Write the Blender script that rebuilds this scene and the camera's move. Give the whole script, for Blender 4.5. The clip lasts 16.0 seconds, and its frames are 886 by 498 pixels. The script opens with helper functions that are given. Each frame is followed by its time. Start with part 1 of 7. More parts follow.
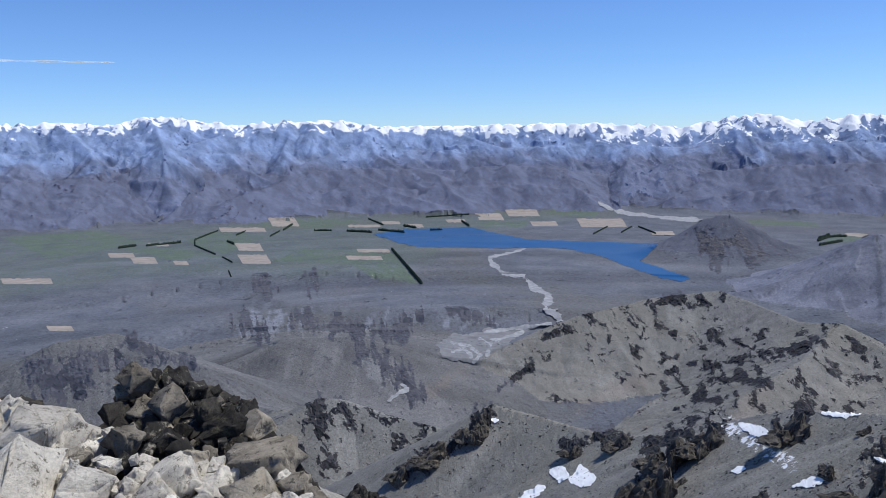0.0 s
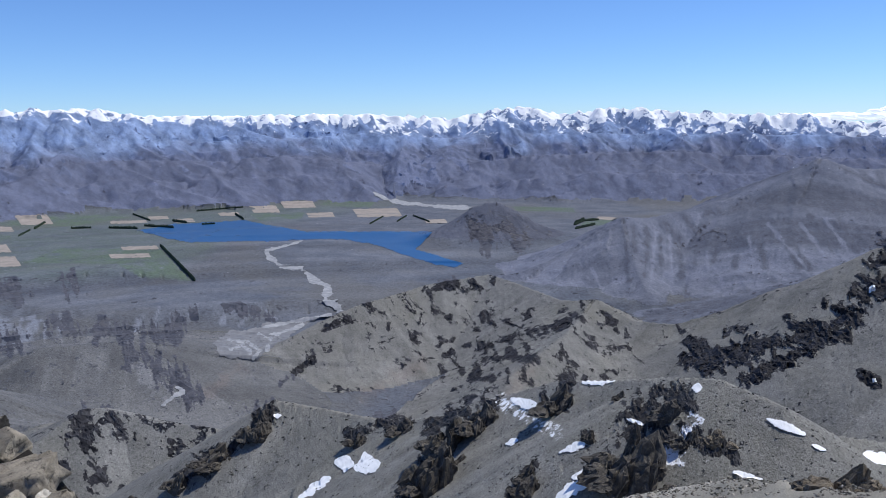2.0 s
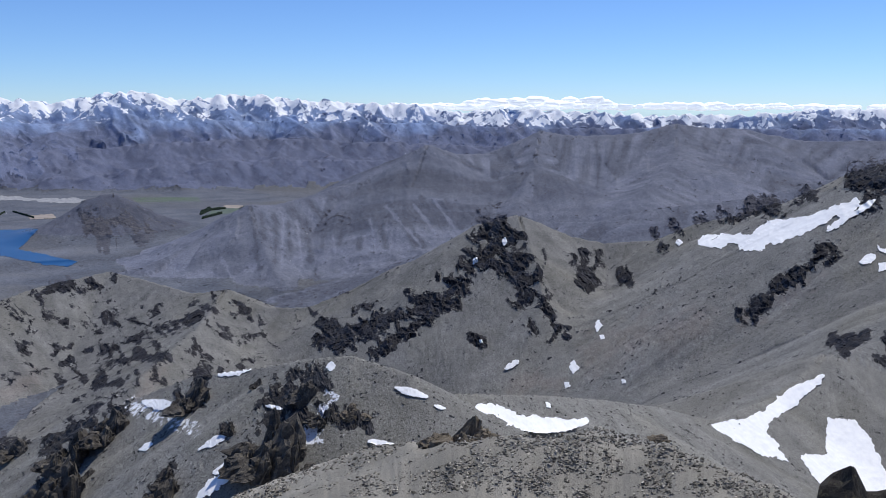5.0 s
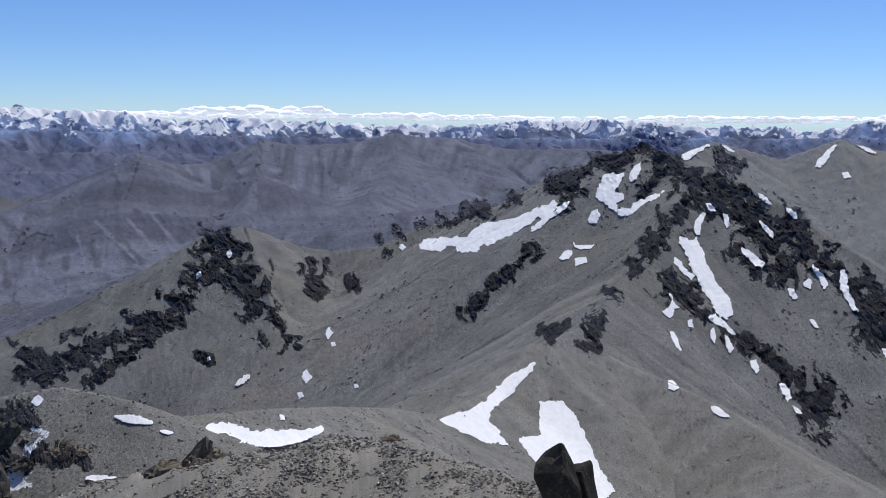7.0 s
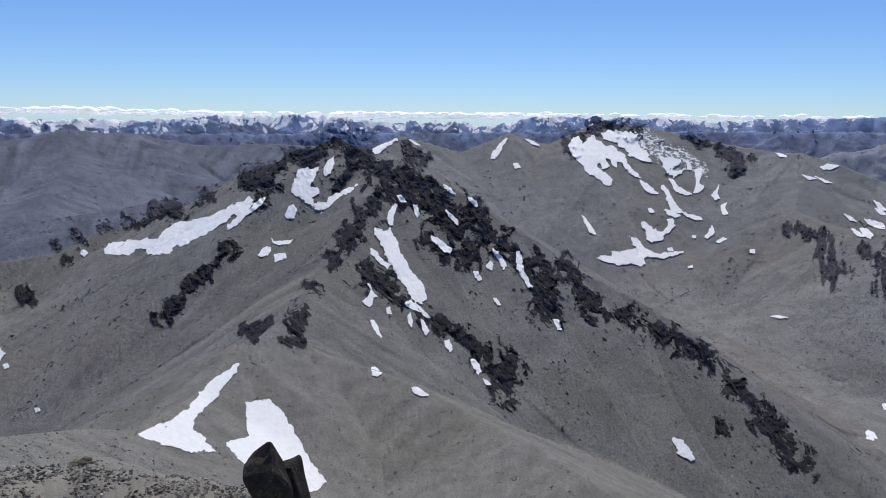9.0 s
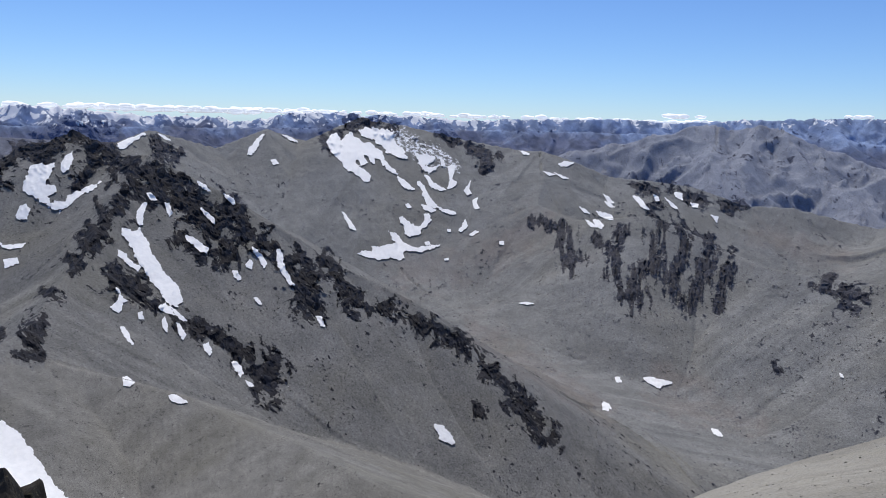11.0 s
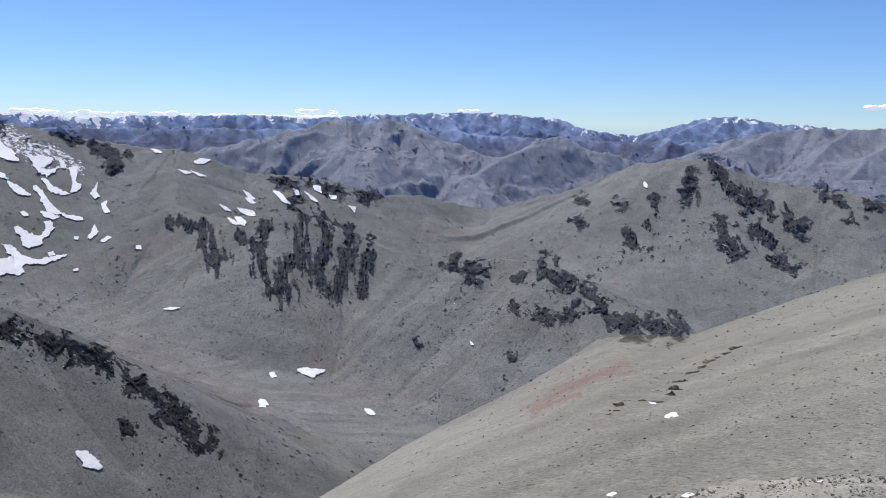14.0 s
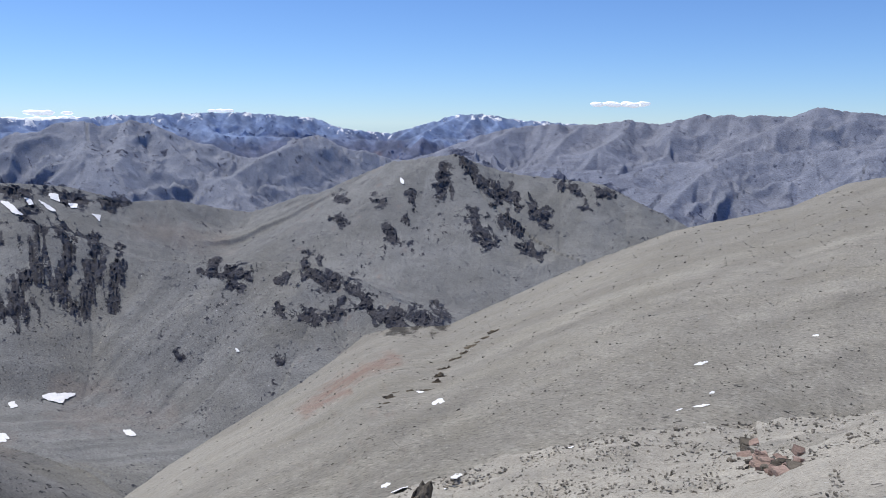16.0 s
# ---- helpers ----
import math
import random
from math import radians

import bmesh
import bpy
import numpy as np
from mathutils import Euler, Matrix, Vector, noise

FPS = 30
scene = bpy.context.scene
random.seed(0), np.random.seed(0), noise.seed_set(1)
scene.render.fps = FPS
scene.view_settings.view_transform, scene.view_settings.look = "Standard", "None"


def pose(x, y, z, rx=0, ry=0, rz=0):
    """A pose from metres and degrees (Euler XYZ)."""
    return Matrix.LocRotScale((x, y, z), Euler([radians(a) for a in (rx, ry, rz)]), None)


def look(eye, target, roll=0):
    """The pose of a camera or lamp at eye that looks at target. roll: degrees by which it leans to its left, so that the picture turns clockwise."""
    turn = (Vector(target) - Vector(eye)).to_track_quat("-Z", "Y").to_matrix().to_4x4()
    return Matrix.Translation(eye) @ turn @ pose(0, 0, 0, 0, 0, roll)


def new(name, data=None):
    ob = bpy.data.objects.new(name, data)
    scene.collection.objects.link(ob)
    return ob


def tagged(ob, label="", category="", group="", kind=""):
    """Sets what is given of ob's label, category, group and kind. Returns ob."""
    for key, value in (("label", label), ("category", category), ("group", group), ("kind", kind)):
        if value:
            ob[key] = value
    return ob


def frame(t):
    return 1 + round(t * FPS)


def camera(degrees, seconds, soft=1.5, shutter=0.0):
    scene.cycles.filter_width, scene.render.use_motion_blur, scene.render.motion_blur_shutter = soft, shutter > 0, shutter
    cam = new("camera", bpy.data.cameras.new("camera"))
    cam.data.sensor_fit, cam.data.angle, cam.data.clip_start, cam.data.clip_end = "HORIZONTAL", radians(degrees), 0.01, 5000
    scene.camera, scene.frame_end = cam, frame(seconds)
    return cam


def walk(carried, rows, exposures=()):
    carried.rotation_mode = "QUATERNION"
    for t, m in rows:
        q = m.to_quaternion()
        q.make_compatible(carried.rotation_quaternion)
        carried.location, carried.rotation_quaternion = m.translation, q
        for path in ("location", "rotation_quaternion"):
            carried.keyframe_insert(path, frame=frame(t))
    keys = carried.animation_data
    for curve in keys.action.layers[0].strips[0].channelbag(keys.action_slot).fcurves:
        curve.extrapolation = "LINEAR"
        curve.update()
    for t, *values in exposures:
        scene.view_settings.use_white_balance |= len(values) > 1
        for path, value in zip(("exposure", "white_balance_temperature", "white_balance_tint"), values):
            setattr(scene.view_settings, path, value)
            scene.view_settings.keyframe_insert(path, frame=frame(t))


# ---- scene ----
# Camera: somebody stands on a summit and turns slowly to the right.
cam = camera(56.54, 16.0, soft=0.5)
EYE = 1.6
# seconds, bearing (clockwise from +y), tilt, lean to the left
TURN = [
    (0.0, 0.00, -7.64, -1.24), (0.5, 3.48, -7.86, -1.04), (1.0, 6.85, -8.02, -0.92), (1.5, 10.18, -8.30, -0.98),
    (2.0, 15.51, -8.57, -0.99), (2.5, 20.78, -8.83, -0.78), (3.0, 25.29, -9.22, -0.47), (5.5, 45.29, -9.40, -0.09),
    (6.0, 49.91, -9.05, 0.03), (6.5, 55.36, -9.13, 0.09), (7.0, 60.23, -9.04, 0.34), (7.5, 66.46, -9.02, 0.63),
    (8.0, 73.13, -8.94, 0.59), (8.5, 77.74, -9.13, 0.53), (9.0, 81.21, -9.21, 0.57), (9.5, 85.58, -9.38, 0.80),
    (12.0, 105.91, -8.90, 1.87), (12.5, 110.18, -9.02, 1.76), (13.0, 114.54, -9.10, 1.71), (13.5, 118.89, -8.69, 1.57),
    (14.0, 122.55, -8.82, 1.17), (14.5, 126.16, -8.88, 1.04), (15.0, 130.59, -8.79, 0.79), (15.5, 134.93, -8.69, 0.52),
    (16.0, 139.13, -8.67, 0.44),
]
ARM = 0.12  # the camera is held a little in front of the turning body


def heading(bearing, tilt):
    a, e = radians(bearing), radians(tilt)
    return Vector((math.sin(a) * math.cos(e), math.cos(a) * math.cos(e), math.sin(e)))


rows = []
for t, bearing, tilt, lean in TURN:
    eye = Vector((0, 0, EYE)) + ARM * heading(bearing, 0)
    rows.append((t, look(eye, eye + 10 * heading(bearing, tilt), lean)))
walk(cam, rows, exposures=[
    (0.0, 0.10, 6500, 7), (2.5, 0.08, 6500, 7), (5.5, -0.06, 6600, 8), (6.5, -0.13, 6650, 8), (9.0, -0.2, 6750, 8),
    (12.0, -0.08, 6750, 8), (13.0, -0.03, 6750, 8), (16.0, 0.03, 6750, 8)])

# ---- light: high midday sun, clear sky ----
SUN_BEARING, SUN_HEIGHT = 84.0, 62.0
world = bpy.data.worlds.new("sky")
scene.world = world
world.use_nodes = True
wn = world.node_tree.nodes
sky = wn.new("ShaderNodeTexSky")
sky.sky_type, sky.sun_disc = "NISHITA", False
sky.sun_elevation, sky.sun_rotation = radians(SUN_HEIGHT), radians(SUN_BEARING)
sky.altitude, sky.air_density, sky.dust_density, sky.ozone_density = 2200, 1.0, 0.0, 4.0
tint = wn.new("ShaderNodeMix")
tint.data_type, tint.blend_type = "RGBA", "MULTIPLY"
tint.inputs[0].default_value, tint.inputs[7].default_value = 1.0, (0.70, 0.895, 1.25, 1)
world.node_tree.links.new(sky.outputs[0], tint.inputs[6])
world.node_tree.links.new(tint.outputs[2], wn["Background"].inputs[0])
wn["Background"].inputs[1].default_value = 0.105
sun = new("sun", bpy.data.lights.new("sun", "SUN"))
sun.data.energy, sun.data.angle, sun.data.color = 3.6, radians(0.53), (1.0, 0.95, 0.88)
sun.matrix_world = look((0, 0, 900), Vector((0, 0, 900)) - heading(SUN_BEARING, SUN_HEIGHT))

# ---- materials ----
def material(name):
    m = bpy.data.materials.new(name)
    m.use_nodes = True
    return m, m.node_tree.nodes, m.node_tree.links, m.node_tree.nodes["Principled BSDF"]


def node(nodes, kind, **values):
    n = nodes.new(kind)
    for key, value in values.items():
        n.inputs[key].default_value = value
    return n


def noise_tex(nodes, links, scale, detail=6.0, rough=0.6, stretch=None):
    geo = nodes.new("ShaderNodeNewGeometry")
    tex = node(nodes, "ShaderNodeTexNoise", Scale=scale, Detail=detail, Roughness=rough)
    if stretch:
        mp = nodes.new("ShaderNodeMapping")
        mp.inputs["Scale"].default_value = stretch
        links.new(geo.outputs["Position"], mp.inputs["Vector"])
        links.new(mp.outputs[0], tex.inputs["Vector"])
    else:
        links.new(geo.outputs["Position"], tex.inputs["Vector"])
    return tex.outputs["Fac"]


def ramp(nodes, links, fac, stops):
    r = nodes.new("ShaderNodeValToRGB")
    while len(r.color_ramp.elements) < len(stops):
        r.color_ramp.elements.new(0.5)
    for e, (at, col) in zip(r.color_ramp.elements, stops):
        e.position, e.color = at, (*col, 1) if len(col) == 3 else col
    links.new(fac, r.inputs[0])
    return r.outputs[0]


def mix(nodes, links, fac, a, b, blend="MIX"):
    n = nodes.new("ShaderNodeMix")
    n.data_type, n.blend_type = "RGBA", blend
    for sock, v in ((n.inputs[0], fac), (n.inputs[6], a), (n.inputs[7], b)):
        if isinstance(v, (int, float)):
            sock.default_value = v
        elif isinstance(v, tuple):
            sock.default_value = (*v, 1)
        else:
            links.new(v, sock)
    return n.outputs[2]


def attribute(nodes, name):
    a = nodes.new("ShaderNodeAttribute")
    a.attribute_name = name
    return a.outputs["Fac"]


def bump(nodes, links, bsdf, height, strength, distance):
    b = node(nodes, "ShaderNodeBump", Strength=strength, Distance=distance)
    links.new(height, b.inputs["Height"])
    links.new(b.outputs[0], bsdf.inputs["Normal"])


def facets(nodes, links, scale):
    """Angular pieces: a random tone for each, used to imitate lit and shaded faces, and the height of its tilted face
    in metres.
    """
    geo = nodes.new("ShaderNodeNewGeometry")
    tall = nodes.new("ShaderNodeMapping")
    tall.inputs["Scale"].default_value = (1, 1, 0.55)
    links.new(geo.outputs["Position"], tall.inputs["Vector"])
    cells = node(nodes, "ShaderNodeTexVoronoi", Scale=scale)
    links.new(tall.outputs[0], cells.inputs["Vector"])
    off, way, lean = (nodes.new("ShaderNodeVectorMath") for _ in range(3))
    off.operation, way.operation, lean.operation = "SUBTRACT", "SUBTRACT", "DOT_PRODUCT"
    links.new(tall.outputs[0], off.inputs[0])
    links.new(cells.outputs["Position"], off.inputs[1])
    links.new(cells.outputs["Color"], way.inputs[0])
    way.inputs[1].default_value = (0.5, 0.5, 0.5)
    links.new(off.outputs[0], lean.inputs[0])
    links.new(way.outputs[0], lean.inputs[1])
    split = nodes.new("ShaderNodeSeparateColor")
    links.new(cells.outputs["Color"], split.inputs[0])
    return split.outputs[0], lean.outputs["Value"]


def slope_material(name, light, dark, turf, rock_light, rock_dark, size, relief=1.0, grain=1.0, streaks=0.11, stony=-0.68):
    """Scree with turf and bare rock; size: metres of the coarse mottling."""
    m, n, l, bsdf = material(name)
    big = noise_tex(n, l, 1.0 / size, 8, 0.62)
    fine = noise_tex(n, l, 14.0 / size, 8, 0.74)
    base = ramp(n, l, big, [(0.34, dark), (0.62, light)])
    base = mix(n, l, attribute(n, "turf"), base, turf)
    base = mix(n, l, 1.0, base, ramp(n, l, attribute(n, "streak"), [(0.0, (1 - streaks,) * 3), (1.0, (1 + streaks,) * 3)]), "MULTIPLY")
    base = mix(n, l, attribute(n, "green"), base, (0.108, 0.150, 0.105))
    base = mix(n, l, attribute(n, "rust"), base, (0.27, 0.175, 0.14))
    base = mix(n, l, attribute(n, "pale"), base, tuple(min(1, c * 1.45) for c in light))
    speck = ramp(n, l, fine, [(0.30, (1 - 0.55 * grain,) * 3), (0.46, (0.95, 0.95, 0.95)), (0.56, (1.05, 1.05, 1.05)), (0.70, (1 + 0.5 * grain,) * 3)])
    base = mix(n, l, 1.0, base, speck, "MULTIPLY")
    # single stones, darker and paler than the scree
    pebble = noise_tex(n, l, 40.0 / size, 4, 0.6)
    base = mix(n, l, 1.0, base, ramp(n, l, pebble, [(0.30, (1 - 0.5 * grain,) * 3), (0.40, (1, 1, 1)), (0.62, (1, 1, 1)), (0.72, (1 + 0.35 * grain,) * 3)]), "MULTIPLY")
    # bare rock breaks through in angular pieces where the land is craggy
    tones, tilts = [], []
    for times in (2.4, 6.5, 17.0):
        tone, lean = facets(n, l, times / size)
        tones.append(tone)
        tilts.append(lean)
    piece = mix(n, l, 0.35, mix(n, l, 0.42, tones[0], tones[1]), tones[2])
    grit = n.new("ShaderNodeMath")
    grit.operation = "MULTIPLY_ADD"
    grit.inputs[1].default_value, grit.inputs[2].default_value = 1.8, stony - 0.155
    l.new(mix(n, l, 0.3, piece, noise_tex(n, l, 3.2 / size, 8, 0.66)), grit.inputs[0])
    edge = n.new("ShaderNodeMath")
    edge.operation = "ADD"
    l.new(attribute(n, "rock"), edge.inputs[0])
    l.new(grit.outputs[0], edge.inputs[1])
    bare = ramp(n, l, edge.outputs[0], [(0.45, (0, 0, 0)), (0.55, (1, 1, 1))])
    # Mostly near-black with some brighter facets: shaded and lit faces put into the colour.
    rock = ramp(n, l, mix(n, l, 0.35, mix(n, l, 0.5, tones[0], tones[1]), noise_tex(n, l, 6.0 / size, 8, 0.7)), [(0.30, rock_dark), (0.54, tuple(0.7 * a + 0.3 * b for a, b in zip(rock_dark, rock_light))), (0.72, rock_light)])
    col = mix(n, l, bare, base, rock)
    frayed = n.new("ShaderNodeMath")
    frayed.operation = "MULTIPLY_ADD"
    frayed.inputs[1].default_value, frayed.inputs[2].default_value = 2.6, -1.3
    l.new(noise_tex(n, l, 3.6 / size, 10, 0.74, (1, 1, 0.6)), frayed.inputs[0])
    white = n.new("ShaderNodeMath")
    white.operation = "ADD"
    l.new(attribute(n, "snow"), white.inputs[0])
    l.new(frayed.outputs[0], white.inputs[1])
    col = mix(n, l, ramp(n, l, white.outputs[0], [(0.47, (0, 0, 0)), (0.56, (1, 1, 1))]), col, (0.86, 0.88, 0.92))
    l.new(col, bsdf.inputs["Base Color"])
    bsdf.inputs["Roughness"].default_value = 0.93
    bsdf.inputs["Specular IOR Level"].default_value = 0.15
    # grain on the scree, tilted facets on the rock
    grain_bump = node(n, "ShaderNodeBump", Strength=0.6 * relief, Distance=size / 20)
    l.new(fine, grain_bump.inputs["Height"])
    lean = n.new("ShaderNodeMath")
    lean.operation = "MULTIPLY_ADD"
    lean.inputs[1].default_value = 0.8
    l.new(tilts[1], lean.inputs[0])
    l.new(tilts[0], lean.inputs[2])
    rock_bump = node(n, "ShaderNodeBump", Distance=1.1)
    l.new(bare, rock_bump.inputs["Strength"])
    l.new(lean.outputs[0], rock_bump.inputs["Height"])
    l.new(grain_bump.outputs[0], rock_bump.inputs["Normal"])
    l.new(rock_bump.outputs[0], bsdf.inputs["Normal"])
    return m


MAT = {}
MAT["near"] = slope_material("summit_gravel", (0.43, 0.405, 0.35), (0.34, 0.32, 0.275), (0.222, 0.212, 0.186),
                             (0.16, 0.148, 0.125), (0.06, 0.055, 0.048), 0.7, 1.0, 1.2, 0.11, -0.70)
MAT["flank"] = slope_material("gravel_slope", (0.325, 0.308, 0.266), (0.272, 0.258, 0.224), (0.245, 0.228, 0.178),
                              (0.15, 0.138, 0.115), (0.06, 0.055, 0.048), 3.0, 1.2, 1.3, 0.16, -0.78)
MAT["mid"] = slope_material("grey_scree", (0.222, 0.221, 0.213), (0.168, 0.168, 0.162), (0.185, 0.176, 0.138),
                            (0.092, 0.091, 0.100), (0.016, 0.016, 0.020), 22.0, 1.3, 1.3, 0.15, -0.72)
# Basin scree and its rock are lightened to stand in for distance haze.
MAT["basin"] = slope_material("hazed_grey_scree", (0.246, 0.251, 0.247), (0.194, 0.198, 0.199), (0.207, 0.198, 0.165),
                              (0.150, 0.150, 0.165), (0.046, 0.047, 0.058), 26.0, 1.3, 1.3, 0.12, -0.70)
MAT["spur"] = slope_material("brown_grey_scree", (0.250, 0.246, 0.229), (0.190, 0.186, 0.173), (0.198, 0.189, 0.150),
                             (0.10, 0.096, 0.096), (0.022, 0.021, 0.023), 9.0, 1.3, 1.5, 0.12, -0.70)
# From here on the base colours carry the blue tint of distance haze.
MAT["terrace"] = slope_material("hazed_terrace", (0.165, 0.169, 0.182), (0.112, 0.118, 0.136), (0.142, 0.141, 0.130),
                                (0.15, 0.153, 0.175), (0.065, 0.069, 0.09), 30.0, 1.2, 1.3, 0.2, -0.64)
MAT["back"] = slope_material("hazed_blue_scree", (0.166, 0.179, 0.226), (0.122, 0.134, 0.176), (0.138, 0.145, 0.166),
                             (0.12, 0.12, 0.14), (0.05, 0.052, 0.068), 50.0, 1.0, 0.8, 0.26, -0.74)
MAT["hills"] = slope_material("hazed_tussock_hills", (0.262, 0.285, 0.350), (0.188, 0.208, 0.270), (0.246, 0.240, 0.244),
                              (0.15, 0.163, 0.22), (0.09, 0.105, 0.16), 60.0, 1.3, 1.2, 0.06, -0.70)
MAT["rugged"] = slope_material("hazed_scree", (0.285, 0.31, 0.37), (0.21, 0.232, 0.29), (0.26, 0.252, 0.255),
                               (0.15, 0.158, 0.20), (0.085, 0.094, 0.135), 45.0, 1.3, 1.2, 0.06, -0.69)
MAT["dark_hill"] = slope_material("hazed_dark_hill", (0.122, 0.130, 0.164), (0.084, 0.092, 0.124), (0.108, 0.110, 0.126),
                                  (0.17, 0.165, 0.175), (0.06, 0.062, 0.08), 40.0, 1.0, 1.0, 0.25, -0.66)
MAT["range"] = slope_material("haze_blue_mountains", (0.235, 0.315, 0.490), (0.175, 0.243, 0.405), (0.138, 0.160, 0.242),
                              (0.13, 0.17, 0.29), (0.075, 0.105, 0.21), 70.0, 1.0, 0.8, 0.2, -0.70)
MAT["foothill"] = slope_material("hazed_tussock_foothills", (0.142, 0.164, 0.262), (0.110, 0.130, 0.212), (0.126, 0.142, 0.208),
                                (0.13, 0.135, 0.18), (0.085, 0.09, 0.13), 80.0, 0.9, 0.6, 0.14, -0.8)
MAT["plain"] = slope_material("hazed_tussock_plain", (0.142, 0.154, 0.184), (0.092, 0.104, 0.132), (0.126, 0.130, 0.140),
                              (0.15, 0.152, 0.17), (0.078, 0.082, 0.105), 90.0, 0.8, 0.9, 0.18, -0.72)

# ---- the land: ridges placed to fit the camera's view, by bearing, rise in degrees and assumed distance from the summit ----
# Far land is drawn nearer and lower, keeping its angles from the eye.
FLOOR = -340.0
PIECES = ["ground", "snowy_mountain_range", "foothill_range", "scree_mountain", "mountain_ridge", "rocky_knoll", "rocky_peak",
          "snow_streaked_mountain", "rock_buttress", "cirque_headwall", "mountain_spur", "rocky_hill", "rocky_bump",
          "grassy_terrace", "summit", "rugged_mountain", "rolling_mountain", "conical_hill", "flank", "blue_mountain_range"]
ID = {n: i for i, n in enumerate(PIECES)}
# piece, (slope towards the summit, slope away), roughness, points
RIDGES = []


def ridge(piece, slopes, rough, far, pts):
    RIDGES.append((piece, slopes, rough, far, pts))



ridge("snowy_mountain_range", (1.0, 0.9), 1.6, 4720, [(-34, 1.3), (-27.8, 1.4), (-24.4, 1.5), (-21.4, 1.3), (-19.2, 1.8), (-16.9, 1.6), (-13.7, 1.2), (-10.3, 1.4), (-7.5, 1.4), (-3.5, .9), (.8, .8), (7.9, .8), (12.3, .7), (16.7, .5), (20.8, 1.2), (23.5, .6), (27.3, .95), (30.7, .7), (34.4, .4), (39, .3), (42, -.2), (46.7, -.1), (49.9, -.2), (56, -.5), (60, -.5), (65.6, -.1), (69, -.1), (73.6, -.1), (77.8, -.5), (80.6, -.3), (84.3, -.7), (87.6, .05), (91.8, 0), (95, 0), (99, -.2), (103.1, 0), (109.5, .2), (113, 0), (117.6, .35), (125.3, .65), (130.2, .35), (132.2, -.4), (135.5, -.7), (139.9, .6), (141.7, .7), (144, .3), (150, -.1), (172, 0)])
ridge("blue_mountain_range", (0.8, 0.5), 1.3, 4480, [(-34, -.6), (-24, -.4), (-14, -.9), (-6, -.6), (2, -.9), (9, -.6), (15, -.9), (22, -.7), (30, -.9), (38, -1.0), (46, -1.3), (60, -1.4), (75, -1.3), (90, -1.0), (105, -.8), (120, -.7), (134, -1.2), (150, -1.0), (172, -1.0)])
ridge("foothill_range", (0.6, 0.4), 1.0, 4180, [(-36, -1.9), (-26, -2.2), (-20, -1.8), (-12, -2.3), (-5, -1.9), (0, -2.2), (5, -1.9), (10, -2.5), (13, -3.2), (16, -2.7), (22, -2.2), (30, -2.0), (36, -2.3), (44, -2.6), (60, -2.6)])
ridge("foothill_range", (0.6, 0.3), 1.0, 3960, [(-36, -3.6), (-29, -3.2), (-22, -3.5), (-14, -3.9), (-6, -3.3), (0, -3.6), (6, -3.2), (10, -4.2)])
ridge("foothill_range", (0.6, 0.3), 1.0, 3850, [(16, -4.6), (20, -3.9), (26, -3.4), (33, -3.5), (40, -3.6), (48, -3.8)])
ridge("scree_mountain", (0.42, 0.5), 1.0, 0, [(18.3, -11.3, 1680), (20.4, -10.6, 1700), (24.2, -8.8, 1770), (28, -6.85, 1850), (33.4, -5.5, 1950), (38.3, -4.1, 2020), (40.1, -2.8, 2050), (42, -3.3, 2090), (44.4, -3.0, 2130), (47.9, -1.9, 2200), (51, -1.85, 2240), (54.4, -1.7, 2280), (56.8, -1.4, 2300), (60.6, -1.3, 2350), (64.7, -2.1, 2380), (69.7, -2.0, 2400), (76, -2.2, 2400)])
ridge("scree_mountain", (0.42, 0.42), 0.8, 0, [(40.1, -2.8, 2050), (39, -6, 1880), (37.2, -9.5, 1700)])
ridge("scree_mountain", (0.42, 0.42), 0.8, 0, [(47.9, -1.9, 2200), (47.5, -4.2, 1980), (46, -7.2, 1760)])
ridge("scree_mountain", (0.42, 0.42), 0.8, 0, [(56.8, -1.4, 2300), (57, -3.4, 2040), (55, -5.5, 1820)])
ridge("scree_mountain", (0.5, 0.5), 0.8, 0, [(27.92, -6.6, 1850), (28.39, -8.41, 1720), (29.11, -10.37, 1600), (30.11, -12.32, 1500)])
ridge("scree_mountain", (0.35, 0.4), 0.8, 0, [(29.5, -13, 1440), (34, -12.0, 1470), (37.9, -11.3, 1470), (41.9, -9.3, 1430), (47.1, -7.8, 1390), (51.8, -7.7, 1360), (55.7, -6.7, 1380), (59.5, -6.2, 1400), (62.4, -5.6, 1420), (68, -4, 1500)])
ridge("mountain_ridge", (0.5, 0.55), 0.8, 0, [(-3.4, -18.4, 1020), (2.7, -15.2, 1090), (6.7, -13.3, 1150), (9.1, -12.4, 1180), (14.4, -11, 1250), (18.7, -10.35, 1280), (20.7, -11, 1230), (23.7, -12.1, 1150), (26.5, -12.4, 1080), (28.7, -13.4, 1040), (31.6, -13.55, 1020), (34.5, -12.8, 1010), (38, -11.2, 1000)])
ridge("mountain_ridge", (0.5, 0.5), 0.8, 0, [(26.0, -12.4, 1085), (24, -14.5, 960), (20, -17.5, 840)])
ridge("rocky_knoll", (0.6, 0.6), 0.8, 0, [(38, -11.3, 1000), (41.9, -9.3, 990), (43.5, -8.0, 980), (45.9, -7.6, 980), (47.9, -8, 985), (49.9, -8.7, 990), (52.3, -9.1, 1000), (55.8, -8.8, 1000), (58.4, -7.6, 980), (61.3, -6.9, 960), (63.1, -6.1, 940), (65.2, -6.0, 920), (67.5, -4.0, 890), (69.8, -3.4, 870), (71.3, -2.7, 850)])
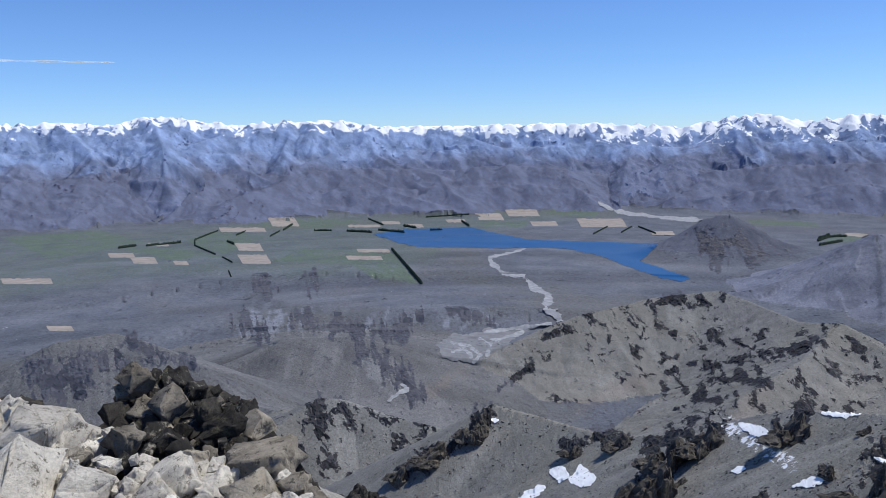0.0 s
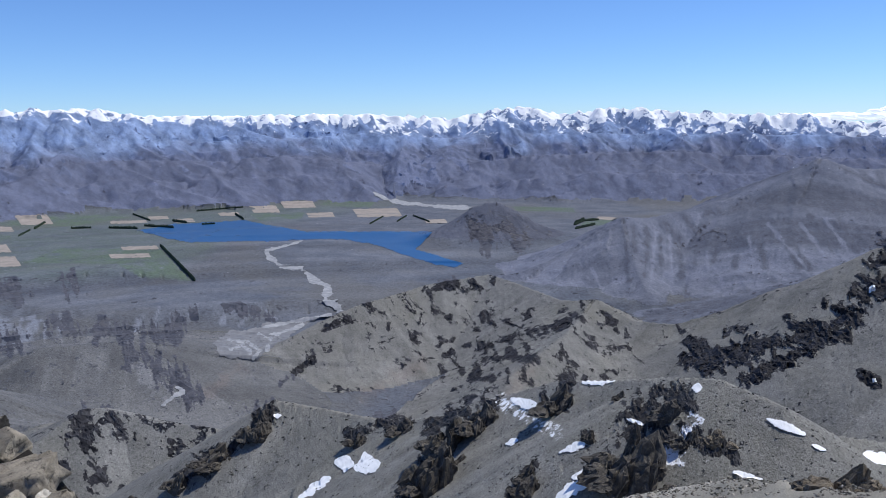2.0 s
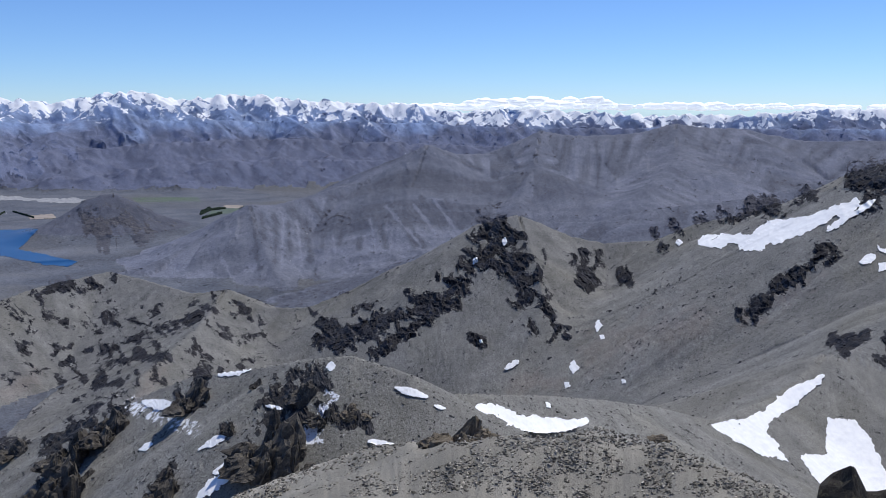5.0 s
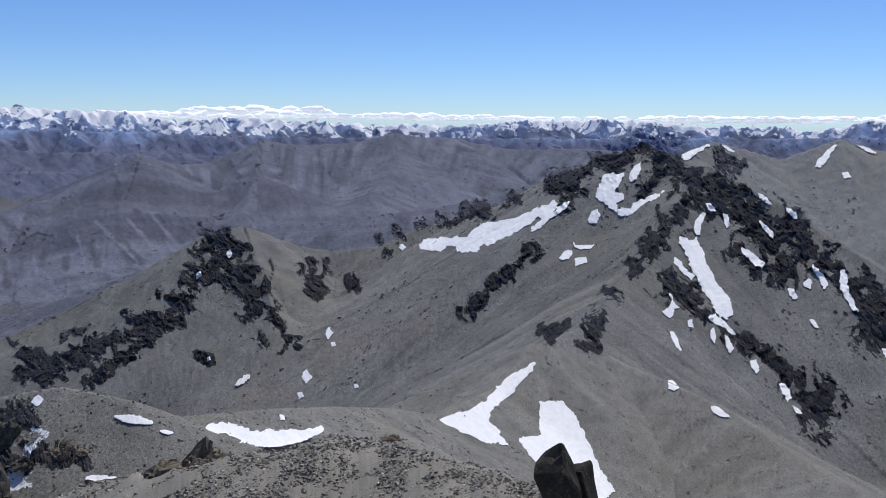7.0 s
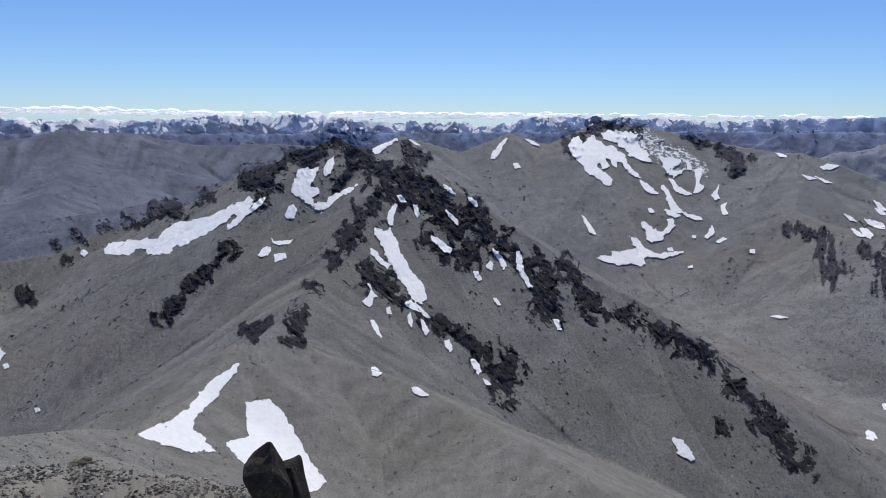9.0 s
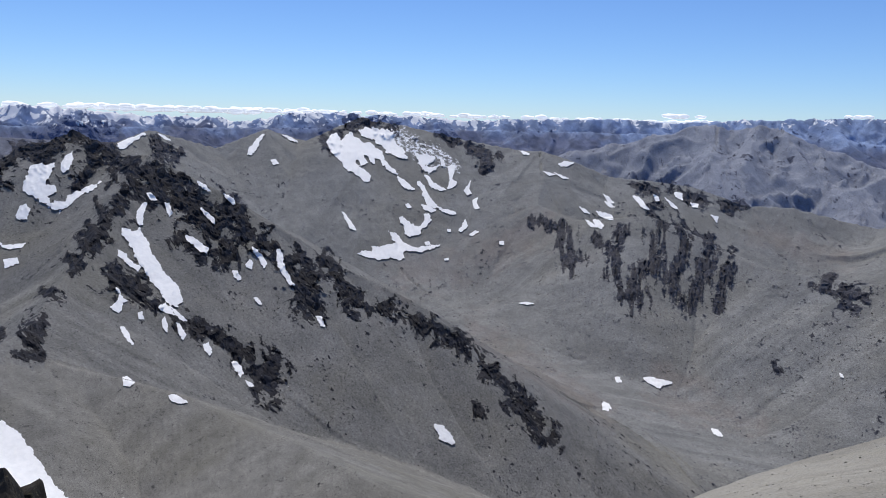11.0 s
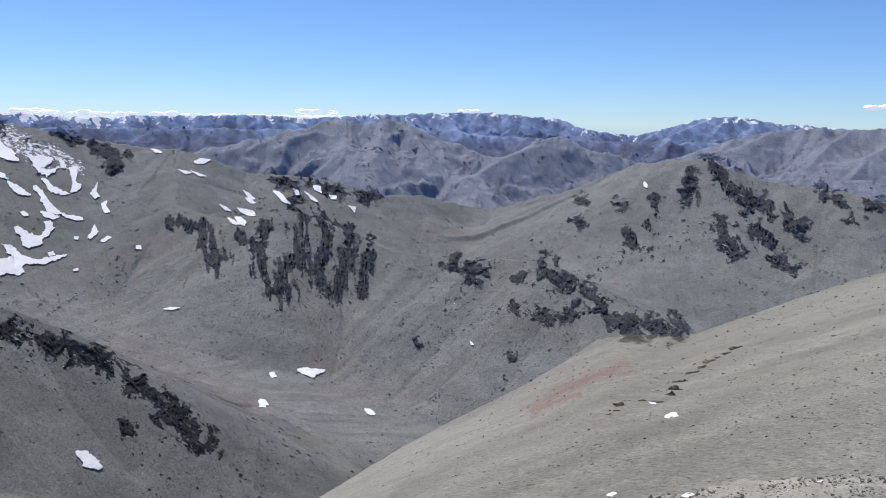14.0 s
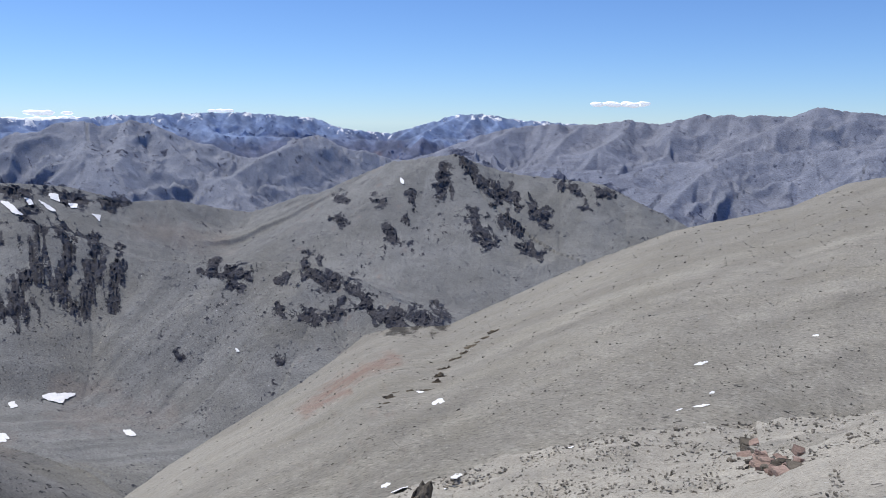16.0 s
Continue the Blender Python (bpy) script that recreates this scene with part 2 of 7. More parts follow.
ridge("rocky_knoll", (0.6, 0.6), 0.7, 0, [(46.5, -7.7, 980), (47.5, -10, 900), (48.3, -13, 830)])
ridge("rocky_peak", (0.62, 0.62), 0.9, 0, [(71.3, -2.7, 850), (73.9, -1.5, 830), (75.4, -2.3, 810), (76.4, -3.05, 790), (77.9, -3.1, 760), (80, -4, 745), (83.1, -5.6, 720), (85.1, -7, 705), (87.8, -8.5, 690), (89.8, -10, 680), (92.9, -11.4, 670), (95.7, -12.7, 660), (98.8, -14.6, 650), (101.5, -16.5, 640), (104.2, -19.4, 625), (106.5, -21.9, 610)])
ridge("rocky_peak", (0.6, 0.6), 0.7, 0, [(77.9, -3.1, 760), (76.3, -5.3, 700), (75.5, -6.8, 660), (73.9, -9.6, 590), (72.3, -11.5, 540), (70.7, -13.8, 480), (68.8, -14.8, 445), (66.8, -15.7, 420)])
ridge("mountain_spur", (0.42, 0.55), 0.4, 0, [(66.8, -15.7, 420), (70.7, -15.7, 450), (75.8, -17.3, 430), (80.3, -18.9, 400), (84, -20.8, 370), (87.4, -22.1, 340), (91.9, -24.4, 300)])
ridge("snow_streaked_mountain", (0.5, 0.5), 0.9, 0, [(75.5, -2.5, 1500), (78.3, -1.4, 1600), (80.2, -1.9, 1620), (82.4, -2.5, 1650), (85.7, -1.15, 1700), (88.5, -1.95, 1720), (89.6, -1.55, 1720), (91.85, -.25, 1720), (95.2, -.7, 1700), (98.5, -1.4, 1680), (101.6, -1.9, 1650), (104.6, -2.4, 1620), (106.7, -2.8, 1600), (109.2, -3.7, 1580), (111.4, -3.8, 1560), (114.6, -4.1, 1560), (118.1, -5.15, 1560), (120.8, -5.1, 1580), (123.4, -5.6, 1600), (126.1, -6.05, 1600), (129.6, -5.2, 1560)])
ridge("snow_streaked_mountain", (0.2, 0.2), 0.5, 0, [(91, -6.5, 1560), (92.5, -10, 1380), (98.2, -13, 1150), (103, -15.3, 1020), (107.9, -17.6, 900), (111.2, -19.8, 800), (116, -22.6, 700)])
ridge("cirque_headwall", (0.55, 0.5), 0.8, 0, [(129.6, -5.2, 1560), (132.5, -3.9, 1500), (135.6, -2.6, 1450), (138.2, -2.3, 1420), (140.5, -2.5, 1400), (144, -3.4, 1380), (147.3, -3.7, 1360), (150, -4.0, 1340), (152.5, -5.2, 1300), (155, -6.3, 1280), (160, -9, 1250)])
ridge("cirque_headwall", (0.5, 0.5), 0.8, 0, [(140.1, -2.4, 1410), (142.1, -5.6, 1300), (144.4, -7.3, 1240), (147, -9, 1180), (149.1, -9.6, 1150)])
ridge("rock_buttress", (0.55, 0.45), 0.9, 0, [(104.4, -2.6, 1610), (104.6, -4, 1500), (104.4, -5.8, 1400), (106.8, -6.8, 1320), (111.9, -6.2, 1250), (113.5, -6.7, 1230), (117.1, -8.3, 1180), (119.1, -9, 1150), (123, -9.4, 1110), (127.1, -9.4, 1080), (130, -9.5, 1050), (132.5, -10.6, 1010), (135.1, -12.1, 960), (137.8, -12.8, 920), (139.1, -13.6, 890), (142, -16, 850)])
ridge("mountain_spur", (0.62, 0.6), 0.6, 0, [(-2.5, -23.3, 330), (.8, -20.6, 340), (3.3, -18.3, 345), (6.2, -19, 330), (9, -19.7, 310), (12.3, -20.3, 285), (15.5, -19.9, 265), (18.7, -18.9, 245), (23.4, -17.6, 225), (27.6, -17.4, 205), (31.3, -17, 190), (34.6, -16.9, 180), (38.6, -18.2, 175), (41.8, -19.6, 180), (48, -19.6, 200), (52.5, -19.7, 230), (56.5, -19.9, 260), (60, -20.4, 300), (64, -18.5, 370), (66.8, -15.7, 420)])
ridge("rocky_hill", (0.55, 0.5), 0.9, 0, [(-33, -16, 660), (-29.1, -14.3, 680), (-27.1, -13.2, 690), (-25.8, -12.2, 700), (-22.4, -12, 700), (-21, -12.5, 690), (-18.9, -13.5, 670), (-16.8, -14.8, 650), (-14.7, -16.9, 620), (-12.4, -18.2, 600)])
ridge("rocky_bump", (0.6, 0.5), 0.7, 0, [(-14, -21, 520), (-12.5, -19.3, 540), (-9.2, -17.5, 560), (-7.7, -17.6, 560), (-5.7, -18.5, 550), (-2.9, -19.3, 540), (0, -20, 530), (4, -20.5, 520)])
ridge("grassy_terrace", (0.32, 0.25), 0.7, 0, [(-24, -15.5, 1050), (-18, -15.2, 1040), (-15.7, -14.9, 1050), (-11.4, -13.4, 1080), (-6.3, -13.5, 1080), (-4.3, -14.1, 1070), (-2, -17.3, 1040)])
ridge("ground", (0.5, 0.03), 0.7, 0, [(-24, -13.3, 1380), (-20, -12.6, 1430), (-14, -12.0, 1470), (-8, -11.9, 1480), (-2, -11.7, 1490), (2.5, -11.9, 1490), (6, -12.8, 1470)])
ridge("ground", (0.5, 0.03), 0.7, 0, [(-22, -10.3, 1800), (-15, -9.5, 1880), (-11, -9.2, 1900), (-7, -9.3, 1890), (-3, -10.2, 1830)])
ridge("rugged_mountain", (0.85, 0.7), 1.0, 2700, [(98, -3.4), (106.9, -2.25), (110.4, -1.45), (115.2, -.15), (116.7, -.5), (118.6, -.15), (121.2, -.85), (124.3, -2.1), (126.5, -2.6), (127.8, -2.2), (130.2, -1.0), (132.9, -2.0), (135.4, -2.4), (140, -3)])
ridge("rolling_mountain", (0.75, 0.6), 1.0, 3100, [(134, -3.2), (136, -2.75), (139.1, -1.75), (142.6, -.5), (144.8, -.1), (148, 0), (150.8, .1), (152.3, 0), (154.5, .2), (158.3, .7), (161.7, .6), (163.6, 1.2), (165.2, .9), (167, .7), (174, .5)])
ridge("rolling_mountain", (0.7, 0.6), 1.0, 2500, [(138, -4.6), (143, -3.6), (147, -3.2), (151, -3.4), (156, -2.6), (160, -1.8), (166, -1.6), (174, -1.5)])
ridge("conical_hill", (0.60, 0.6), 0.7, 0, [(17.6, -5.75, 2275), (18.6, -5.35, 2285), (19.5, -5.4, 2290), (20.3, -5.8, 2290)])
ridge("summit", (0.3, 0.6), 0.3, 0, [(32.8, -23.8, 60), (36, -22.9, 52), (41, -22.8, 46), (43.4, -22.3, 44), (48, -22.1, 42), (52.5, -21.6, 42), (56.1, -21.8, 42), (62.1, -23.4, 38), (67, -24.6, 34), (75, -28, 30)])
ridge("summit", (0.55, 0.9), 0.5, 0, [(-40, -17, 15), (-34, -16.5, 14.5), (-26, -17.6, 14.5), (-20, -16.8, 14.5), (-14, -20.5, 14), (-11, -25, 13), (-8, -28.5, 12)])
# side spurs run down from the far crests towards the plain
lot = random.Random(31)
for piece, slopes, rough, far, pts in RIDGES[:]:
    if not far:
        continue
    every, side, fall = {"snowy_mountain_range": (2.2, 0.8, 0.5), "blue_mountain_range": (2.8, 0.62, 0.42), "foothill_range": (3.6, 0.45, 0.32),
                         "rugged_mountain": (2.0, 0.72, 0.46), "rolling_mountain": (2.5, 0.62, 0.40)}[piece]
    b = pts[0][0] + lot.uniform(0.3, 1) * every
    while b < pts[-1][0]:
        e = float(np.interp(b, [q[0] for q in pts], [q[1] for q in pts])) - 0.05
        high = EYE + far * math.tan(radians(e)) - FLOOR
        run, r, z, bb, line = high / fall * lot.uniform(0.6, 0.95), far, high, b, [(b, e, far)]
        drift = lot.choice([-1, 1]) * lot.uniform(0.2, 0.9)
        for leg in range(5):
            r -= run / 5
            z -= run / 5 * fall * lot.uniform(0.45, 1.6)
            bb += math.degrees(run / 5 * (drift + lot.uniform(-0.5, 0.5)) / r)
            line.append((bb, math.degrees(math.atan2(z + FLOOR - EYE, r)), r))
        ridge(piece, (side, side), rough, 0, line)
        b += every * lot.uniform(0.55, 1.45)
# the gravel mound at the feet and the long flank that falls away to the right of it
MOUND = [(132, -27, 16), (137, -24.7, 18), (145, -22.5, 20), (152, -20.5, 22), (160, -19.3, 25), (167, -17.6, 30), (178, -15, 34)]
FLANK = [(113.5, -25.7, 90), (120, -22.3, 150), (124.2, -20.2, 200), (128, -18.3, 250), (131, -16.5, 300), (133.6, -14.6, 350), (135.5, -14.15, 380), (139.5, -14, 370), (142.5, -12.6, 350), (149.6, -9.2, 320), (154.9, -7, 300), (158.7, -6, 290), (162.1, -5.1, 280), (165.2, -3.5, 265), (167.3, -3, 260), (176, -1.5, 240)]


def spot(bearing, rise, far):
    a = radians(bearing)
    return Vector((far * math.sin(a), far * math.cos(a), EYE + far * math.tan(radians(rise))))


# grid of the land: rays from the summit, rings at growing distances
BEAR = np.concatenate([np.arange(-34, 172, 0.1), np.arange(172, 326, 3.5)])
RING = np.concatenate([np.geomspace(0.03, 10, 18, endpoint=False), np.geomspace(10, 60, 66, endpoint=False), np.geomspace(60, 150, 56, endpoint=False),
                       np.geomspace(150, 450, 115, endpoint=False), np.geomspace(450, 1400, 255, endpoint=False),
                       np.geomspace(1400, 2700, 135, endpoint=False), np.linspace(2700, 4920, 145)])
NA, NR = len(BEAR), len(RING)
GX = np.sin(np.radians(BEAR))[:, None] * RING[None]
GY = np.cos(np.radians(BEAR))[:, None] * RING[None]
GR = np.broadcast_to(RING[None], GX.shape)


def lattice(i, j, seed):
    h = (i * 374761393 + j * 668265263 + seed * 1442695041) & 0xFFFFFFFF
    h = ((h ^ (h >> 13)) * 1274126177) & 0xFFFFFFFF
    return ((h ^ (h >> 16)) & 0xFFFF) / 32767.5 - 1.0


def value_noise(x, y, seed=0):
    i, j = np.floor(x), np.floor(y)
    fx, fy = x - i, y - j
    i, j = i.astype(np.int64), j.astype(np.int64)
    u, v = fx * fx * fx * (fx * (fx * 6 - 15) + 10), fy * fy * fy * (fy * (fy * 6 - 15) + 10)
    a, b = lattice(i, j, seed), lattice(i + 1, j, seed)
    c, d = lattice(i, j + 1, seed), lattice(i + 1, j + 1, seed)
    return a + u * (b - a) + v * (c - a) + u * v * (a - b - c + d)


def fbm(x, y, octaves, seed=0, gain=0.5):
    total, amp = 0.0, 1.0
    for o in range(octaves):
        total = total + amp * value_noise(x * 2.03 ** o + 17.3 * o, y * 2.03 ** o - 9.1 * o, seed + o)
        amp *= gain
    return total


def ridged(x, y, octaves, seed=0):
    total, amp = 0.0, 1.0
    for o in range(octaves):
        total = total + amp * (1 - 2 * np.abs(value_noise(x * 2.1 ** o, y * 2.1 ** o, seed + o)))
        amp *= 0.5
    return total


def carved(x, y, octaves, seed):
    """Branching ridges and valleys, 0 (valley) to about 1 (ridge)."""
    wx, wy = x + 0.35 * fbm(x * 0.9, y * 0.9, 3, seed + 50), y + 0.35 * fbm(x * 0.9 + 31, y * 0.9, 3, seed + 60)
    total, amp, weight = 0.0, 0.55, 1.0
    for o in range(octaves):
        s = (1 - np.abs(value_noise(wx * 2.05 ** o + 7.7 * o, wy * 2.05 ** o, seed + o))) ** 2
        total = total + amp * weight * s
        weight = np.clip(1.6 * s, 0.15, 1)
        amp *= 0.52
    return total


def build_land():
    ground = FLOOR + 3.0 * fbm(GX / 400, GY / 400, 4, 3)
    cone = 0.25 - 0.57 * np.sqrt(GR ** 2 + 4) + 1.14
    height = np.where(cone > ground, cone, ground)
    owner = np.where(cone > ground, ID["summit"], 0).astype(np.int32)
    away = np.full(GX.shape, 1e9)
    gully = np.zeros(GX.shape)
    wild = np.full(GX.shape, 0.4)
    for k, (piece, slopes, rough, far, pts) in enumerate(RIDGES):
        p = [spot(q[0], q[1], far or q[2]) for q in pts]
        if far:  # distant crests are uneven: break them into peaks
            fine = []
            for (b0, e0, *_), (b1, e1, *_) in zip(pts, pts[1:]):
                n = max(1, int((b1 - b0) / 0.32))
                fine += [(b0 + (b1 - b0) * i / n, e0 + (e1 - e0) * i / n, i) for i in range(n)]
            amp = 0.15 if piece == "snowy_mountain_range" else 0.06
            p = [spot(b, e + ((amp if b < 95 else 0.05) * random.uniform(-1, 1) if i else 0), far * (1 + random.uniform(-0.012, 0.012))) for b, e, i in fine]
        reach = max((v.z - FLOOR) for v in p) / min(slopes) + 60
        ba = [q[0] for q in pts]
        rr = [v.xy.length for v in p]
        r0, r1 = np.searchsorted(RING, [min(rr) - reach, max(rr) + reach])
        spread = math.degrees(reach / max(min(rr), 1)) if min(rr) > reach else 180
        cols = np.where((BEAR >= min(ba) - spread) & (BEAR <= max(ba) + spread))[0] if spread < 100 else np.arange(NA)
        c0, c1 = cols[0], cols[-1] + 1
        x, y, r = GX[c0:c1, r0:r1], GY[c0:c1, r0:r1], GR[c0:c1, r0:r1]
        best = np.full(x.shape, -1e9)
        dist = np.full(x.shape, 1e9)
        along = np.zeros(x.shape)
        run = 0.0
        for a, b in zip(p, p[1:]):
            dx, dy = b.x - a.x, b.y - a.y
            ll = math.hypot(dx, dy) + 1e-6
            s = np.clip(((x - a.x) * dx + (y - a.y) * dy) / (ll * ll), 0, 1)
            px, py = a.x + s * dx, a.y + s * dy
            d = np.hypot(x - px, y - py)
            near = r < np.hypot(px, py)
            z = a.z + s * (b.z - a.z) - d * np.where(near, slopes[0], slopes[1])
            up = z > best
            best = np.where(up, z, best)
            dist = np.where(up, d, dist)
            along = np.where(up, run + s * ll, along)
            run += ll
        cur = height[c0:c1, r0:r1]
        # ribs and gullies run straight down from the crest
        w = 14 + 0.012 * r
        sharp = 0.0 if min(rr) > 2300 and piece != "scree_mountain" else 0.05 if min(rr) > 1650 else 0.012 if piece in ("rock_buttress", "cirque_headwall", "snow_streaked_mountain") else 0.03
        rib = (ridged(along / (3.2 * w) + 0.25 * value_noise(along / (5 * w), dist / (4 * w), 7), dist / (20 * w), 3, 40 + k) - 0.75) * np.minimum(dist, 5 * w) * sharp * rough
        lines = fbm(along / (0.45 * w), dist / (9 * w), 4, 70 + k, 0.6)
        best = best + rib
        soft = np.minimum(3 + 0.026 * r, 0.12 * r) if 500 < min(rr) < 2300 else np.minimum(3 + 0.008 * r, 0.12 * r)
        gap = np.clip(soft - np.abs(best - cur), 0, None)
        win = best > cur
        height[c0:c1, r0:r1] = np.where(win, best, cur) + gap * gap / (4 * soft) * (dist > 1)
        owner[c0:c1, r0:r1] = np.where(win, ID[piece], owner[c0:c1, r0:r1])
        away[c0:c1, r0:r1] = np.where(win, dist, away[c0:c1, r0:r1])
        wild[c0:c1, r0:r1] = np.where(win, rough, wild[c0:c1, r0:r1])
        gully[c0:c1, r0:r1] = np.where(win, lines * np.clip(dist / w, 0, 1), gully[c0:c1, r0:r1])
    # the mound underfoot and the flank: ruled along lines of sight from the mound's rim to the flank's edge, to fit the
    # view
    mb, me_, mr = np.array(MOUND).T
    fb, fe, fr = np.array(FLANK).T
    col = np.where((BEAR > 104) & (BEAR < 200))[0]
    az = BEAR[col]
    rm = np.interp(az, mb, mr)
    zm = EYE + rm * np.tan(np.radians(np.interp(az, mb, me_)))
    rc = np.interp(az, fb, fr)
    zc = EYE + rc * np.tan(np.radians(np.interp(az, fb, fe)))
    fade = np.interp(az, [104, 113.5, 178, 200], [60, 0, 0, 60])
    rm, zm, rc, zc, fade = (v[:, None] for v in (rm, zm, rc, zc, fade))
    r = GR[col]
    k = (r - rm) / (rc - rm)
    face = zm - 0.6 + (zc - zm + 0.6) * k
    face = np.where(r > rc, zc - 0.6 * (r - rc), face) - fade
    mound = np.where(r < rm, zm + (rm - r) * np.where(az[:, None] > 125, 0.30, 0.2), zm - 0.6 * (r - rm)) - fade
    mound = np.minimum(mound, -0.18 * r)
    for z, piece, d in ((face, "flank", np.abs(r - rc)), (np.where(r < rm + 12, mound, -1e9), "summit", np.abs(r - rm))):
        z = np.where((r > 1.0) | (piece == "summit"), z, -1e9)
        z = np.where((piece == "flank") & (r < rm), -1e9, z)
        win = z > height[col]
        height[col] = np.where(win, z, height[col])
        owner[col] = np.where(win, ID[piece], owner[col])
        away[col] = np.where(win, d, away[col])
        wild[col] = np.where(win, 0.35, wild[col])
    return height, owner, away, wild, gully


def finer(field, pick=False):
    """The same field on twice as many rings."""
    out = np.empty((NA, 2 * NR - 1), field.dtype)
    out[:, ::2] = field
    out[:, 1::2] = field[:, :-1] if pick else 0.5 * (field[:, :-1] + field[:, 1:])
    return out


HEIGHT, OWNER, AWAY, WILD, STREAK = build_land()
HEIGHT, STREAK, WILD, OWNER = finer(HEIGHT), finer(STREAK), finer(WILD), finer(OWNER, True)
AWAY = finer(np.minimum(AWAY, 4000.0))
RING = finer(RING[None])[0]
NR = len(RING)
GX = np.sin(np.radians(BEAR))[:, None] * RING[None]
GY = np.cos(np.radians(BEAR))[:, None] * RING[None]
GR = np.broadcast_to(RING[None], GX.shape)
STREAK = np.where(OWNER == ID["summit"], fbm(GX / 3.0, GY / 3.0, 4, 62), STREAK)
STREAK = np.clip(0.5 + 0.5 * STREAK, 0, 1)
PLAIN = OWNER == 0
GR = GR.copy()
FINE = int(np.searchsorted(BEAR, 171.9))
FAR = np.isin(OWNER, [ID[n] for n in ("snowy_mountain_range", "blue_mountain_range", "foothill_range", "scree_mountain", "rugged_mountain", "rolling_mountain")])
# relief that grows with distance, so that it keeps one size in the camera's view
LU, LV = np.radians(BEAR)[:, None] + 0 * GR, np.log(np.maximum(GR, 0.5))
HEIGHT += np.where(PLAIN, 0.12, 1.0) * WILD * 0.075 * np.minimum(AWAY, 2 + 0.05 * GR) * fbm(LU * 11, LV * 11, 4, 80, 0.42)
# distant faces are carved into branching spurs and valleys
fold = ridged(LU * 48 + 0.45 * fbm(LU * 14, LV * 16, 2, 115), LV * 5, 4, 120) - 0.55 + 0.22 * fbm(LU * 190, LV * 120, 3, 125)
fold = np.where(OWNER == ID["scree_mountain"], 0.045, 0.03 * (GR > 350) * ~PLAIN * ~FAR) * np.minimum(AWAY, 0.026 * GR) * fold * np.minimum(WILD, 1.1)
for piece, wide, deep, cap in (("snowy_mountain_range", 110, 0.40, 70), ("blue_mountain_range", 120, 0.28, 70), ("foothill_range", 300, 0.26, 80),
                               ("rugged_mountain", 130, 0.55, 90), ("rolling_mountain", 170, 0.5, 95)):
    on = OWNER == ID[piece]
    away = AWAY[on]
    HEIGHT[on] += deep * np.minimum(away, cap + 0.25 * away) * (carved(GX[on] / wide, GY[on] / wide, 4 if "foot" in piece else 6, 500 + ID[piece]) - 0.42)
    STREAK[on] = np.clip(0.5 + 0.7 * fbm(LU[on] * 110 + 60 * HEIGHT[on] / GR[on], HEIGHT[on] / GR[on] * 110, 5, 520, 0.62), 0, 1)
HEIGHT += 0.35 * fold
# Folds are shifted towards the eye, which keeps them from stretching upward in view.
LEAN_IN = 1 - np.where(FAR, 0.9, 0.3) * fold / np.maximum(GR, 1)
GR *= LEAN_IN
GX *= LEAN_IN
GY *= LEAN_IN
HEIGHT += np.where(OWNER == ID["summit"], 0.012 * np.minimum(GR, 12) * fbm(GX / 1.6, GY / 1.6, 5, 140, 0.6), 0)


def sight():
    """Rise of every point of the land seen from the summit, and the rise of all that stands before it."""
    rise = (HEIGHT - EYE) / np.maximum(GR, 0.01)
    rise[:, RING < 3] = -5
    return rise, np.maximum.accumulate(rise, axis=1)


RISE, SKYLINE = sight()
on = OWNER == ID["flank"]
b_, e_ = np.degrees(LU[on]), np.degrees(np.arctan(RISE[on]))
STREAK[on] = np.clip(0.5 + 0.55 * fbm((e_ - 0.44 * b_) * 1.1 + 0.2 * fbm(b_ * 0.3, e_ * 0.5, 3, 60), 0.06 * b_, 3, 61, 0.6), 0, 1)
SEEN = RISE >= SKYLINE - 0.008
ELEV = np.degrees(np.arctan(RISE))
ROCK, PALE, SNOW = np.zeros(GX.shape), np.zeros(GX.shape), np.zeros(GX.shape)
MOTTLE = fbm(LU * 80, LV * 60, 5, 210, 0.62)
CRAGGY = np.zeros(GX.shape)
RUST, DUST, GREEN = np.zeros(GX.shape), np.zeros(GX.shape), np.zeros(GX.shape)


def stroke(width, pts):
    """Nearness (1 to 0) of the land in sight to a line of bearings and rises."""
    ba = [p[0] for p in pts]
    c0, c1 = np.searchsorted(BEAR[:FINE], [min(ba) - width * 1.6, max(ba) + width * 1.6])
    az, el = BEAR[c0:c1, None], ELEV[c0:c1]
    best = np.full(el.shape, 1e9)
    for (b0, e0), (b1, e1) in zip(pts, pts[1:]):
        db, de = b1 - b0, e1 - e0
        s = np.clip(((az - b0) * db + (el - e0) * de) / (db * db + de * de + 1e-9), 0, 1)
        best = np.minimum(best, np.hypot(az - b0 - s * db, el - e0 - s * de))
    return slice(c0, c1), np.where(SEEN[c0:c1], np.clip(1.6 - best / width, 0, 1.6), 0)


def outcrop(width, pts):
    c, near = stroke(width, pts)
    CRAGGY[c] = np.maximum(CRAGGY[c], near)


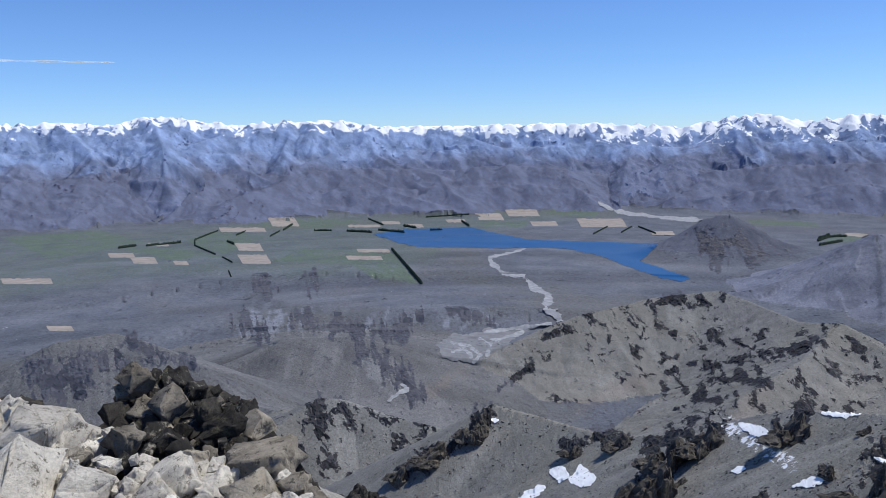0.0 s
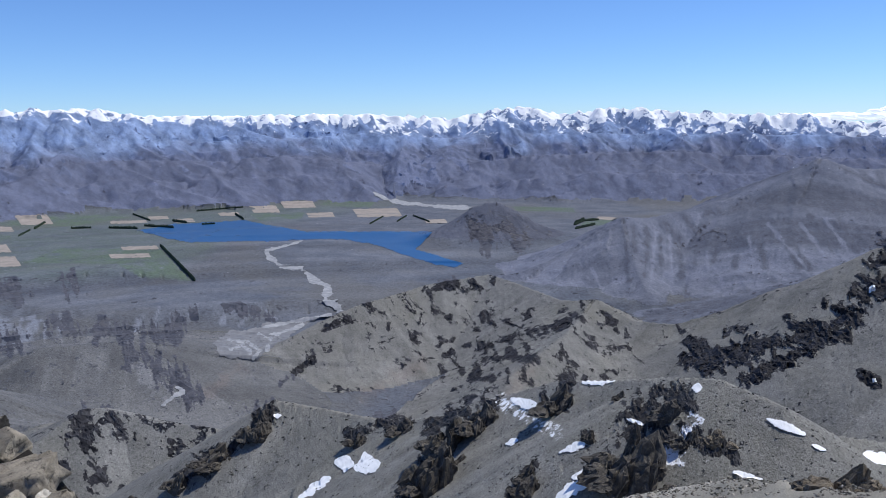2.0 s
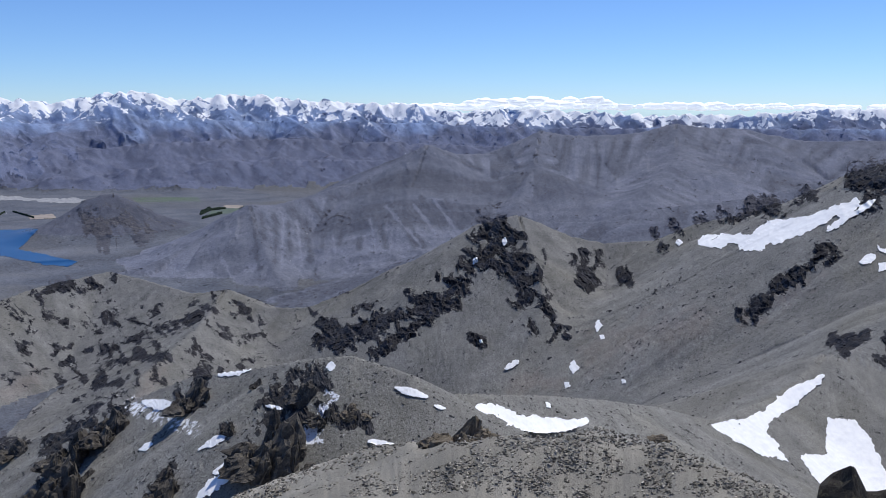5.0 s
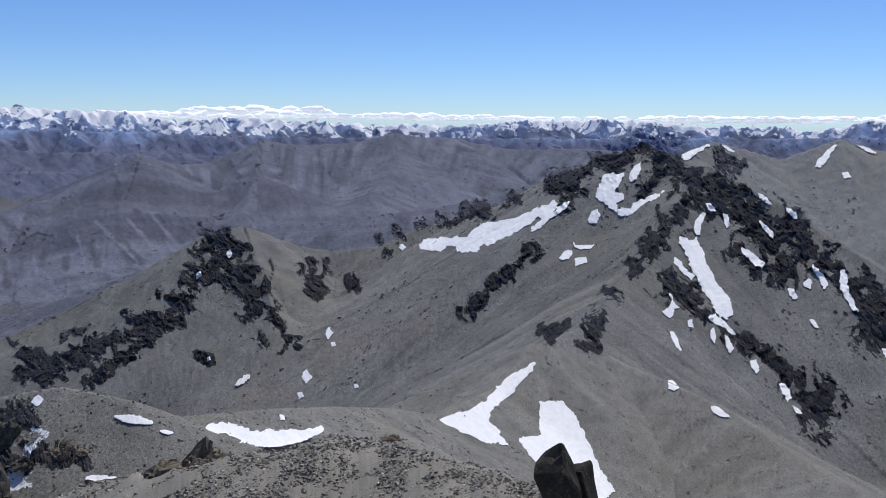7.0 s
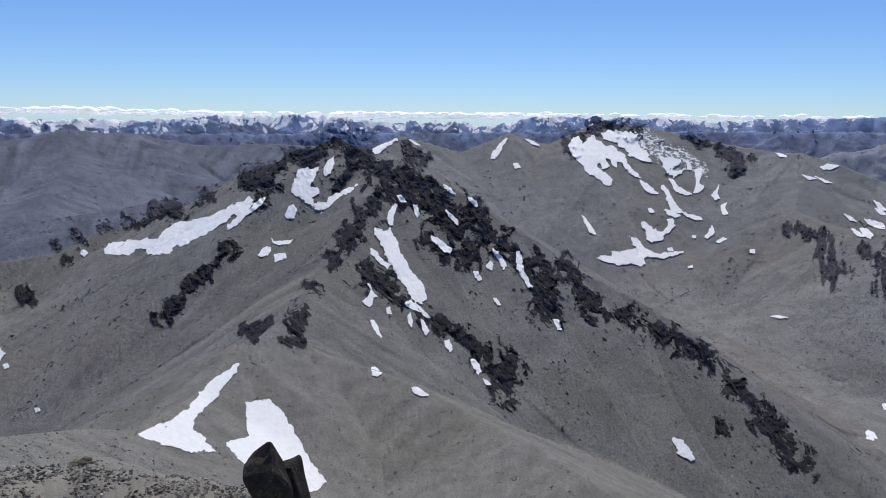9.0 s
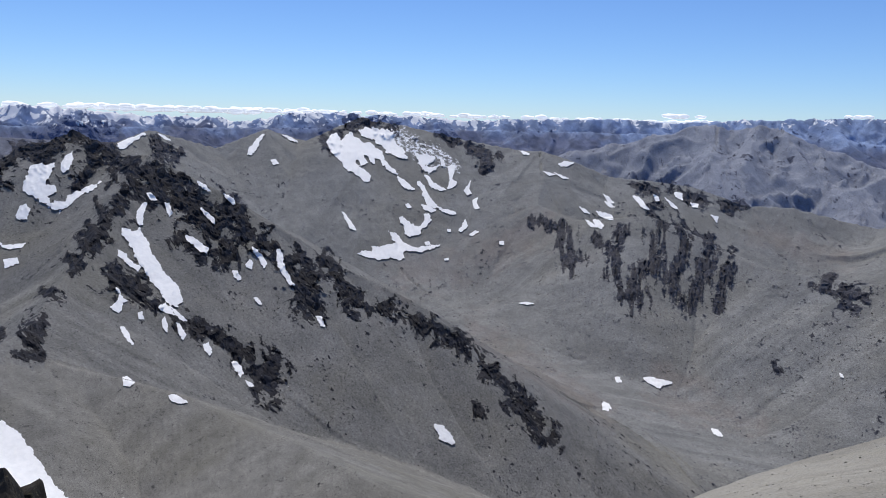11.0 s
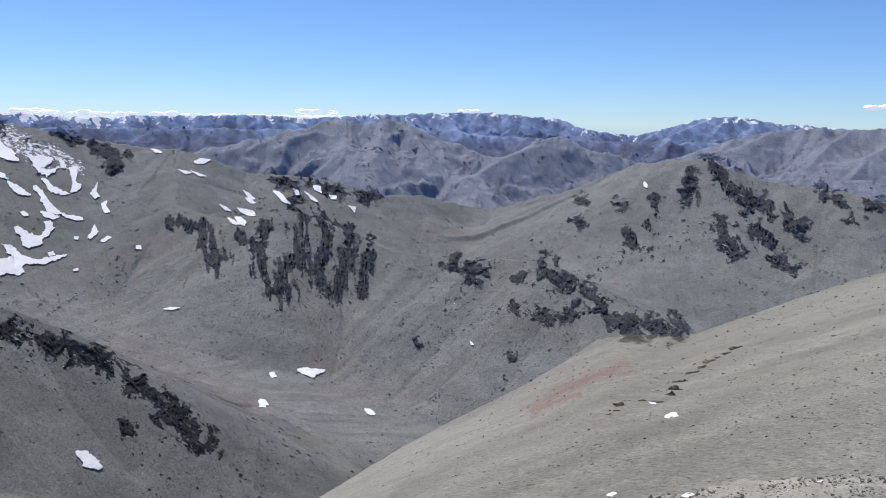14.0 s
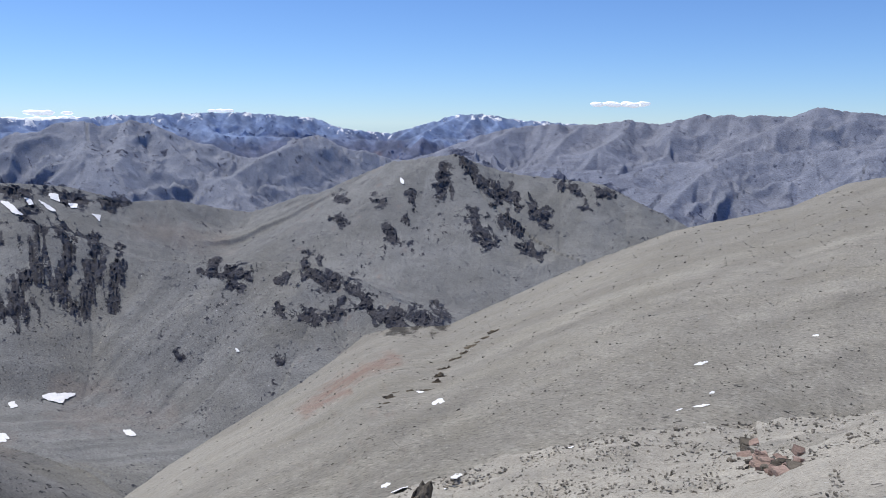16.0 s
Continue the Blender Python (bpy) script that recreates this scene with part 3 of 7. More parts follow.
def blocks_of(u, v, seed):
    """Angular cells: each point gets its cell's own random number, and a tilt within the cell."""
    iu, iv = np.floor(u).astype(np.int64), np.floor(v).astype(np.int64)
    best, pick, tilt = np.full(u.shape, 9.0), np.zeros(u.shape), np.zeros(u.shape)
    for du in (-1, 0, 1):
        for dv in (-1, 0, 1):
            a, b = iu + du, iv + dv
            ou = u - (a + 0.5 + 0.45 * lattice(a, b, seed))
            ov = v - (b + 0.5 + 0.45 * lattice(a, b, seed + 1))
            d = ou * ou + ov * ov
            win = d < best
            best = np.where(win, d, best)
            pick = np.where(win, 0.5 + 0.5 * lattice(a, b, seed + 2), pick)
            tilt = np.where(win, ou * lattice(a, b, seed + 3) + ov * lattice(a, b, seed + 4), tilt)
    return pick, tilt


def pale_streak(width, pts):
    c, near = stroke(width, pts)
    PALE[c] = np.maximum(PALE[c], np.clip(0.8 * near - 0.5 + 0.5 * MOTTLE[c], 0, 0.55) * np.where(PLAIN[c], 1.7, 1.0))


def gully(width, pts):
    """A dark hollow of turf that hangs down a pale face."""
    c, near = stroke(width, pts)
    STREAK[c] = np.minimum(STREAK[c], np.clip(1.25 - near + 0.5 * MOTTLE[c], 0, 1))


def rusty(width, pts, much=0.7):
    c, near = stroke(width, pts)
    RUST[c] = np.maximum(RUST[c], np.clip(0.9 * near - 0.4 + 0.5 * MOTTLE[c], 0, 1) * much)


def dusting(width, pts):
    c, near = stroke(width, pts)
    DUST[c] = np.maximum(DUST[c], np.clip(0.42 * near, 0, 0.5) * (near > 0.15))


def polygon(az, el, pts):
    """Signed nearness to the inside of a polygon of bearings and rises."""
    odd = np.zeros(az.shape, bool)
    best = np.full(az.shape, 1e9)
    for (b0, e0), (b1, e1) in zip(pts, pts[1:] + pts[:1]):
        with np.errstate(divide="ignore", invalid="ignore"):
            cross = ((e0 > el) != (e1 > el)) & (az < (b1 - b0) * (el - e0) / (e1 - e0 + 1e-12) + b0)
        odd ^= cross
        db, de = b1 - b0, e1 - e0
        s = np.clip(((az - b0) * db + (el - e0) * de) / (db * db + de * de + 1e-9), 0, 1)
        best = np.minimum(best, np.hypot(az - b0 - s * db, el - e0 - s * de))
    return np.where(odd, best, -best)


def pasture(much, soft, pts):
    """Green grazing land on the plain."""
    ba = [p[0] for p in pts]
    c0, c1 = np.searchsorted(BEAR[:FINE], [min(ba) - soft, max(ba) + soft])
    c = slice(c0, c1)
    inside = np.clip(0.5 + polygon(BEAR[c, None] + 0 * ELEV[c], ELEV[c], pts) / soft, 0, 1) * PLAIN[c]
    GREEN[c] = np.maximum(GREEN[c], much * inside * np.clip(0.8 + 0.35 * MOTTLE[c], 0, 1))


pasture(0.4, 0.9, [(-34, -5.6), (-24, -5.6), (-12, -5.2), (8, -4.8), (12, -5.4), (2, -6.6), (-1, -8.5), (-8, -9.4), (-20, -8.6), (-34, -9.6)])
pasture(0.85, 0.06, [(-6.82, -8.26), (-3.57, -7.79), (-1.73, -10.04), (-4.97, -9.51)])
pasture(0.85, 0.06, [(-17.39, -6.33), (-15.36, -5.87), (-12.21, -6.33), (-14.89, -7.42), (-16.87, -6.77)])
pasture(0.85, 0.06, [(-21.98, -6.60), (-17.42, -6.89), (-14.90, -7.61), (-18.54, -7.57)])
pasture(0.85, 0.06, [(-28.38, -5.42), (-22.57, -5.39), (-19.88, -6.37), (-25.67, -7.04)])
pasture(0.85, 0.06, [(-9.58, -7.30), (-3.73, -7.78), (-5.73, -8.62), (-11.91, -8.04)])
pasture(0.85, 0.06, [(-14.04, -5.55), (-8.72, -5.19), (-5.23, -5.58), (-8.75, -5.97)])
pasture(0.85, 0.06, [(8.12, -4.79), (11.19, -5.00), (10.43, -5.58), (6.96, -5.36)])
pasture(0.85, 0.06, [(2.25, -5.76), (5.98, -5.74), (5.78, -6.20), (3.03, -6.25)])
pasture(0.85, 0.06, [(25.58, -6.49), (28.80, -6.54), (27.87, -6.96), (25.03, -6.98)])
pasture(0.85, 0.06, [(20.38, -5.67), (24.58, -5.79), (24.73, -6.09), (20.69, -5.98)])
outcrop(1.10, [(44.7, -8.0), (44.3, -9.7), (41.5, -12.9), (38.3, -14.3), (35.5, -15.0), (33.1, -15.6)])
outcrop(1.18, [(44.3, -9.0), (45.9, -10.9), (47.5, -12.9), (48.8, -14.8)])
outcrop(0.98, [(45.5, -8.6), (47.1, -10.5)])
outcrop(0.71, [(41.9, -13.3), (39.5, -14.8), (36.6, -16.6)])
outcrop(0.47, [(43.5, -15.8), (43.7, -16.2)])
outcrop(0.86, [(51.1, -10.1), (51.7, -11.7)])
outcrop(0.47, [(53.9, -11.2), (54.0, -11.6)])
outcrop(0.39, [(55.7, -8.4), (56.2, -9.1)])
outcrop(0.39, [(56.8, -7.8), (57.3, -8.3)])
outcrop(0.39, [(58.6, -7.3), (59.1, -7.7)])
outcrop(0.79, [(60.6, -7.1), (63.1, -6.2)])
outcrop(0.47, [(64.8, -5.6), (65.5, -5.4)])
outcrop(1.10, [(68.2, -4.7), (69.8, -3.6), (68.6, -5.4)])
outcrop(0.55, [(62.0, -13.3), (64.4, -11.1), (66.8, -8.8)])
outcrop(0.47, [(67.1, -14.8), (68.8, -14.1)])
outcrop(0.39, [(69.6, -15.2), (71.3, -15.6)])
outcrop(0.51, [(17.9, -16.7), (20.0, -15.9), (22.0, -16.2)])
outcrop(0.47, [(19.7, -14.8), (22.8, -14.1), (24.7, -13.2)])
outcrop(0.39, [(24.7, -13.2), (27.2, -13.4)])
outcrop(0.35, [(18.8, -17.5), (17.2, -17.5)])
outcrop(0.31, [(21.1, -14.6), (18.0, -15.3)])
outcrop(1.10, [(71.3, -2.8), (74.0, -1.8), (75.7, -2.8)])
outcrop(0.79, [(68.7, -3.7), (67.9, -4.9)])
outcrop(0.59, [(74.9, -3.7), (74.0, -4.9)])
outcrop(0.98, [(77.5, -3.7), (76.3, -5.7), (75.5, -7.6), (73.9, -9.6)])
outcrop(1.65, [(78.6, -4.1), (81.0, -6.4), (83.0, -8.8)])
outcrop(1.18, [(83.0, -7.6), (85.0, -9.1), (87.0, -10.2)])
outcrop(0.98, [(75.9, -10.7), (77.9, -12.7)])
outcrop(1.10, [(87.4, -10.6), (88.3, -12.9)])
outcrop(0.98, [(89.8, -10.5), (91.4, -12.4)])
outcrop(0.86, [(93.8, -13.1), (96.9, -14.7), (100.4, -16.6), (102.7, -18.2), (105.3, -21.0), (106.1, -21.7)])
outcrop(1.10, [(84.0, -16.2), (86.0, -17.6), (85.6, -19.2)])
outcrop(0.71, [(79.5, -13.9), (83.1, -15.4)])
outcrop(0.86, [(80.2, -8.4), (81.9, -9.9)])
outcrop(0.71, [(71.9, -12.2), (70.7, -14.5)])
outcrop(0.55, [(100.6, -19.9), (101.0, -20.2)])
outcrop(0.47, [(66.6, -8.8), (65.1, -10.1), (63.2, -12.3), (62.4, -13.5)])
outcrop(0.47, [(68.8, -14.1), (67.6, -15.0)])
outcrop(0.55, [(90.2, -1.3), (91.9, -0.6), (94.0, -1.0)])
outcrop(0.47, [(89.7, -1.8), (90.1, -2.3)])
outcrop(0.39, [(97.7, -1.5), (100.9, -2.4)])
outcrop(0.55, [(106.1, -8.5), (107.4, -9.4)])
outcrop(0.39, [(108.6, -7.9), (109.6, -8.9)])
outcrop(0.47, [(89.7, -1.7), (91.8, -0.4), (94.2, -0.7)])
outcrop(0.39, [(97.5, -1.3), (100.5, -2.2)])
outcrop(0.47, [(101.3, -2.6), (100.5, -3.7)])
outcrop(0.55, [(111.1, -4.2), (113.4, -4.6), (115.8, -5.1), (117.7, -5.2)])
outcrop(0.71, [(106.4, -7.5), (106.9, -9.9)])
outcrop(0.55, [(110.4, -7.4), (109.7, -10.2)])
outcrop(0.98, [(112.7, -6.5), (112.4, -8.9), (111.3, -11.7)])
outcrop(0.71, [(114.4, -8.0), (113.7, -11.2)])
outcrop(0.79, [(115.9, -8.4), (115.3, -11.9)])
outcrop(0.47, [(117.3, -8.7), (116.9, -11.8)])
outcrop(0.47, [(104.4, -7.0), (106.4, -7.5)])
outcrop(0.55, [(113.9, -6.9), (117.1, -8.3)])
outcrop(0.55, [(123.0, -9.7), (125.7, -10.1)])
outcrop(0.39, [(124.6, -10.9), (125.0, -11.1)])
outcrop(0.39, [(127.7, -10.7), (128.1, -10.7)])
outcrop(0.98, [(129.7, -10.1), (133.3, -11.9), (134.5, -13.2), (138.5, -13.6)])
outcrop(0.55, [(132.3, -12.1), (131.4, -13.3)])
outcrop(0.47, [(127.7, -12.6), (130.3, -13.4)])
outcrop(0.39, [(120.7, -15.5), (121.1, -15.5)])
outcrop(0.39, [(127.2, -16.0), (127.6, -16.1)])
outcrop(1.02, [(83.5, -6.7), (85.4, -8.9), (88.0, -11.2), (89.0, -13.4)])
outcrop(0.94, [(82.2, -8.1), (83.4, -9.9)])
outcrop(0.94, [(90.8, -11.7), (91.9, -13.0)])
outcrop(0.39, [(131.8, -5.0), (132.2, -5.1)])
outcrop(0.55, [(134.5, -5.3), (134.9, -5.4)])
outcrop(0.55, [(135.2, -7.2), (135.6, -8.0)])
outcrop(0.39, [(131.7, -6.5), (132.1, -6.9)])
outcrop(0.63, [(139.4, -3.4), (139.1, -4.6)])
outcrop(0.79, [(140.5, -2.6), (143.1, -4.8), (146.1, -6.1)])
outcrop(0.79, [(141.0, -6.4), (142.2, -7.8)])
outcrop(0.71, [(143.6, -6.6), (145.5, -8.7)])
outcrop(0.39, [(136.8, -5.0), (136.5, -6.6)])
outcrop(0.55, [(147.3, -3.8), (149.1, -5.2), (150.7, -4.4)])
outcrop(0.47, [(152.9, -6.2), (153.3, -6.4)])
outcrop(1.18, [(28.7, -22.3), (29.1, -19.7), (31.6, -18.5)])
outcrop(0.86, [(23.4, -18.9), (24.2, -17.4)])
outcrop(0.98, [(14.3, -23.3), (15.4, -20.5), (18.1, -19.1)])
outcrop(0.59, [(12.7, -24.3), (12.2, -24.9)])
outcrop(0.59, [(12.5, -20.2), (10.5, -20.4)])
outcrop(0.55, [(8.6, -21.2), (9.3, -20.9)])
outcrop(0.79, [(2.1, -19.4), (3.2, -18.7)])
outcrop(0.71, [(0.5, -21.0), (-1.2, -21.7), (-3.3, -22.6)])
outcrop(0.55, [(21.7, -23.4), (20.4, -25.1)])
outcrop(0.71, [(31.2, -20.8), (35.6, -21.3)])
outcrop(0.39, [(25.6, -21.0), (26.0, -21.1)])
outcrop(1.10, [(-24.2, -14.0), (-26.0, -15.2), (-26.9, -14.0)])
outcrop(0.59, [(-21.4, -12.7), (-17.9, -14.7)])
outcrop(0.71, [(-22.5, -13.8), (-21.2, -14.7)])
outcrop(0.71, [(-9.3, -17.9), (-8.9, -19.6)])
outcrop(0.59, [(-7.7, -18.2), (-6.9, -19.3)])
outcrop(0.71, [(-11.8, -20.7), (-10.6, -20.4)])
outcrop(0.86, [(-5.5, -14.5), (-3.6, -16.1), (-2.4, -17.3)])
outcrop(0.71, [(-14.0, -11.9), (-12.5, -12.9)])
outcrop(0.71, [(-10.2, -12.1), (-7.5, -12.8), (-3.5, -13.4), (-1.9, -12.3)])
outcrop(0.39, [(0.5, -11.9), (3.3, -12.8)])
outcrop(0.55, [(-12.7, -9.5), (-12.0, -10.3)])
outcrop(0.55, [(-9.3, -9.2), (-8.9, -10.2)])
outcrop(0.47, [(16.1, -10.9), (14.3, -11.5)])
outcrop(0.63, [(17.5, -6.9), (18.6, -8.3)])
outcrop(0.63, [(19.7, -7.2), (21.1, -8.1)])
outcrop(0.28, [(15.5, -15.9), (17.3, -15.1)])
outcrop(0.24, [(3.7, -17.4), (6.1, -15.8)])
outcrop(0.24, [(10.8, -15.0), (12.0, -14.6)])
outcrop(0.24, [(6.9, -13.9), (8.9, -13.1)])
pale_streak(0.55, [(-13.2, -11.7), (-14.1, -13.2)])
pale_streak(0.47, [(-11.5, -11.8), (-12.4, -13.3)])
pale_streak(0.31, [(-9.8, -11.9), (-10.2, -12.9)])
pale_streak(0.24, [(-5.1, -12.2), (-5.5, -13.1)])
pale_streak(0.24, [(0.5, -12.1), (0.1, -12.9)])
pale_streak(0.47, [(-6.0, -15.2), (-4.0, -17.6)])
rusty(0.55, [(129.3, -19.5), (131.7, -17.9), (134.2, -16.8), (135.8, -16.3)])
rusty(0.31, [(132.5, -18.3), (130.1, -19.3)])
rusty(1.57, [(95.0, -11.1), (101.4, -9.1), (104.7, -7.2)], 0.14)
rusty(0.98, [(118.7, -6.9), (124.2, -7.9)], 0.14)
rusty(1.18, [(113.7, -18.5), (119.8, -19.1)], 0.14)
rusty(1.18, [(100.2, -14.6), (110.1, -19.5)], 0.14)
rusty(0.79, [(113.3, -16.5), (116.5, -17.3)], 0.14)
rusty(1.57, [(52.0, -16.5), (58.4, -14.5)], 0.14)
rusty(0.79, [(46.3, -19.0), (49.5, -18.7)], 0.14)
rusty(0.71, [(62.0, -13.7), (65.9, -10.5)], 0.14)
rusty(0.63, [(9.9, -18.2), (13.8, -16.6)], 0.14)
rusty(0.55, [(0.9, -16.1), (-1.2, -17.5)], 0.14)
rusty(0.79, [(21.8, -16.9), (19.7, -18.8)], 0.14)
dusting(0.63, [(19.7, -19.2), (21.7, -20.2), (23.4, -21.0)])
dusting(0.39, [(25.8, -23.1), (24.6, -24.9)])
dusting(0.31, [(31.2, -21.9), (32.4, -22.6)])
dusting(0.86, [(94.7, -1.4), (96.6, -2.8)])
dusting(0.55, [(97.0, -2.3), (98.5, -3.4)])
dusting(0.39, [(72.4, -6.4), (73.6, -5.7)])
dusting(0.71, [(33.0, -19.8), (31.3, -22.2)])

pale_streak(0.14, [(-12.86, -13.27), (-12.16, -11.48)])
pale_streak(0.14, [(-12.25, -13.31), (-11.47, -11.45)])
pale_streak(0.10, [(-14.08, -13.25), (-13.23, -11.56)])
pale_streak(0.10, [(-10.03, -11.34), (-10.00, -13.27)])
pale_streak(0.08, [(-10.87, -11.87), (-11.00, -13.09)])
pale_streak(0.12, [(-6.24, -14.12), (-4.86, -15.65), (-3.46, -17.24)])
pale_streak(0.08, [(-4.49, -13.04), (-3.84, -11.42)])
pale_streak(0.08, [(0.15, -11.53), (0.94, -12.52)])
pale_streak(0.08, [(2.35, -11.76), (3.73, -12.95)])
pale_streak(0.10, [(1.12, -13.31), (2.14, -12.35)])
# This wide stroke darkens the whole low front ridge, not a hollow.
gully(1.0, [(30.0, -12.9), (36.0, -11.9), (42.0, -10.2), (48.0, -8.8)])
gully(0.24, [(27.92, -6.64), (28.23, -9.19), (28.39, -10.76)])
gully(0.24, [(28.63, -7.04), (28.79, -8.80)])
gully(0.24, [(29.50, -7.04), (29.62, -8.41), (29.43, -10.37)])
gully(0.24, [(30.48, -7.62), (30.49, -9.58)])
gully(0.24, [(31.66, -7.61), (31.88, -10.35)])
gully(0.24, [(32.84, -8.19), (32.74, -9.36)])
gully(0.24, [(34.20, -7.98), (33.94, -9.15)])
gully(0.24, [(35.55, -7.96), (35.31, -9.51)])
gully(0.24, [(36.69, -7.55), (37.12, -9.47)])
gully(0.24, [(38.00, -7.14), (39.20, -9.41)])
gully(0.24, [(38.58, -7.51), (39.96, -9.77)])
gully(0.24, [(39.66, -6.16), (41.02, -8.21)])
gully(0.24, [(41.32, -6.31), (42.48, -8.16)])
pale_streak(0.13, [(30.09, -7.43), (29.91, -10.76)])
pale_streak(0.13, [(31.07, -7.62), (31.29, -10.74)])
pale_streak(0.13, [(34.03, -9.73), (34.55, -10.69)])
pale_streak(0.13, [(25.92, -9.97), (26.63, -11.55)])
pale_streak(0.13, [(37.24, -6.77), (39.57, -9.40)])
pale_streak(0.13, [(39.11, -6.55), (40.67, -8.60)])
pale_streak(0.13, [(40.59, -6.33), (41.94, -8.18)])
pale_streak(0.13, [(33.43, -8.38), (33.64, -9.93)])
pale_streak(0.13, [(36.11, -7.56), (36.34, -9.10)])
# crags stand up in angular blocks out of the scree
broken = 0.28 + 0.55 * fbm(LU * 26 + 9 * LV, LV * 24, 4, 325, 0.6)
CRAGGY = np.where(np.isin(OWNER, [ID["mountain_ridge"], ID["rocky_bump"]]) & SEEN, np.maximum(CRAGGY, np.clip(broken, 0, 0.7)), CRAGGY)
on = CRAGGY > 0.02
near, rr = CRAGGY[on], GR[on]
u, v = np.degrees(LU[on]), ELEV[on]
fluted = np.isin(OWNER[on], [ID["rock_buttress"]]) & (v < -5.5) & (u < 120)
low_crag = np.isin(OWNER[on], [ID["mountain_ridge"], ID["rocky_bump"]])
wu, wv = u + 0.35 * fbm(u * 0.9, v * 0.9, 3, 330) + 0.25 * v, v + 0.35 * fbm(u * 0.9 + 40, v * 0.9, 3, 340)
fluted |= PLAIN[on] | np.isin(OWNER[on], [ID["grassy_terrace"], ID["rocky_hill"]])
wu, wv = np.where(fluted, 2.3 * u + 0.15 * fbm(u, v, 3, 331) + 0.25 * v, wu), np.where(fluted, 0.45 * wv, wv)
small = np.where(np.isin(OWNER[on], [ID[n] for n in ("cirque_headwall", "rock_buttress", "mountain_ridge", "rocky_bump")]) & ~fluted, 1.9, 1.5)
wu, wv = wu * small, wv * small
spine = ridged(wu * 0.75, wv * 0.7, 4, 346)
rag = 0.75 * fbm(wu * 0.9, wv * 0.75, 4, 345, 0.58) + 0.5 * (spine - 0.6)
solid = np.clip(0.5 + 1.5 * (0.72 * near - 0.56 + 0.72 * rag - np.where(low_crag, 0.12, 0)), 0, 1) * np.clip(near * 4, 0, 1)
ROCK[on] = solid
h1, t1 = blocks_of(wu * 1.6 + 0.2 * wv, wv * 1.4, 360)
_, t2 = blocks_of(wu * 4.4, wv * 3.6, 370)
mass = np.clip(2.2 * (solid - 0.35), 0, 1)
proud = mass * np.where(rr > 1900, 0.4, 1) * np.where(low_crag, 0.6, 1) * np.where(PLAIN[on] | np.isin(OWNER[on], [ID["grassy_terrace"], ID["conical_hill"], ID["rocky_hill"]]), 0.15, 1)
proud = proud / small * rr * (0.0004 + 0.0050 * (spine - 0.5) + 0.0006 * h1 + 0.0068 * t1 + 0.0014 * t2)
HEIGHT[on] += 0.45 * proud
# the blocks are moved towards the eye more than up, so they don't stretch in the view
toward = 1 - 0.7 * proud / rr
GR[on] *= toward
GX[on] *= toward
GY[on] *= toward
# loose scattered stones and small outcrops elsewhere on the middle slopes
LOOSE = np.clip((fbm(LU * 210, LV * 150, 4, 270, 0.6) + 0.5 * fbm(LU * 12, LV * 12, 3, 280) - 1.25) / 0.15, 0, 1)
LOOSE *= np.where(OWNER == ID["mountain_spur"], 0.3, 1)
LOOSE *= (GR > 60) & ~PLAIN & (OWNER != ID["flank"])
HEIGHT += LOOSE * GR * 0.0011
ROCK = np.maximum(ROCK, 0.75 * LOOSE)
HEIGHT += np.where((GR > 60) & ~PLAIN, 0.00035 * GR * fbm(LU * 260, LV * 200, 4, 290, 0.65), 0)
TURF = np.clip(fbm(LU * 9, LV * 9, 5, 200) * 1.1 + 0.15, 0, 1) * np.where(PLAIN, 1, 0.3)
TURF = np.where(np.isin(OWNER, [ID["grassy_terrace"], ID["rocky_hill"]]), 0.35, TURF)
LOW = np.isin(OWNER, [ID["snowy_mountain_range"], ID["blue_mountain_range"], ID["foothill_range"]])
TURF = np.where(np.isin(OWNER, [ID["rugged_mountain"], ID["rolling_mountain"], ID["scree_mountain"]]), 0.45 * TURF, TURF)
# On the summit this mask only darkens the gravel, most below bearing 100.
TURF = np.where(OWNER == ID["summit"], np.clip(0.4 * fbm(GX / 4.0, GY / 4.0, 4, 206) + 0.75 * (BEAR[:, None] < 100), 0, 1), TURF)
# Far faces blend downward into tussock of the foothills' haze-tinted colour.
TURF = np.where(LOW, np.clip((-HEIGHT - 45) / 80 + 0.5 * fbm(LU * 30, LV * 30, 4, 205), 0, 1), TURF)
# snow lies on the crest of the far range and thins out below it
THIN = np.interp(BEAR, [-34, 30, 45, 70, 95, 112, 326], [1.0, 1.0, 0.9, 0.78, 0.5, 0.1, -0.1])[:, None]
far_on = OWNER == ID["snowy_mountain_range"]
CREST = 4720 * np.tan(np.radians(np.interp(BEAR, [q[0] for q in RIDGES[0][4]], [q[1] for q in RIDGES[0][4]])))[:, None]
below = np.abs(CREST - HEIGHT)[far_on] / np.interp(BEAR, [-34, -4, 8, 16, 40, 326], [48, 42, 55, 80, 80, 80])[:, None].repeat(NR, 1)[far_on]
rib = carved(GX[far_on] / 60, GY[far_on] / 60, 4, 560) - 0.45
SNOW = np.zeros(GX.shape)
SNOW[far_on] = np.clip(0.5 + 0.9 * ((THIN * np.ones(GX.shape))[far_on] * 1.1 - 0.52 - 0.9 * below - 1.5 * rib + 0.35 * fbm(LU[far_on] * 160, HEIGHT[far_on] / GR[far_on] * 160, 4, 300, 0.62)), 0, 1)
SNOW = np.maximum(SNOW, DUST)
RISE, SKYLINE = sight()


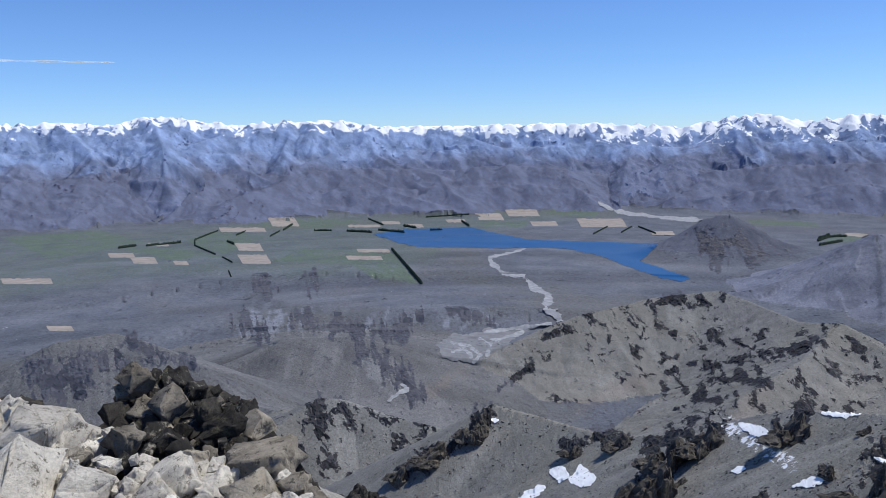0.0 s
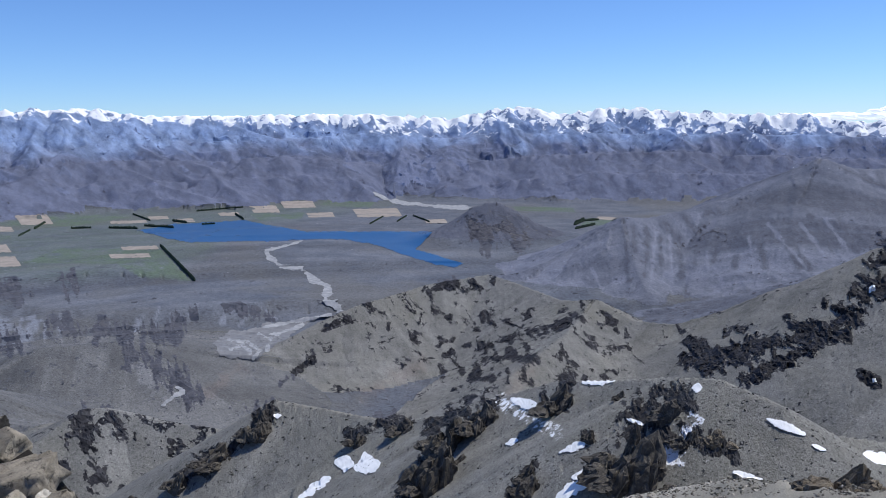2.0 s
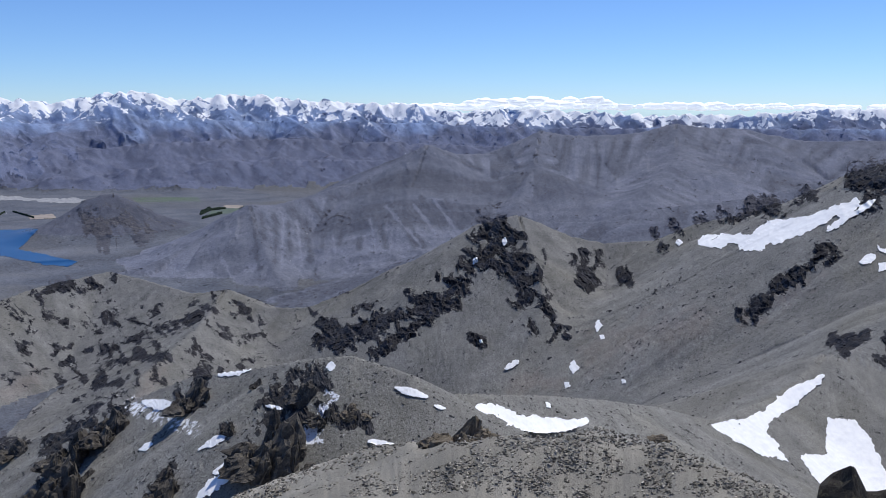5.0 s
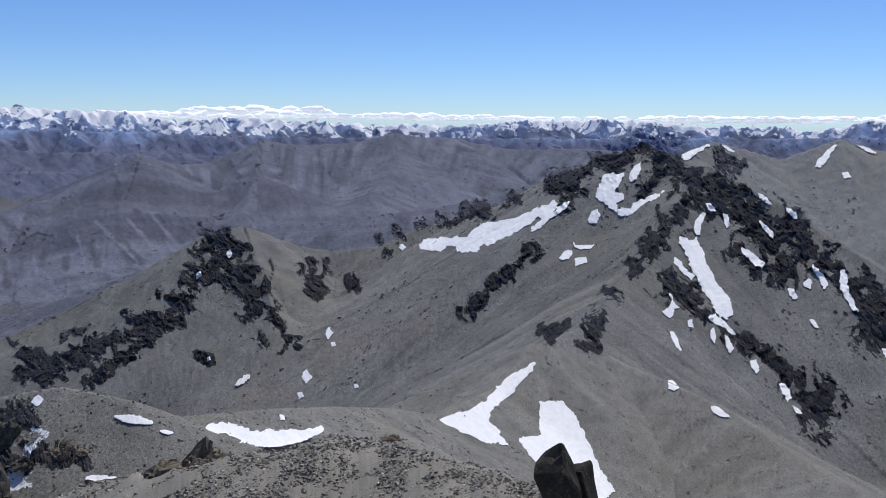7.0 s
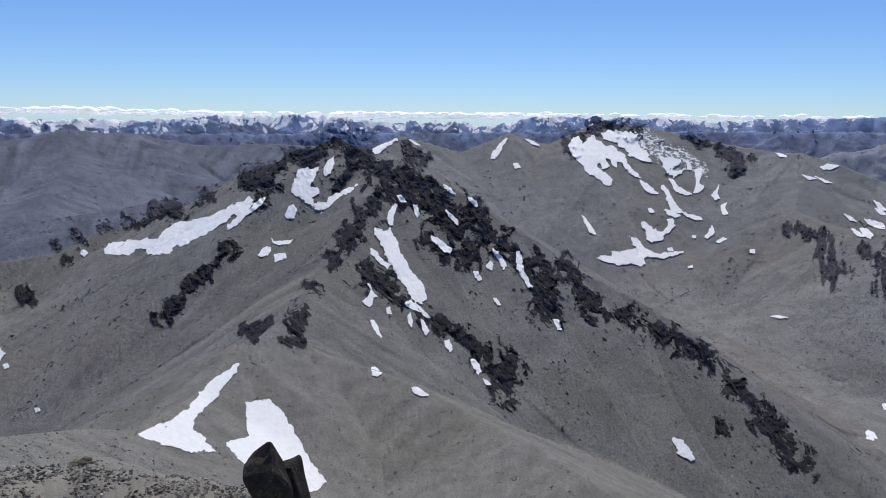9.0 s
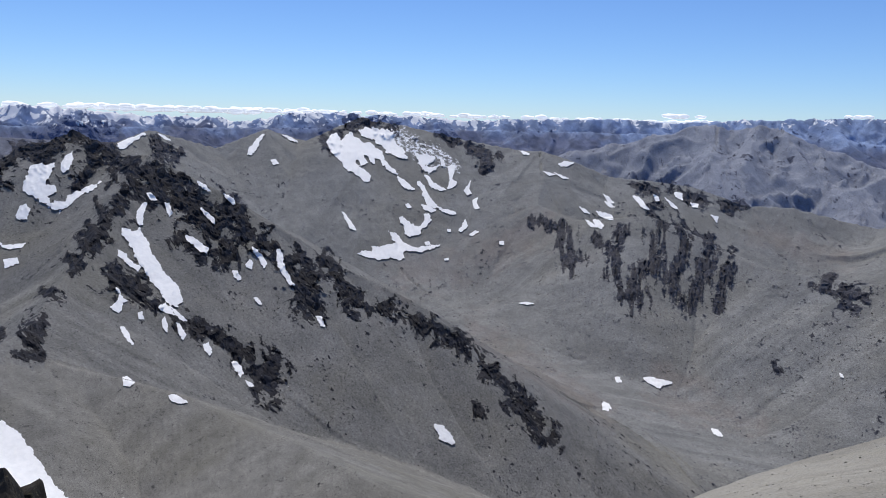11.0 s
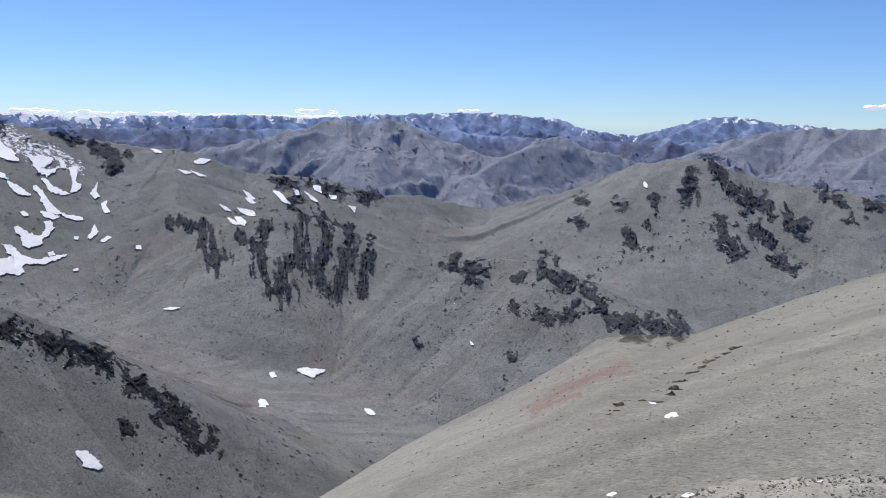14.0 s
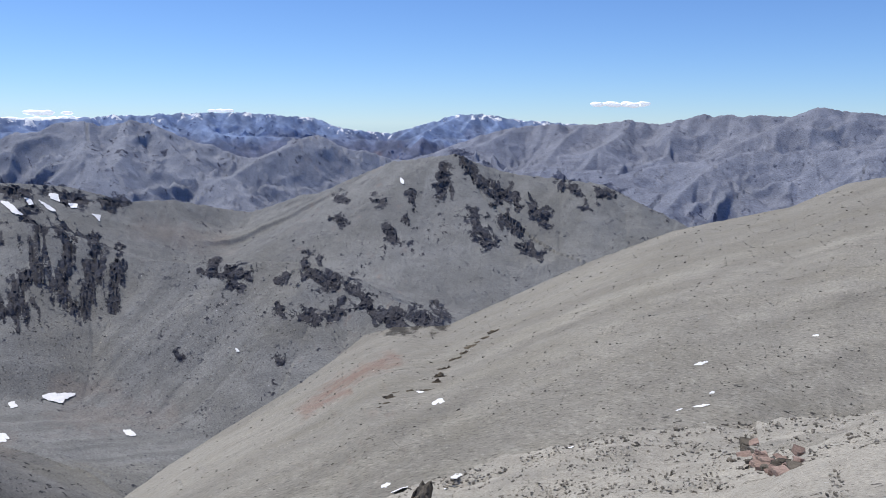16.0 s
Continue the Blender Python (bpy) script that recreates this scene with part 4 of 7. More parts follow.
def first_hit(az, el):
    """Distance at which the line of sight of that bearing and rise meets the land."""
    az, el = np.atleast_1d(az).astype(float), np.atleast_1d(el).astype(float)
    t = np.tan(np.radians(el))
    k = (az - BEAR[0]) / 0.1
    i = np.clip(np.floor(k), 0, FINE - 2).astype(int)
    f = k - i

    def column(c):
        out = np.empty(c.shape)
        for col in np.unique(c):
            pick = c == col
            v = t[pick]
            j = np.clip(np.searchsorted(SKYLINE[col], v), 1, NR - 1)
            lo, hi = RISE[col, j - 1], SKYLINE[col, j]
            w = np.clip((v - lo) / np.where(hi > lo, hi - lo, 1), 0, 1)
            out[pick] = GR[col, j - 1] + w * (GR[col, j] - GR[col, j - 1])
        return out

    r0, r1 = column(i), column(i + 1)
    return np.where(np.abs(r0 - r1) < 0.15 * r0, r0 + f * (r1 - r0), np.where(f < 0.5, r0, r1))


def build_mesh(name, keep, mat):
    """One piece of the land: the cells of the grid that belong to it."""
    used = np.zeros(NA * NR, bool)
    i, j = np.nonzero(keep & FULL)
    quad = np.stack([i * NR + j, ((i + 1) % NA) * NR + j, ((i + 1) % NA) * NR + j + 1, i * NR + j + 1], -1)[:, ::-1]
    wide = []
    for level, di in ((~OPEN & ~LEVEL, 4), (OPEN & LEVEL, 1)):
        i, j = np.nonzero(keep[:BA * 4:di, :BR * 4:4] & np.repeat(level, 4 // di, 0))
        i, j = di * i, 4 * j
        wide.append(np.stack([i * NR + j, ((i + di) % NA) * NR + j, ((i + di) % NA) * NR + j + 4, i * NR + j + 4], -1)[:, ::-1])
    quad = np.concatenate([quad] + wide)
    used[quad.ravel()] = True
    index = np.cumsum(used) - 1
    co = np.stack([GX.ravel()[used], GY.ravel()[used], HEIGHT.ravel()[used]], -1)
    quad = index[quad]
    me = bpy.data.meshes.new(name)
    me.vertices.add(len(co))
    me.vertices.foreach_set("co", co.astype(np.float32).ravel())
    me.loops.add(quad.size)
    me.loops.foreach_set("vertex_index", quad.ravel().astype(np.int32))
    me.polygons.add(len(quad))
    me.polygons.foreach_set("loop_start", np.arange(0, quad.size, 4, dtype=np.int32))
    for key, field in (("rock", ROCK), ("turf", TURF), ("pale", PALE), ("snow", SNOW), ("rust", RUST), ("streak", STREAK), ("green", GREEN)):
        at = me.attributes.new(key, "FLOAT", "POINT")
        at.data.foreach_set("value", field.ravel()[used].astype(np.float32))
    me.update(calc_edges=True)
    me.polygons.foreach_set("use_smooth", (ROCK.ravel()[used][quad].mean(1) < 0.45))
    me.materials.append(mat)
    return new(name, me)


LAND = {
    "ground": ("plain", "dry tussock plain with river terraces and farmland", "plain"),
    "snowy_mountain_range": ("range", "long mountain range tinted haze-blue, with snow-covered summits", "mountain range"),
    "blue_mountain_range": ("range", "bare mountains tinted haze-blue in front of the snowy range", "mountain range"),
    "foothill_range": ("foothill", "brown tussock foothills with a haze-blue tint below the snowy range", "hills"),
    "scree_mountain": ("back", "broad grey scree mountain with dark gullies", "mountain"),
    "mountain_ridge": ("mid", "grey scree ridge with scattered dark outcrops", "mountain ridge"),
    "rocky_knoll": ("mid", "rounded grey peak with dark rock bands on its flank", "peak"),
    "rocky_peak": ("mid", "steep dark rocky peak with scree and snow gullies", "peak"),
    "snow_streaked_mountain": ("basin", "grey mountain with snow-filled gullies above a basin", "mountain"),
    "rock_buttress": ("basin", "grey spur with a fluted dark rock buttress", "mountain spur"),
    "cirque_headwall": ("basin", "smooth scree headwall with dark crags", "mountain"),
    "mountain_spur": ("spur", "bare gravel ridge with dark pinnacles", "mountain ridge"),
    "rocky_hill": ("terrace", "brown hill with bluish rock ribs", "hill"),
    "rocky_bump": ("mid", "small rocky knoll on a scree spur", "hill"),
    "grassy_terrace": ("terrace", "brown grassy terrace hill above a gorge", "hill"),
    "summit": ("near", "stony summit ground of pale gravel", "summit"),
    "rugged_mountain": ("rugged", "rugged grey mountain range with a haze-blue tint", "mountain"),
    "rolling_mountain": ("hills", "folded brown mountains with a haze-blue tint", "mountain"),
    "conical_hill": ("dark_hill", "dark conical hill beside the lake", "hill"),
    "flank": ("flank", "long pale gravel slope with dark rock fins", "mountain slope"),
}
# land in sight keeps the full grid; hollows hidden behind ridges get cells four times as wide
BA, BR = (FINE - 8) // 4, (NR - 1) // 4
sight_cell = (RISE >= SKYLINE - 0.004) & (RISE > math.tan(radians(-27)))
OPEN = sight_cell[:BA * 4, :BR * 4].reshape(BA, 4, BR, 4).any(axis=(1, 3))
smooth_flank = (OWNER[:BA * 4, :BR * 4] == ID["flank"]).reshape(BA, 4, BR, 4).all(axis=(1, 3)) & (RING[:BR * 4:4] > 70)[None]
wide_open = OPEN.copy()
for s in (-1, 1):
    wide_open |= np.roll(OPEN, s, 0) | np.roll(OPEN, s, 1)
OPEN = wide_open & ~smooth_flank & (RING[:BR * 4:4] > 7.5)[None]
# flat land is seen at a grazing angle: narrow cells, four rings deep
LEVEL = OPEN & np.isin(OWNER[:BA * 4, :BR * 4], [0, ID["summit"], ID["flank"]]).reshape(BA, 4, BR, 4).all(axis=(1, 3)) & (ROCK[:BA * 4, :BR * 4].reshape(BA, 4, BR, 4).max(axis=(1, 3)) < 0.4)
LEVEL &= (RING[:BR * 4:4] > 600)[None] | (RING[:BR * 4:4] < 55)[None] | (OWNER[:BA * 4:4, :BR * 4:4] == ID["flank"])
FULL = np.ones((NA, NR - 1), bool)
FULL[:BA * 4, :BR * 4] = np.repeat(np.repeat(OPEN & ~LEVEL, 4, 0), 4, 1)
cell = OWNER[:, :-1].copy()
blocks4 = cell[:BA * 4:4, :BR * 4:4]
cell[:BA * 4, :BR * 4] = np.where(FULL[:BA * 4, :BR * 4], cell[:BA * 4, :BR * 4], np.repeat(np.repeat(blocks4, 4, 0), 4, 1))
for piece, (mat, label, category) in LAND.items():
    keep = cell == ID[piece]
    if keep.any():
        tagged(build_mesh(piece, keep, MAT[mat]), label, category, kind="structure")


# ---- sheets fitted to the camera's view over the land: snow, water, gravel, crops ----
def flat_material(name, a, b, size, rough=0.9, spec=0.2, relief=0.3):
    m, n, l, bsdf = material(name)
    tex = noise_tex(n, l, 1.0 / size, 8, 0.65)
    l.new(ramp(n, l, tex, [(0.35, a), (0.65, b)]), bsdf.inputs["Base Color"])
    bsdf.inputs["Roughness"].default_value = rough
    bsdf.inputs["Specular IOR Level"].default_value = spec
    bump(n, l, bsdf, tex, relief, size / 20)
    return m


SNOW_MAT = flat_material("old_snow", (0.86, 0.87, 0.88), (0.95, 0.955, 0.96), 3.0, 0.7, 0.3)
WATER = flat_material("lake_water", (0.014, 0.075, 0.20), (0.02, 0.09, 0.23), 60.0, 0.32, 0.25, 0.1)
GRAVEL = flat_material("river_gravel", (0.22, 0.23, 0.25), (0.38, 0.39, 0.41), 12.0)
PALE_CROP = flat_material("ripe_pasture", (0.25, 0.225, 0.20), (0.36, 0.315, 0.28), 25.0)
SILT = flat_material("grey_river_silt", (0.15, 0.155, 0.17), (0.23, 0.235, 0.25), 20.0)


def largest(keep):
    """The largest connected island of cells."""
    left, best = keep.copy(), keep & False
    while left.any():
        seed = np.argwhere(left)[0]
        grow = np.zeros(keep.shape, bool)
        grow[seed[0], seed[1]] = True
        while True:
            g = grow.copy()
            g[1:] |= grow[:-1]
            g[:-1] |= grow[1:]
            g[:, 1:] |= grow[:, :-1]
            g[:, :-1] |= grow[:, 1:]
            g &= keep
            if (g == grow).all():
                break
            grow = g
        if grow.sum() > best.sum():
            best = grow
        left &= ~grow
    return best


def sheet(name, inside, box, step, mat, lift=0.0004, floor_lift=0.0022, beyond=0.0):
    """A thin sheet cast along lines of sight onto the land, held a little nearer the eye. inside(az, el): positive
    within it, 1 well inside.
    """
    a0, e0, a1, e1 = box
    na, ne = max(3, int((a1 - a0) / step) + 2), max(3, int((e1 - e0) / step) + 2)
    az, el = np.meshgrid(np.linspace(a0, a1, na), np.linspace(e0, e1, ne), indexing="ij")
    m = inside(az, el)
    ins = m > 0
    keep = ins[:-1, :-1] | ins[1:, :-1] | ins[:-1, 1:] | ins[1:, 1:]
    keep = largest(keep)
    # pull the outer corners back onto the outline
    ga, ge = np.gradient(m, az[:, 0], el[0])
    pull = np.where(m < 0, m / (ga * ga + ge * ge + 1e-6), 0)
    az = az - np.clip(pull * ga, -step, step)
    el = el - np.clip(pull * ge, -step, step)
    m = np.maximum(m, 0)
    used = np.zeros((na, ne), bool)
    for di in (0, 1):
        for dj in (0, 1):
            used[di:na - 1 + di, dj:ne - 1 + dj] |= keep
    if keep.sum() < 2:
        return None
    index = np.cumsum(used.ravel()).reshape(na, ne) - 1
    r = first_hit(az[used], el[used])
    # drop cells that would span from a near slope to a far one
    full = np.zeros((na, ne))
    full[used] = r
    for _ in range(3):  # even out the steps of the grid below
        top, wgt = np.pad(full, 1), np.pad(used.astype(float), 1)
        num = 2 * full + top[:-2, 1:-1] + top[2:, 1:-1] + top[1:-1, :-2] + top[1:-1, 2:]
        den = 2 + wgt[:-2, 1:-1] + wgt[2:, 1:-1] + wgt[1:-1, :-2] + wgt[1:-1, 2:]
        full = np.where(used, np.minimum(num / den, full), 0)
    r = full[used]
    full[~used] = np.median(r)
    span = np.stack([full[:-1, :-1], full[1:, :-1], full[:-1, 1:], full[1:, 1:]])
    keep &= (span.max(0) < 1.12 * span.min(0)) & (span.min(0) > beyond)
    keep = largest(keep)
    if keep.sum() < 2:
        return None
    r = r * (1 - floor_lift - lift * np.clip(2.5 * m[used], 0, 1))
    a, e = np.radians(az[used]), np.radians(el[used])
    co = np.stack([r * np.sin(a), r * np.cos(a), EYE + r * np.tan(e)], -1)
    i, j = np.nonzero(keep)
    quads = np.stack([index[i, j], index[i + 1, j], index[i + 1, j + 1], index[i, j + 1]], -1)
    need, quads = np.unique(quads, return_inverse=True)
    co, quads = co[need], quads.reshape(-1, 4)
    me = bpy.data.meshes.new(name)
    me.from_pydata(co.tolist(), [], quads.tolist())
    me.polygons.foreach_set("use_smooth", np.ones(len(quads), bool))
    me.materials.append(mat)
    return new(name, me)


def capsule(az, el, width, pts, taper=0.0):
    best = np.full(az.shape, 1e9)
    n = max(1, len(pts) - 1)
    k = -1
    for (b0, e0), (b1, e1) in zip(pts, pts[1:] if len(pts) > 1 else pts):
        db, de = b1 - b0, e1 - e0
        s = np.clip(((az - b0) * db + (el - e0) * de) / (db * db + de * de + 1e-9), 0, 1)
        k += 1
        thin = 1 - taper * np.abs(2 * (k + s) / n - 1) ** 1.5
        best = np.minimum(best, np.hypot(az - b0 - s * db, el - e0 - s * de) / (width * thin))
    return 1 - best


def snow_patch(*strokes):
    strokes = [(w, p if len(p) > 1 else [(p[0][0] - 0.7 * w, p[0][1] + 0.4 * w), (p[0][0] + 0.7 * w, p[0][1] - 0.4 * w)]) for w, p in strokes]
    w = max(s[0] for s in strokes)
    ba = [p[0] for s in strokes for p in s[1]]
    ea = [p[1] for s in strokes for p in s[1]]

    def inside(az, el):
        v = np.max([capsule(az, el, width * 1.25, pts, 0.6) for width, pts in strokes], axis=0)
        k = 1 / max(w, 0.08)
        return v - 0.08 + 0.34 * fbm(az * 0.5 * k + 0.4 * el * k, el * 0.9 * k - 0.3 * az * k, 5, 400, 0.62)
    box = (min(ba) - 1.7 * w, min(ea) - 1.7 * w, max(ba) + 1.7 * w, max(ea) + 1.7 * w)
    ob = sheet("snow_patch", inside, box, max(0.014, min(0.045, w / 9)), SNOW_MAT)
    if ob:
        big = (box[2] - box[0]) > 3
        tagged(ob, "large patch of old white snow lying on grey scree" if big else "small patch of old snow between the rocks",
               "snow patch", "snow patches on the slopes")


def snow_field(pts):
    """A larger snow patch with a ragged outline."""
    size = min(max(p[0] for p in pts) - min(p[0] for p in pts), max(p[1] for p in pts) - min(p[1] for p in pts))
    fine = min(1.0, size / 1.5)
    ob = sheet("snow_patch", lambda az, el: 3 * polygon(az, el, pts) + 0.26 * fine * fbm(az * 2.6 / fine + 2 * el, el * 3.2 / fine - 1.5 * az, 5, 410, 0.66) + 0.09 * fine + 0.03, bounds(pts, 0.2 * fine + 0.05), 0.055 if size > 1.2 else 0.038, SNOW_MAT)
    if ob:
        tagged(ob, "large patch of old white snow lying on grey scree" if size > 1.2 else "narrow tongue of old snow between dark rocks", "snow patch", "snow patches on the slopes")


def bounds(pts, pad=0.1):
    ba, ea = [p[0] for p in pts], [p[1] for p in pts]
    return (min(ba) - pad, min(ea) - pad, max(ba) + pad, max(ea) + pad)


def field(mat, pts):
    ob = sheet("field", lambda az, el: polygon(az, el, pts) + 0.02 * fbm(az * 6, el * 14, 3, 420), bounds(pts), 0.05, mat, 0.0002, 0.0012)
    if ob:
        tagged(ob, "pale tan harvested paddock on the plain", "field", "farm paddocks")


TREE_MAT = flat_material("dark_conifers", (0.018, 0.032, 0.022), (0.04, 0.06, 0.038), 6.0)


def shelterbelt(height, pts):
    """A row of dark conifers: many small uneven cones along a line on the plain."""
    (b0, e0), (b1, e1) = pts
    far = first_hit([b0, b1], [e0, e1])
    tall = float(far[0]) * math.radians(height) * 0.9
    run = (spot(b0, e0, float(far[0])) - spot(b1, e1, float(far[1]))).length
    count = max(6, min(160, int(run / (0.3 * tall))))
    along = (np.arange(count) + np.array([random.uniform(-0.3, 0.3) for _ in range(count)])) / (count - 1)
    feet = first_hit(b0 + along * (b1 - b0), e0 + along * (e1 - e0))
    bm = bmesh.new()
    for i in range(count):
        p = spot(b0 + along[i] * (b1 - b0), e0 + along[i] * (e1 - e0), float(feet[i]) * 0.9985)
        h, w = tall * random.uniform(0.7, 1.2), tall * random.uniform(0.3, 0.42)
        ring = [bm.verts.new((p.x + w * random.uniform(0.7, 1.2) * math.cos(k * 1.2566), p.y + w * random.uniform(0.7, 1.2) * math.sin(k * 1.2566), p.z + 0.12 * h)) for k in range(5)]
        mid = [bm.verts.new((p.x + 0.7 * w * random.uniform(0.7, 1.3) * math.cos(k * 1.2566 + 0.5), p.y + 0.7 * w * random.uniform(0.7, 1.3) * math.sin(k * 1.2566 + 0.5), p.z + random.uniform(0.45, 0.65) * h)) for k in range(5)]
        low, top = bm.verts.new((p.x, p.y, p.z - 0.1 * h)), bm.verts.new((p.x, p.y, p.z + h))
        for k in range(5):
            n = (k + 1) % 5
            bm.faces.new((low, ring[n], ring[k]))
            bm.faces.new((ring[k], ring[n], mid[k]))
            bm.faces.new((ring[n], mid[n], mid[k]))
            bm.faces.new((mid[k], mid[n], top))
    me = bpy.data.meshes.new("shelterbelt")
    bm.to_mesh(me)
    bm.free()
    me.materials.append(TREE_MAT)
    tagged(new("shelterbelt", me), "dark green conifer shelterbelt along a paddock", "trees", "shelterbelts on the plain", "stuff")


field(PALE_CROP, [(-6.04, -7.47), (-3.82, -7.54), (-3.69, -7.78), (-5.91, -7.71)])
field(PALE_CROP, [(-6.80, -7.91), (-4.37, -8.00), (-4.22, -8.28), (-6.65, -8.19)])
field(PALE_CROP, [(-14.15, -7.50), (-12.22, -7.60), (-11.88, -8.23), (-13.82, -8.13)])
field(PALE_CROP, [(-14.29, -6.72), (-12.64, -6.81), (-12.37, -7.32), (-14.03, -7.23)])
field(PALE_CROP, [(-12.03, -5.07), (-10.20, -5.14), (-9.86, -5.77), (-11.70, -5.70)])
field(PALE_CROP, [(-15.27, -5.61), (-12.28, -5.75), (-12.12, -6.06), (-15.11, -5.92)])
field(PALE_CROP, [(-6.61, -5.77), (-4.38, -5.84), (-4.26, -6.04), (-6.50, -5.97)])
field(PALE_CROP, [(-4.25, -5.61), (-3.03, -5.64), (-2.92, -5.84), (-4.14, -5.81)])
field(PALE_CROP, [(-2.68, -5.85), (-1.41, -5.88), (-1.27, -6.12), (-2.55, -6.09)])
field(PALE_CROP, [(0.20, -5.57), (1.52, -5.59), (1.66, -5.83), (0.34, -5.80)])
field(PALE_CROP, [(2.30, -5.21), (4.06, -5.24), (4.34, -5.72), (2.58, -5.69)])
field(PALE_CROP, [(4.35, -4.97), (6.52, -5.00), (6.80, -5.47), (4.62, -5.45)])
field(PALE_CROP, [(6.10, -5.82), (7.86, -5.83), (8.04, -6.15), (6.28, -6.13)])
field(PALE_CROP, [(-18.33, -7.66), (-17.48, -7.71), (-17.34, -7.99), (-18.20, -7.93)])
field(PALE_CROP, [(-22.34, -6.86), (-20.79, -6.97), (-20.64, -7.28), (-22.19, -7.17)])
field(PALE_CROP, [(-20.99, -7.22), (-19.49, -7.32), (-19.27, -7.78), (-20.77, -7.67)])
field(PALE_CROP, [(-28.59, -7.94), (-25.79, -8.20), (-25.63, -8.57), (-28.44, -8.30)])
field(PALE_CROP, [(-26.25, -11.14), (-24.80, -11.30), (-24.65, -11.64), (-26.11, -11.47)])
field(PALE_CROP, [(9.28, -5.65), (12.36, -5.66), (12.71, -6.23), (9.62, -6.23)])
field(PALE_CROP, [(14.21, -6.49), (15.71, -6.48), (15.87, -6.75), (14.37, -6.76)])
field(PALE_CROP, [(-19.81, -6.37), (-18.60, -6.45), (-18.49, -6.68), (-19.70, -6.60)])
field(PALE_CROP, [(26.29, -6.37), (28.98, -6.55), (28.25, -6.67), (26.11, -6.55)])
shelterbelt(0.24, [(-3.57, -7.63), (-1.57, -10.04)])
shelterbelt(0.12, [(-16.85, -6.36), (-15.32, -5.84)])
shelterbelt(0.12, [(-16.85, -6.36), (-16.87, -6.77)])
shelterbelt(0.12, [(-16.83, -6.78), (-15.59, -7.41)])
shelterbelt(0.12, [(-15.12, -7.63), (-14.51, -8.01)])
shelterbelt(0.12, [(-14.15, -6.20), (-13.50, -5.96)])
shelterbelt(0.12, [(-11.91, -6.38), (-11.24, -6.06)])
shelterbelt(0.16, [(-14.77, -6.59), (-14.33, -6.80)])
shelterbelt(0.16, [(-10.98, -6.00), (-10.35, -5.64)])
shelterbelt(0.16, [(-8.87, -6.12), (-7.75, -6.16)])
shelterbelt(0.20, [(-6.62, -6.24), (-4.98, -6.37)])
shelterbelt(0.12, [(-5.15, -5.43), (-4.14, -5.89)])
shelterbelt(0.12, [(-1.14, -5.42), (1.86, -5.28)])
shelterbelt(0.16, [(1.34, -5.75), (1.85, -6.11)])
shelterbelt(0.16, [(-0.84, -6.33), (-0.05, -6.31)])
shelterbelt(0.20, [(-2.69, -6.01), (-1.86, -6.15)])
shelterbelt(0.20, [(-4.47, -6.23), (-2.70, -6.44)])
shelterbelt(0.12, [(-14.77, -8.57), (-14.64, -8.95)])
shelterbelt(0.20, [(-21.64, -6.62), (-20.59, -6.54)])
shelterbelt(0.20, [(-19.90, -6.59), (-17.76, -6.50)])
shelterbelt(0.12, [(10.43, -6.74), (11.38, -6.23)])
shelterbelt(0.12, [(12.33, -6.62), (13.01, -6.23)])
shelterbelt(0.12, [(13.46, -6.23), (14.58, -6.68)])
shelterbelt(0.31, [(24.68, -6.97), (25.32, -6.70)])
shelterbelt(0.20, [(24.87, -6.75), (26.28, -6.63)])
shelterbelt(0.20, [(24.76, -7.25), (26.05, -6.95)])
LAKE = [(-4.95, -6.45), (-3.68, -6.33), (-2.50, -6.17), (0.27, -6.19), (1.85, -6.15), (3.62, -6.57), (6.17, -7.11), (10.82, -7.24), (14.77, -7.36), (14.22, -7.98), (13.56, -8.52), (15.35, -9.10), (16.91, -9.59), (16.29, -9.84), (14.99, -9.64), (12.35, -8.77), (10.82, -8.16), (8.50, -7.70), (5.77, -7.61), (3.80, -7.67), (1.43, -7.55), (-1.74, -7.48), (-3.31, -7.05)]
RIVER = [(5.77, -7.69), (4.78, -7.99), (3.24, -8.25), (3.47, -8.84), (4.18, -9.32), (5.56, -9.64), (6.34, -10.23), (7.32, -11.01), (7.16, -11.90), (7.91, -12.44), (8.49, -12.94)]
GORGE = [(-4.05, -17.90), (-3.42, -17.43), (-2.73, -17.26), (-3.12, -16.87)]
BRAIDS = [[(-0.30, -13.86), (1.72, -13.58), (3.73, -13.33), (6.12, -13.07), (7.51, -12.83)], [(0.10, -14.06), (1.70, -14.36), (2.50, -14.99), (2.00, -15.52)], [(1.72, -13.66), (2.51, -14.22), (3.92, -13.92), (5.52, -13.45)], [(0.49, -14.73), (1.30, -14.59), (1.89, -15.06)], [(2.52, -13.91), (3.31, -14.30), (2.98, -14.99)]]
UPPER_RIVER = [(10.81, -4.61), (11.38, -4.93), (12.70, -5.31), (16.04, -5.69), (20.67, -5.79), (24.38, -5.83), (28.45, -5.89)]

ob = sheet("lake", lambda az, el: polygon(az, el, LAKE) + 0.03 * fbm(az * 3, el * 6, 3, 430), bounds(LAKE), 0.05, WATER, 0.0, 0.0016)
tagged(ob, "deep blue mountain lake on the plain", "lake", kind="structure")


def ribbon(name, pts, width, label, beyond=0.0, mat=None):
    mat = mat or GRAVEL
    ob = sheet(name, lambda az, el: capsule(az, el, width, pts) + 0.7 * fbm(az * 1.6, el * 3.4, 5, 440, 0.62), bounds(pts, 2 * width), 0.035, mat, 0.0002, 0.0016 if mat is GRAVEL else 0.0011, beyond)
    if ob:
        tagged(ob, label, "river", kind="structure")


ribbon("river_bed", RIVER[:4], 0.07, "pale narrow gravel stream bed")
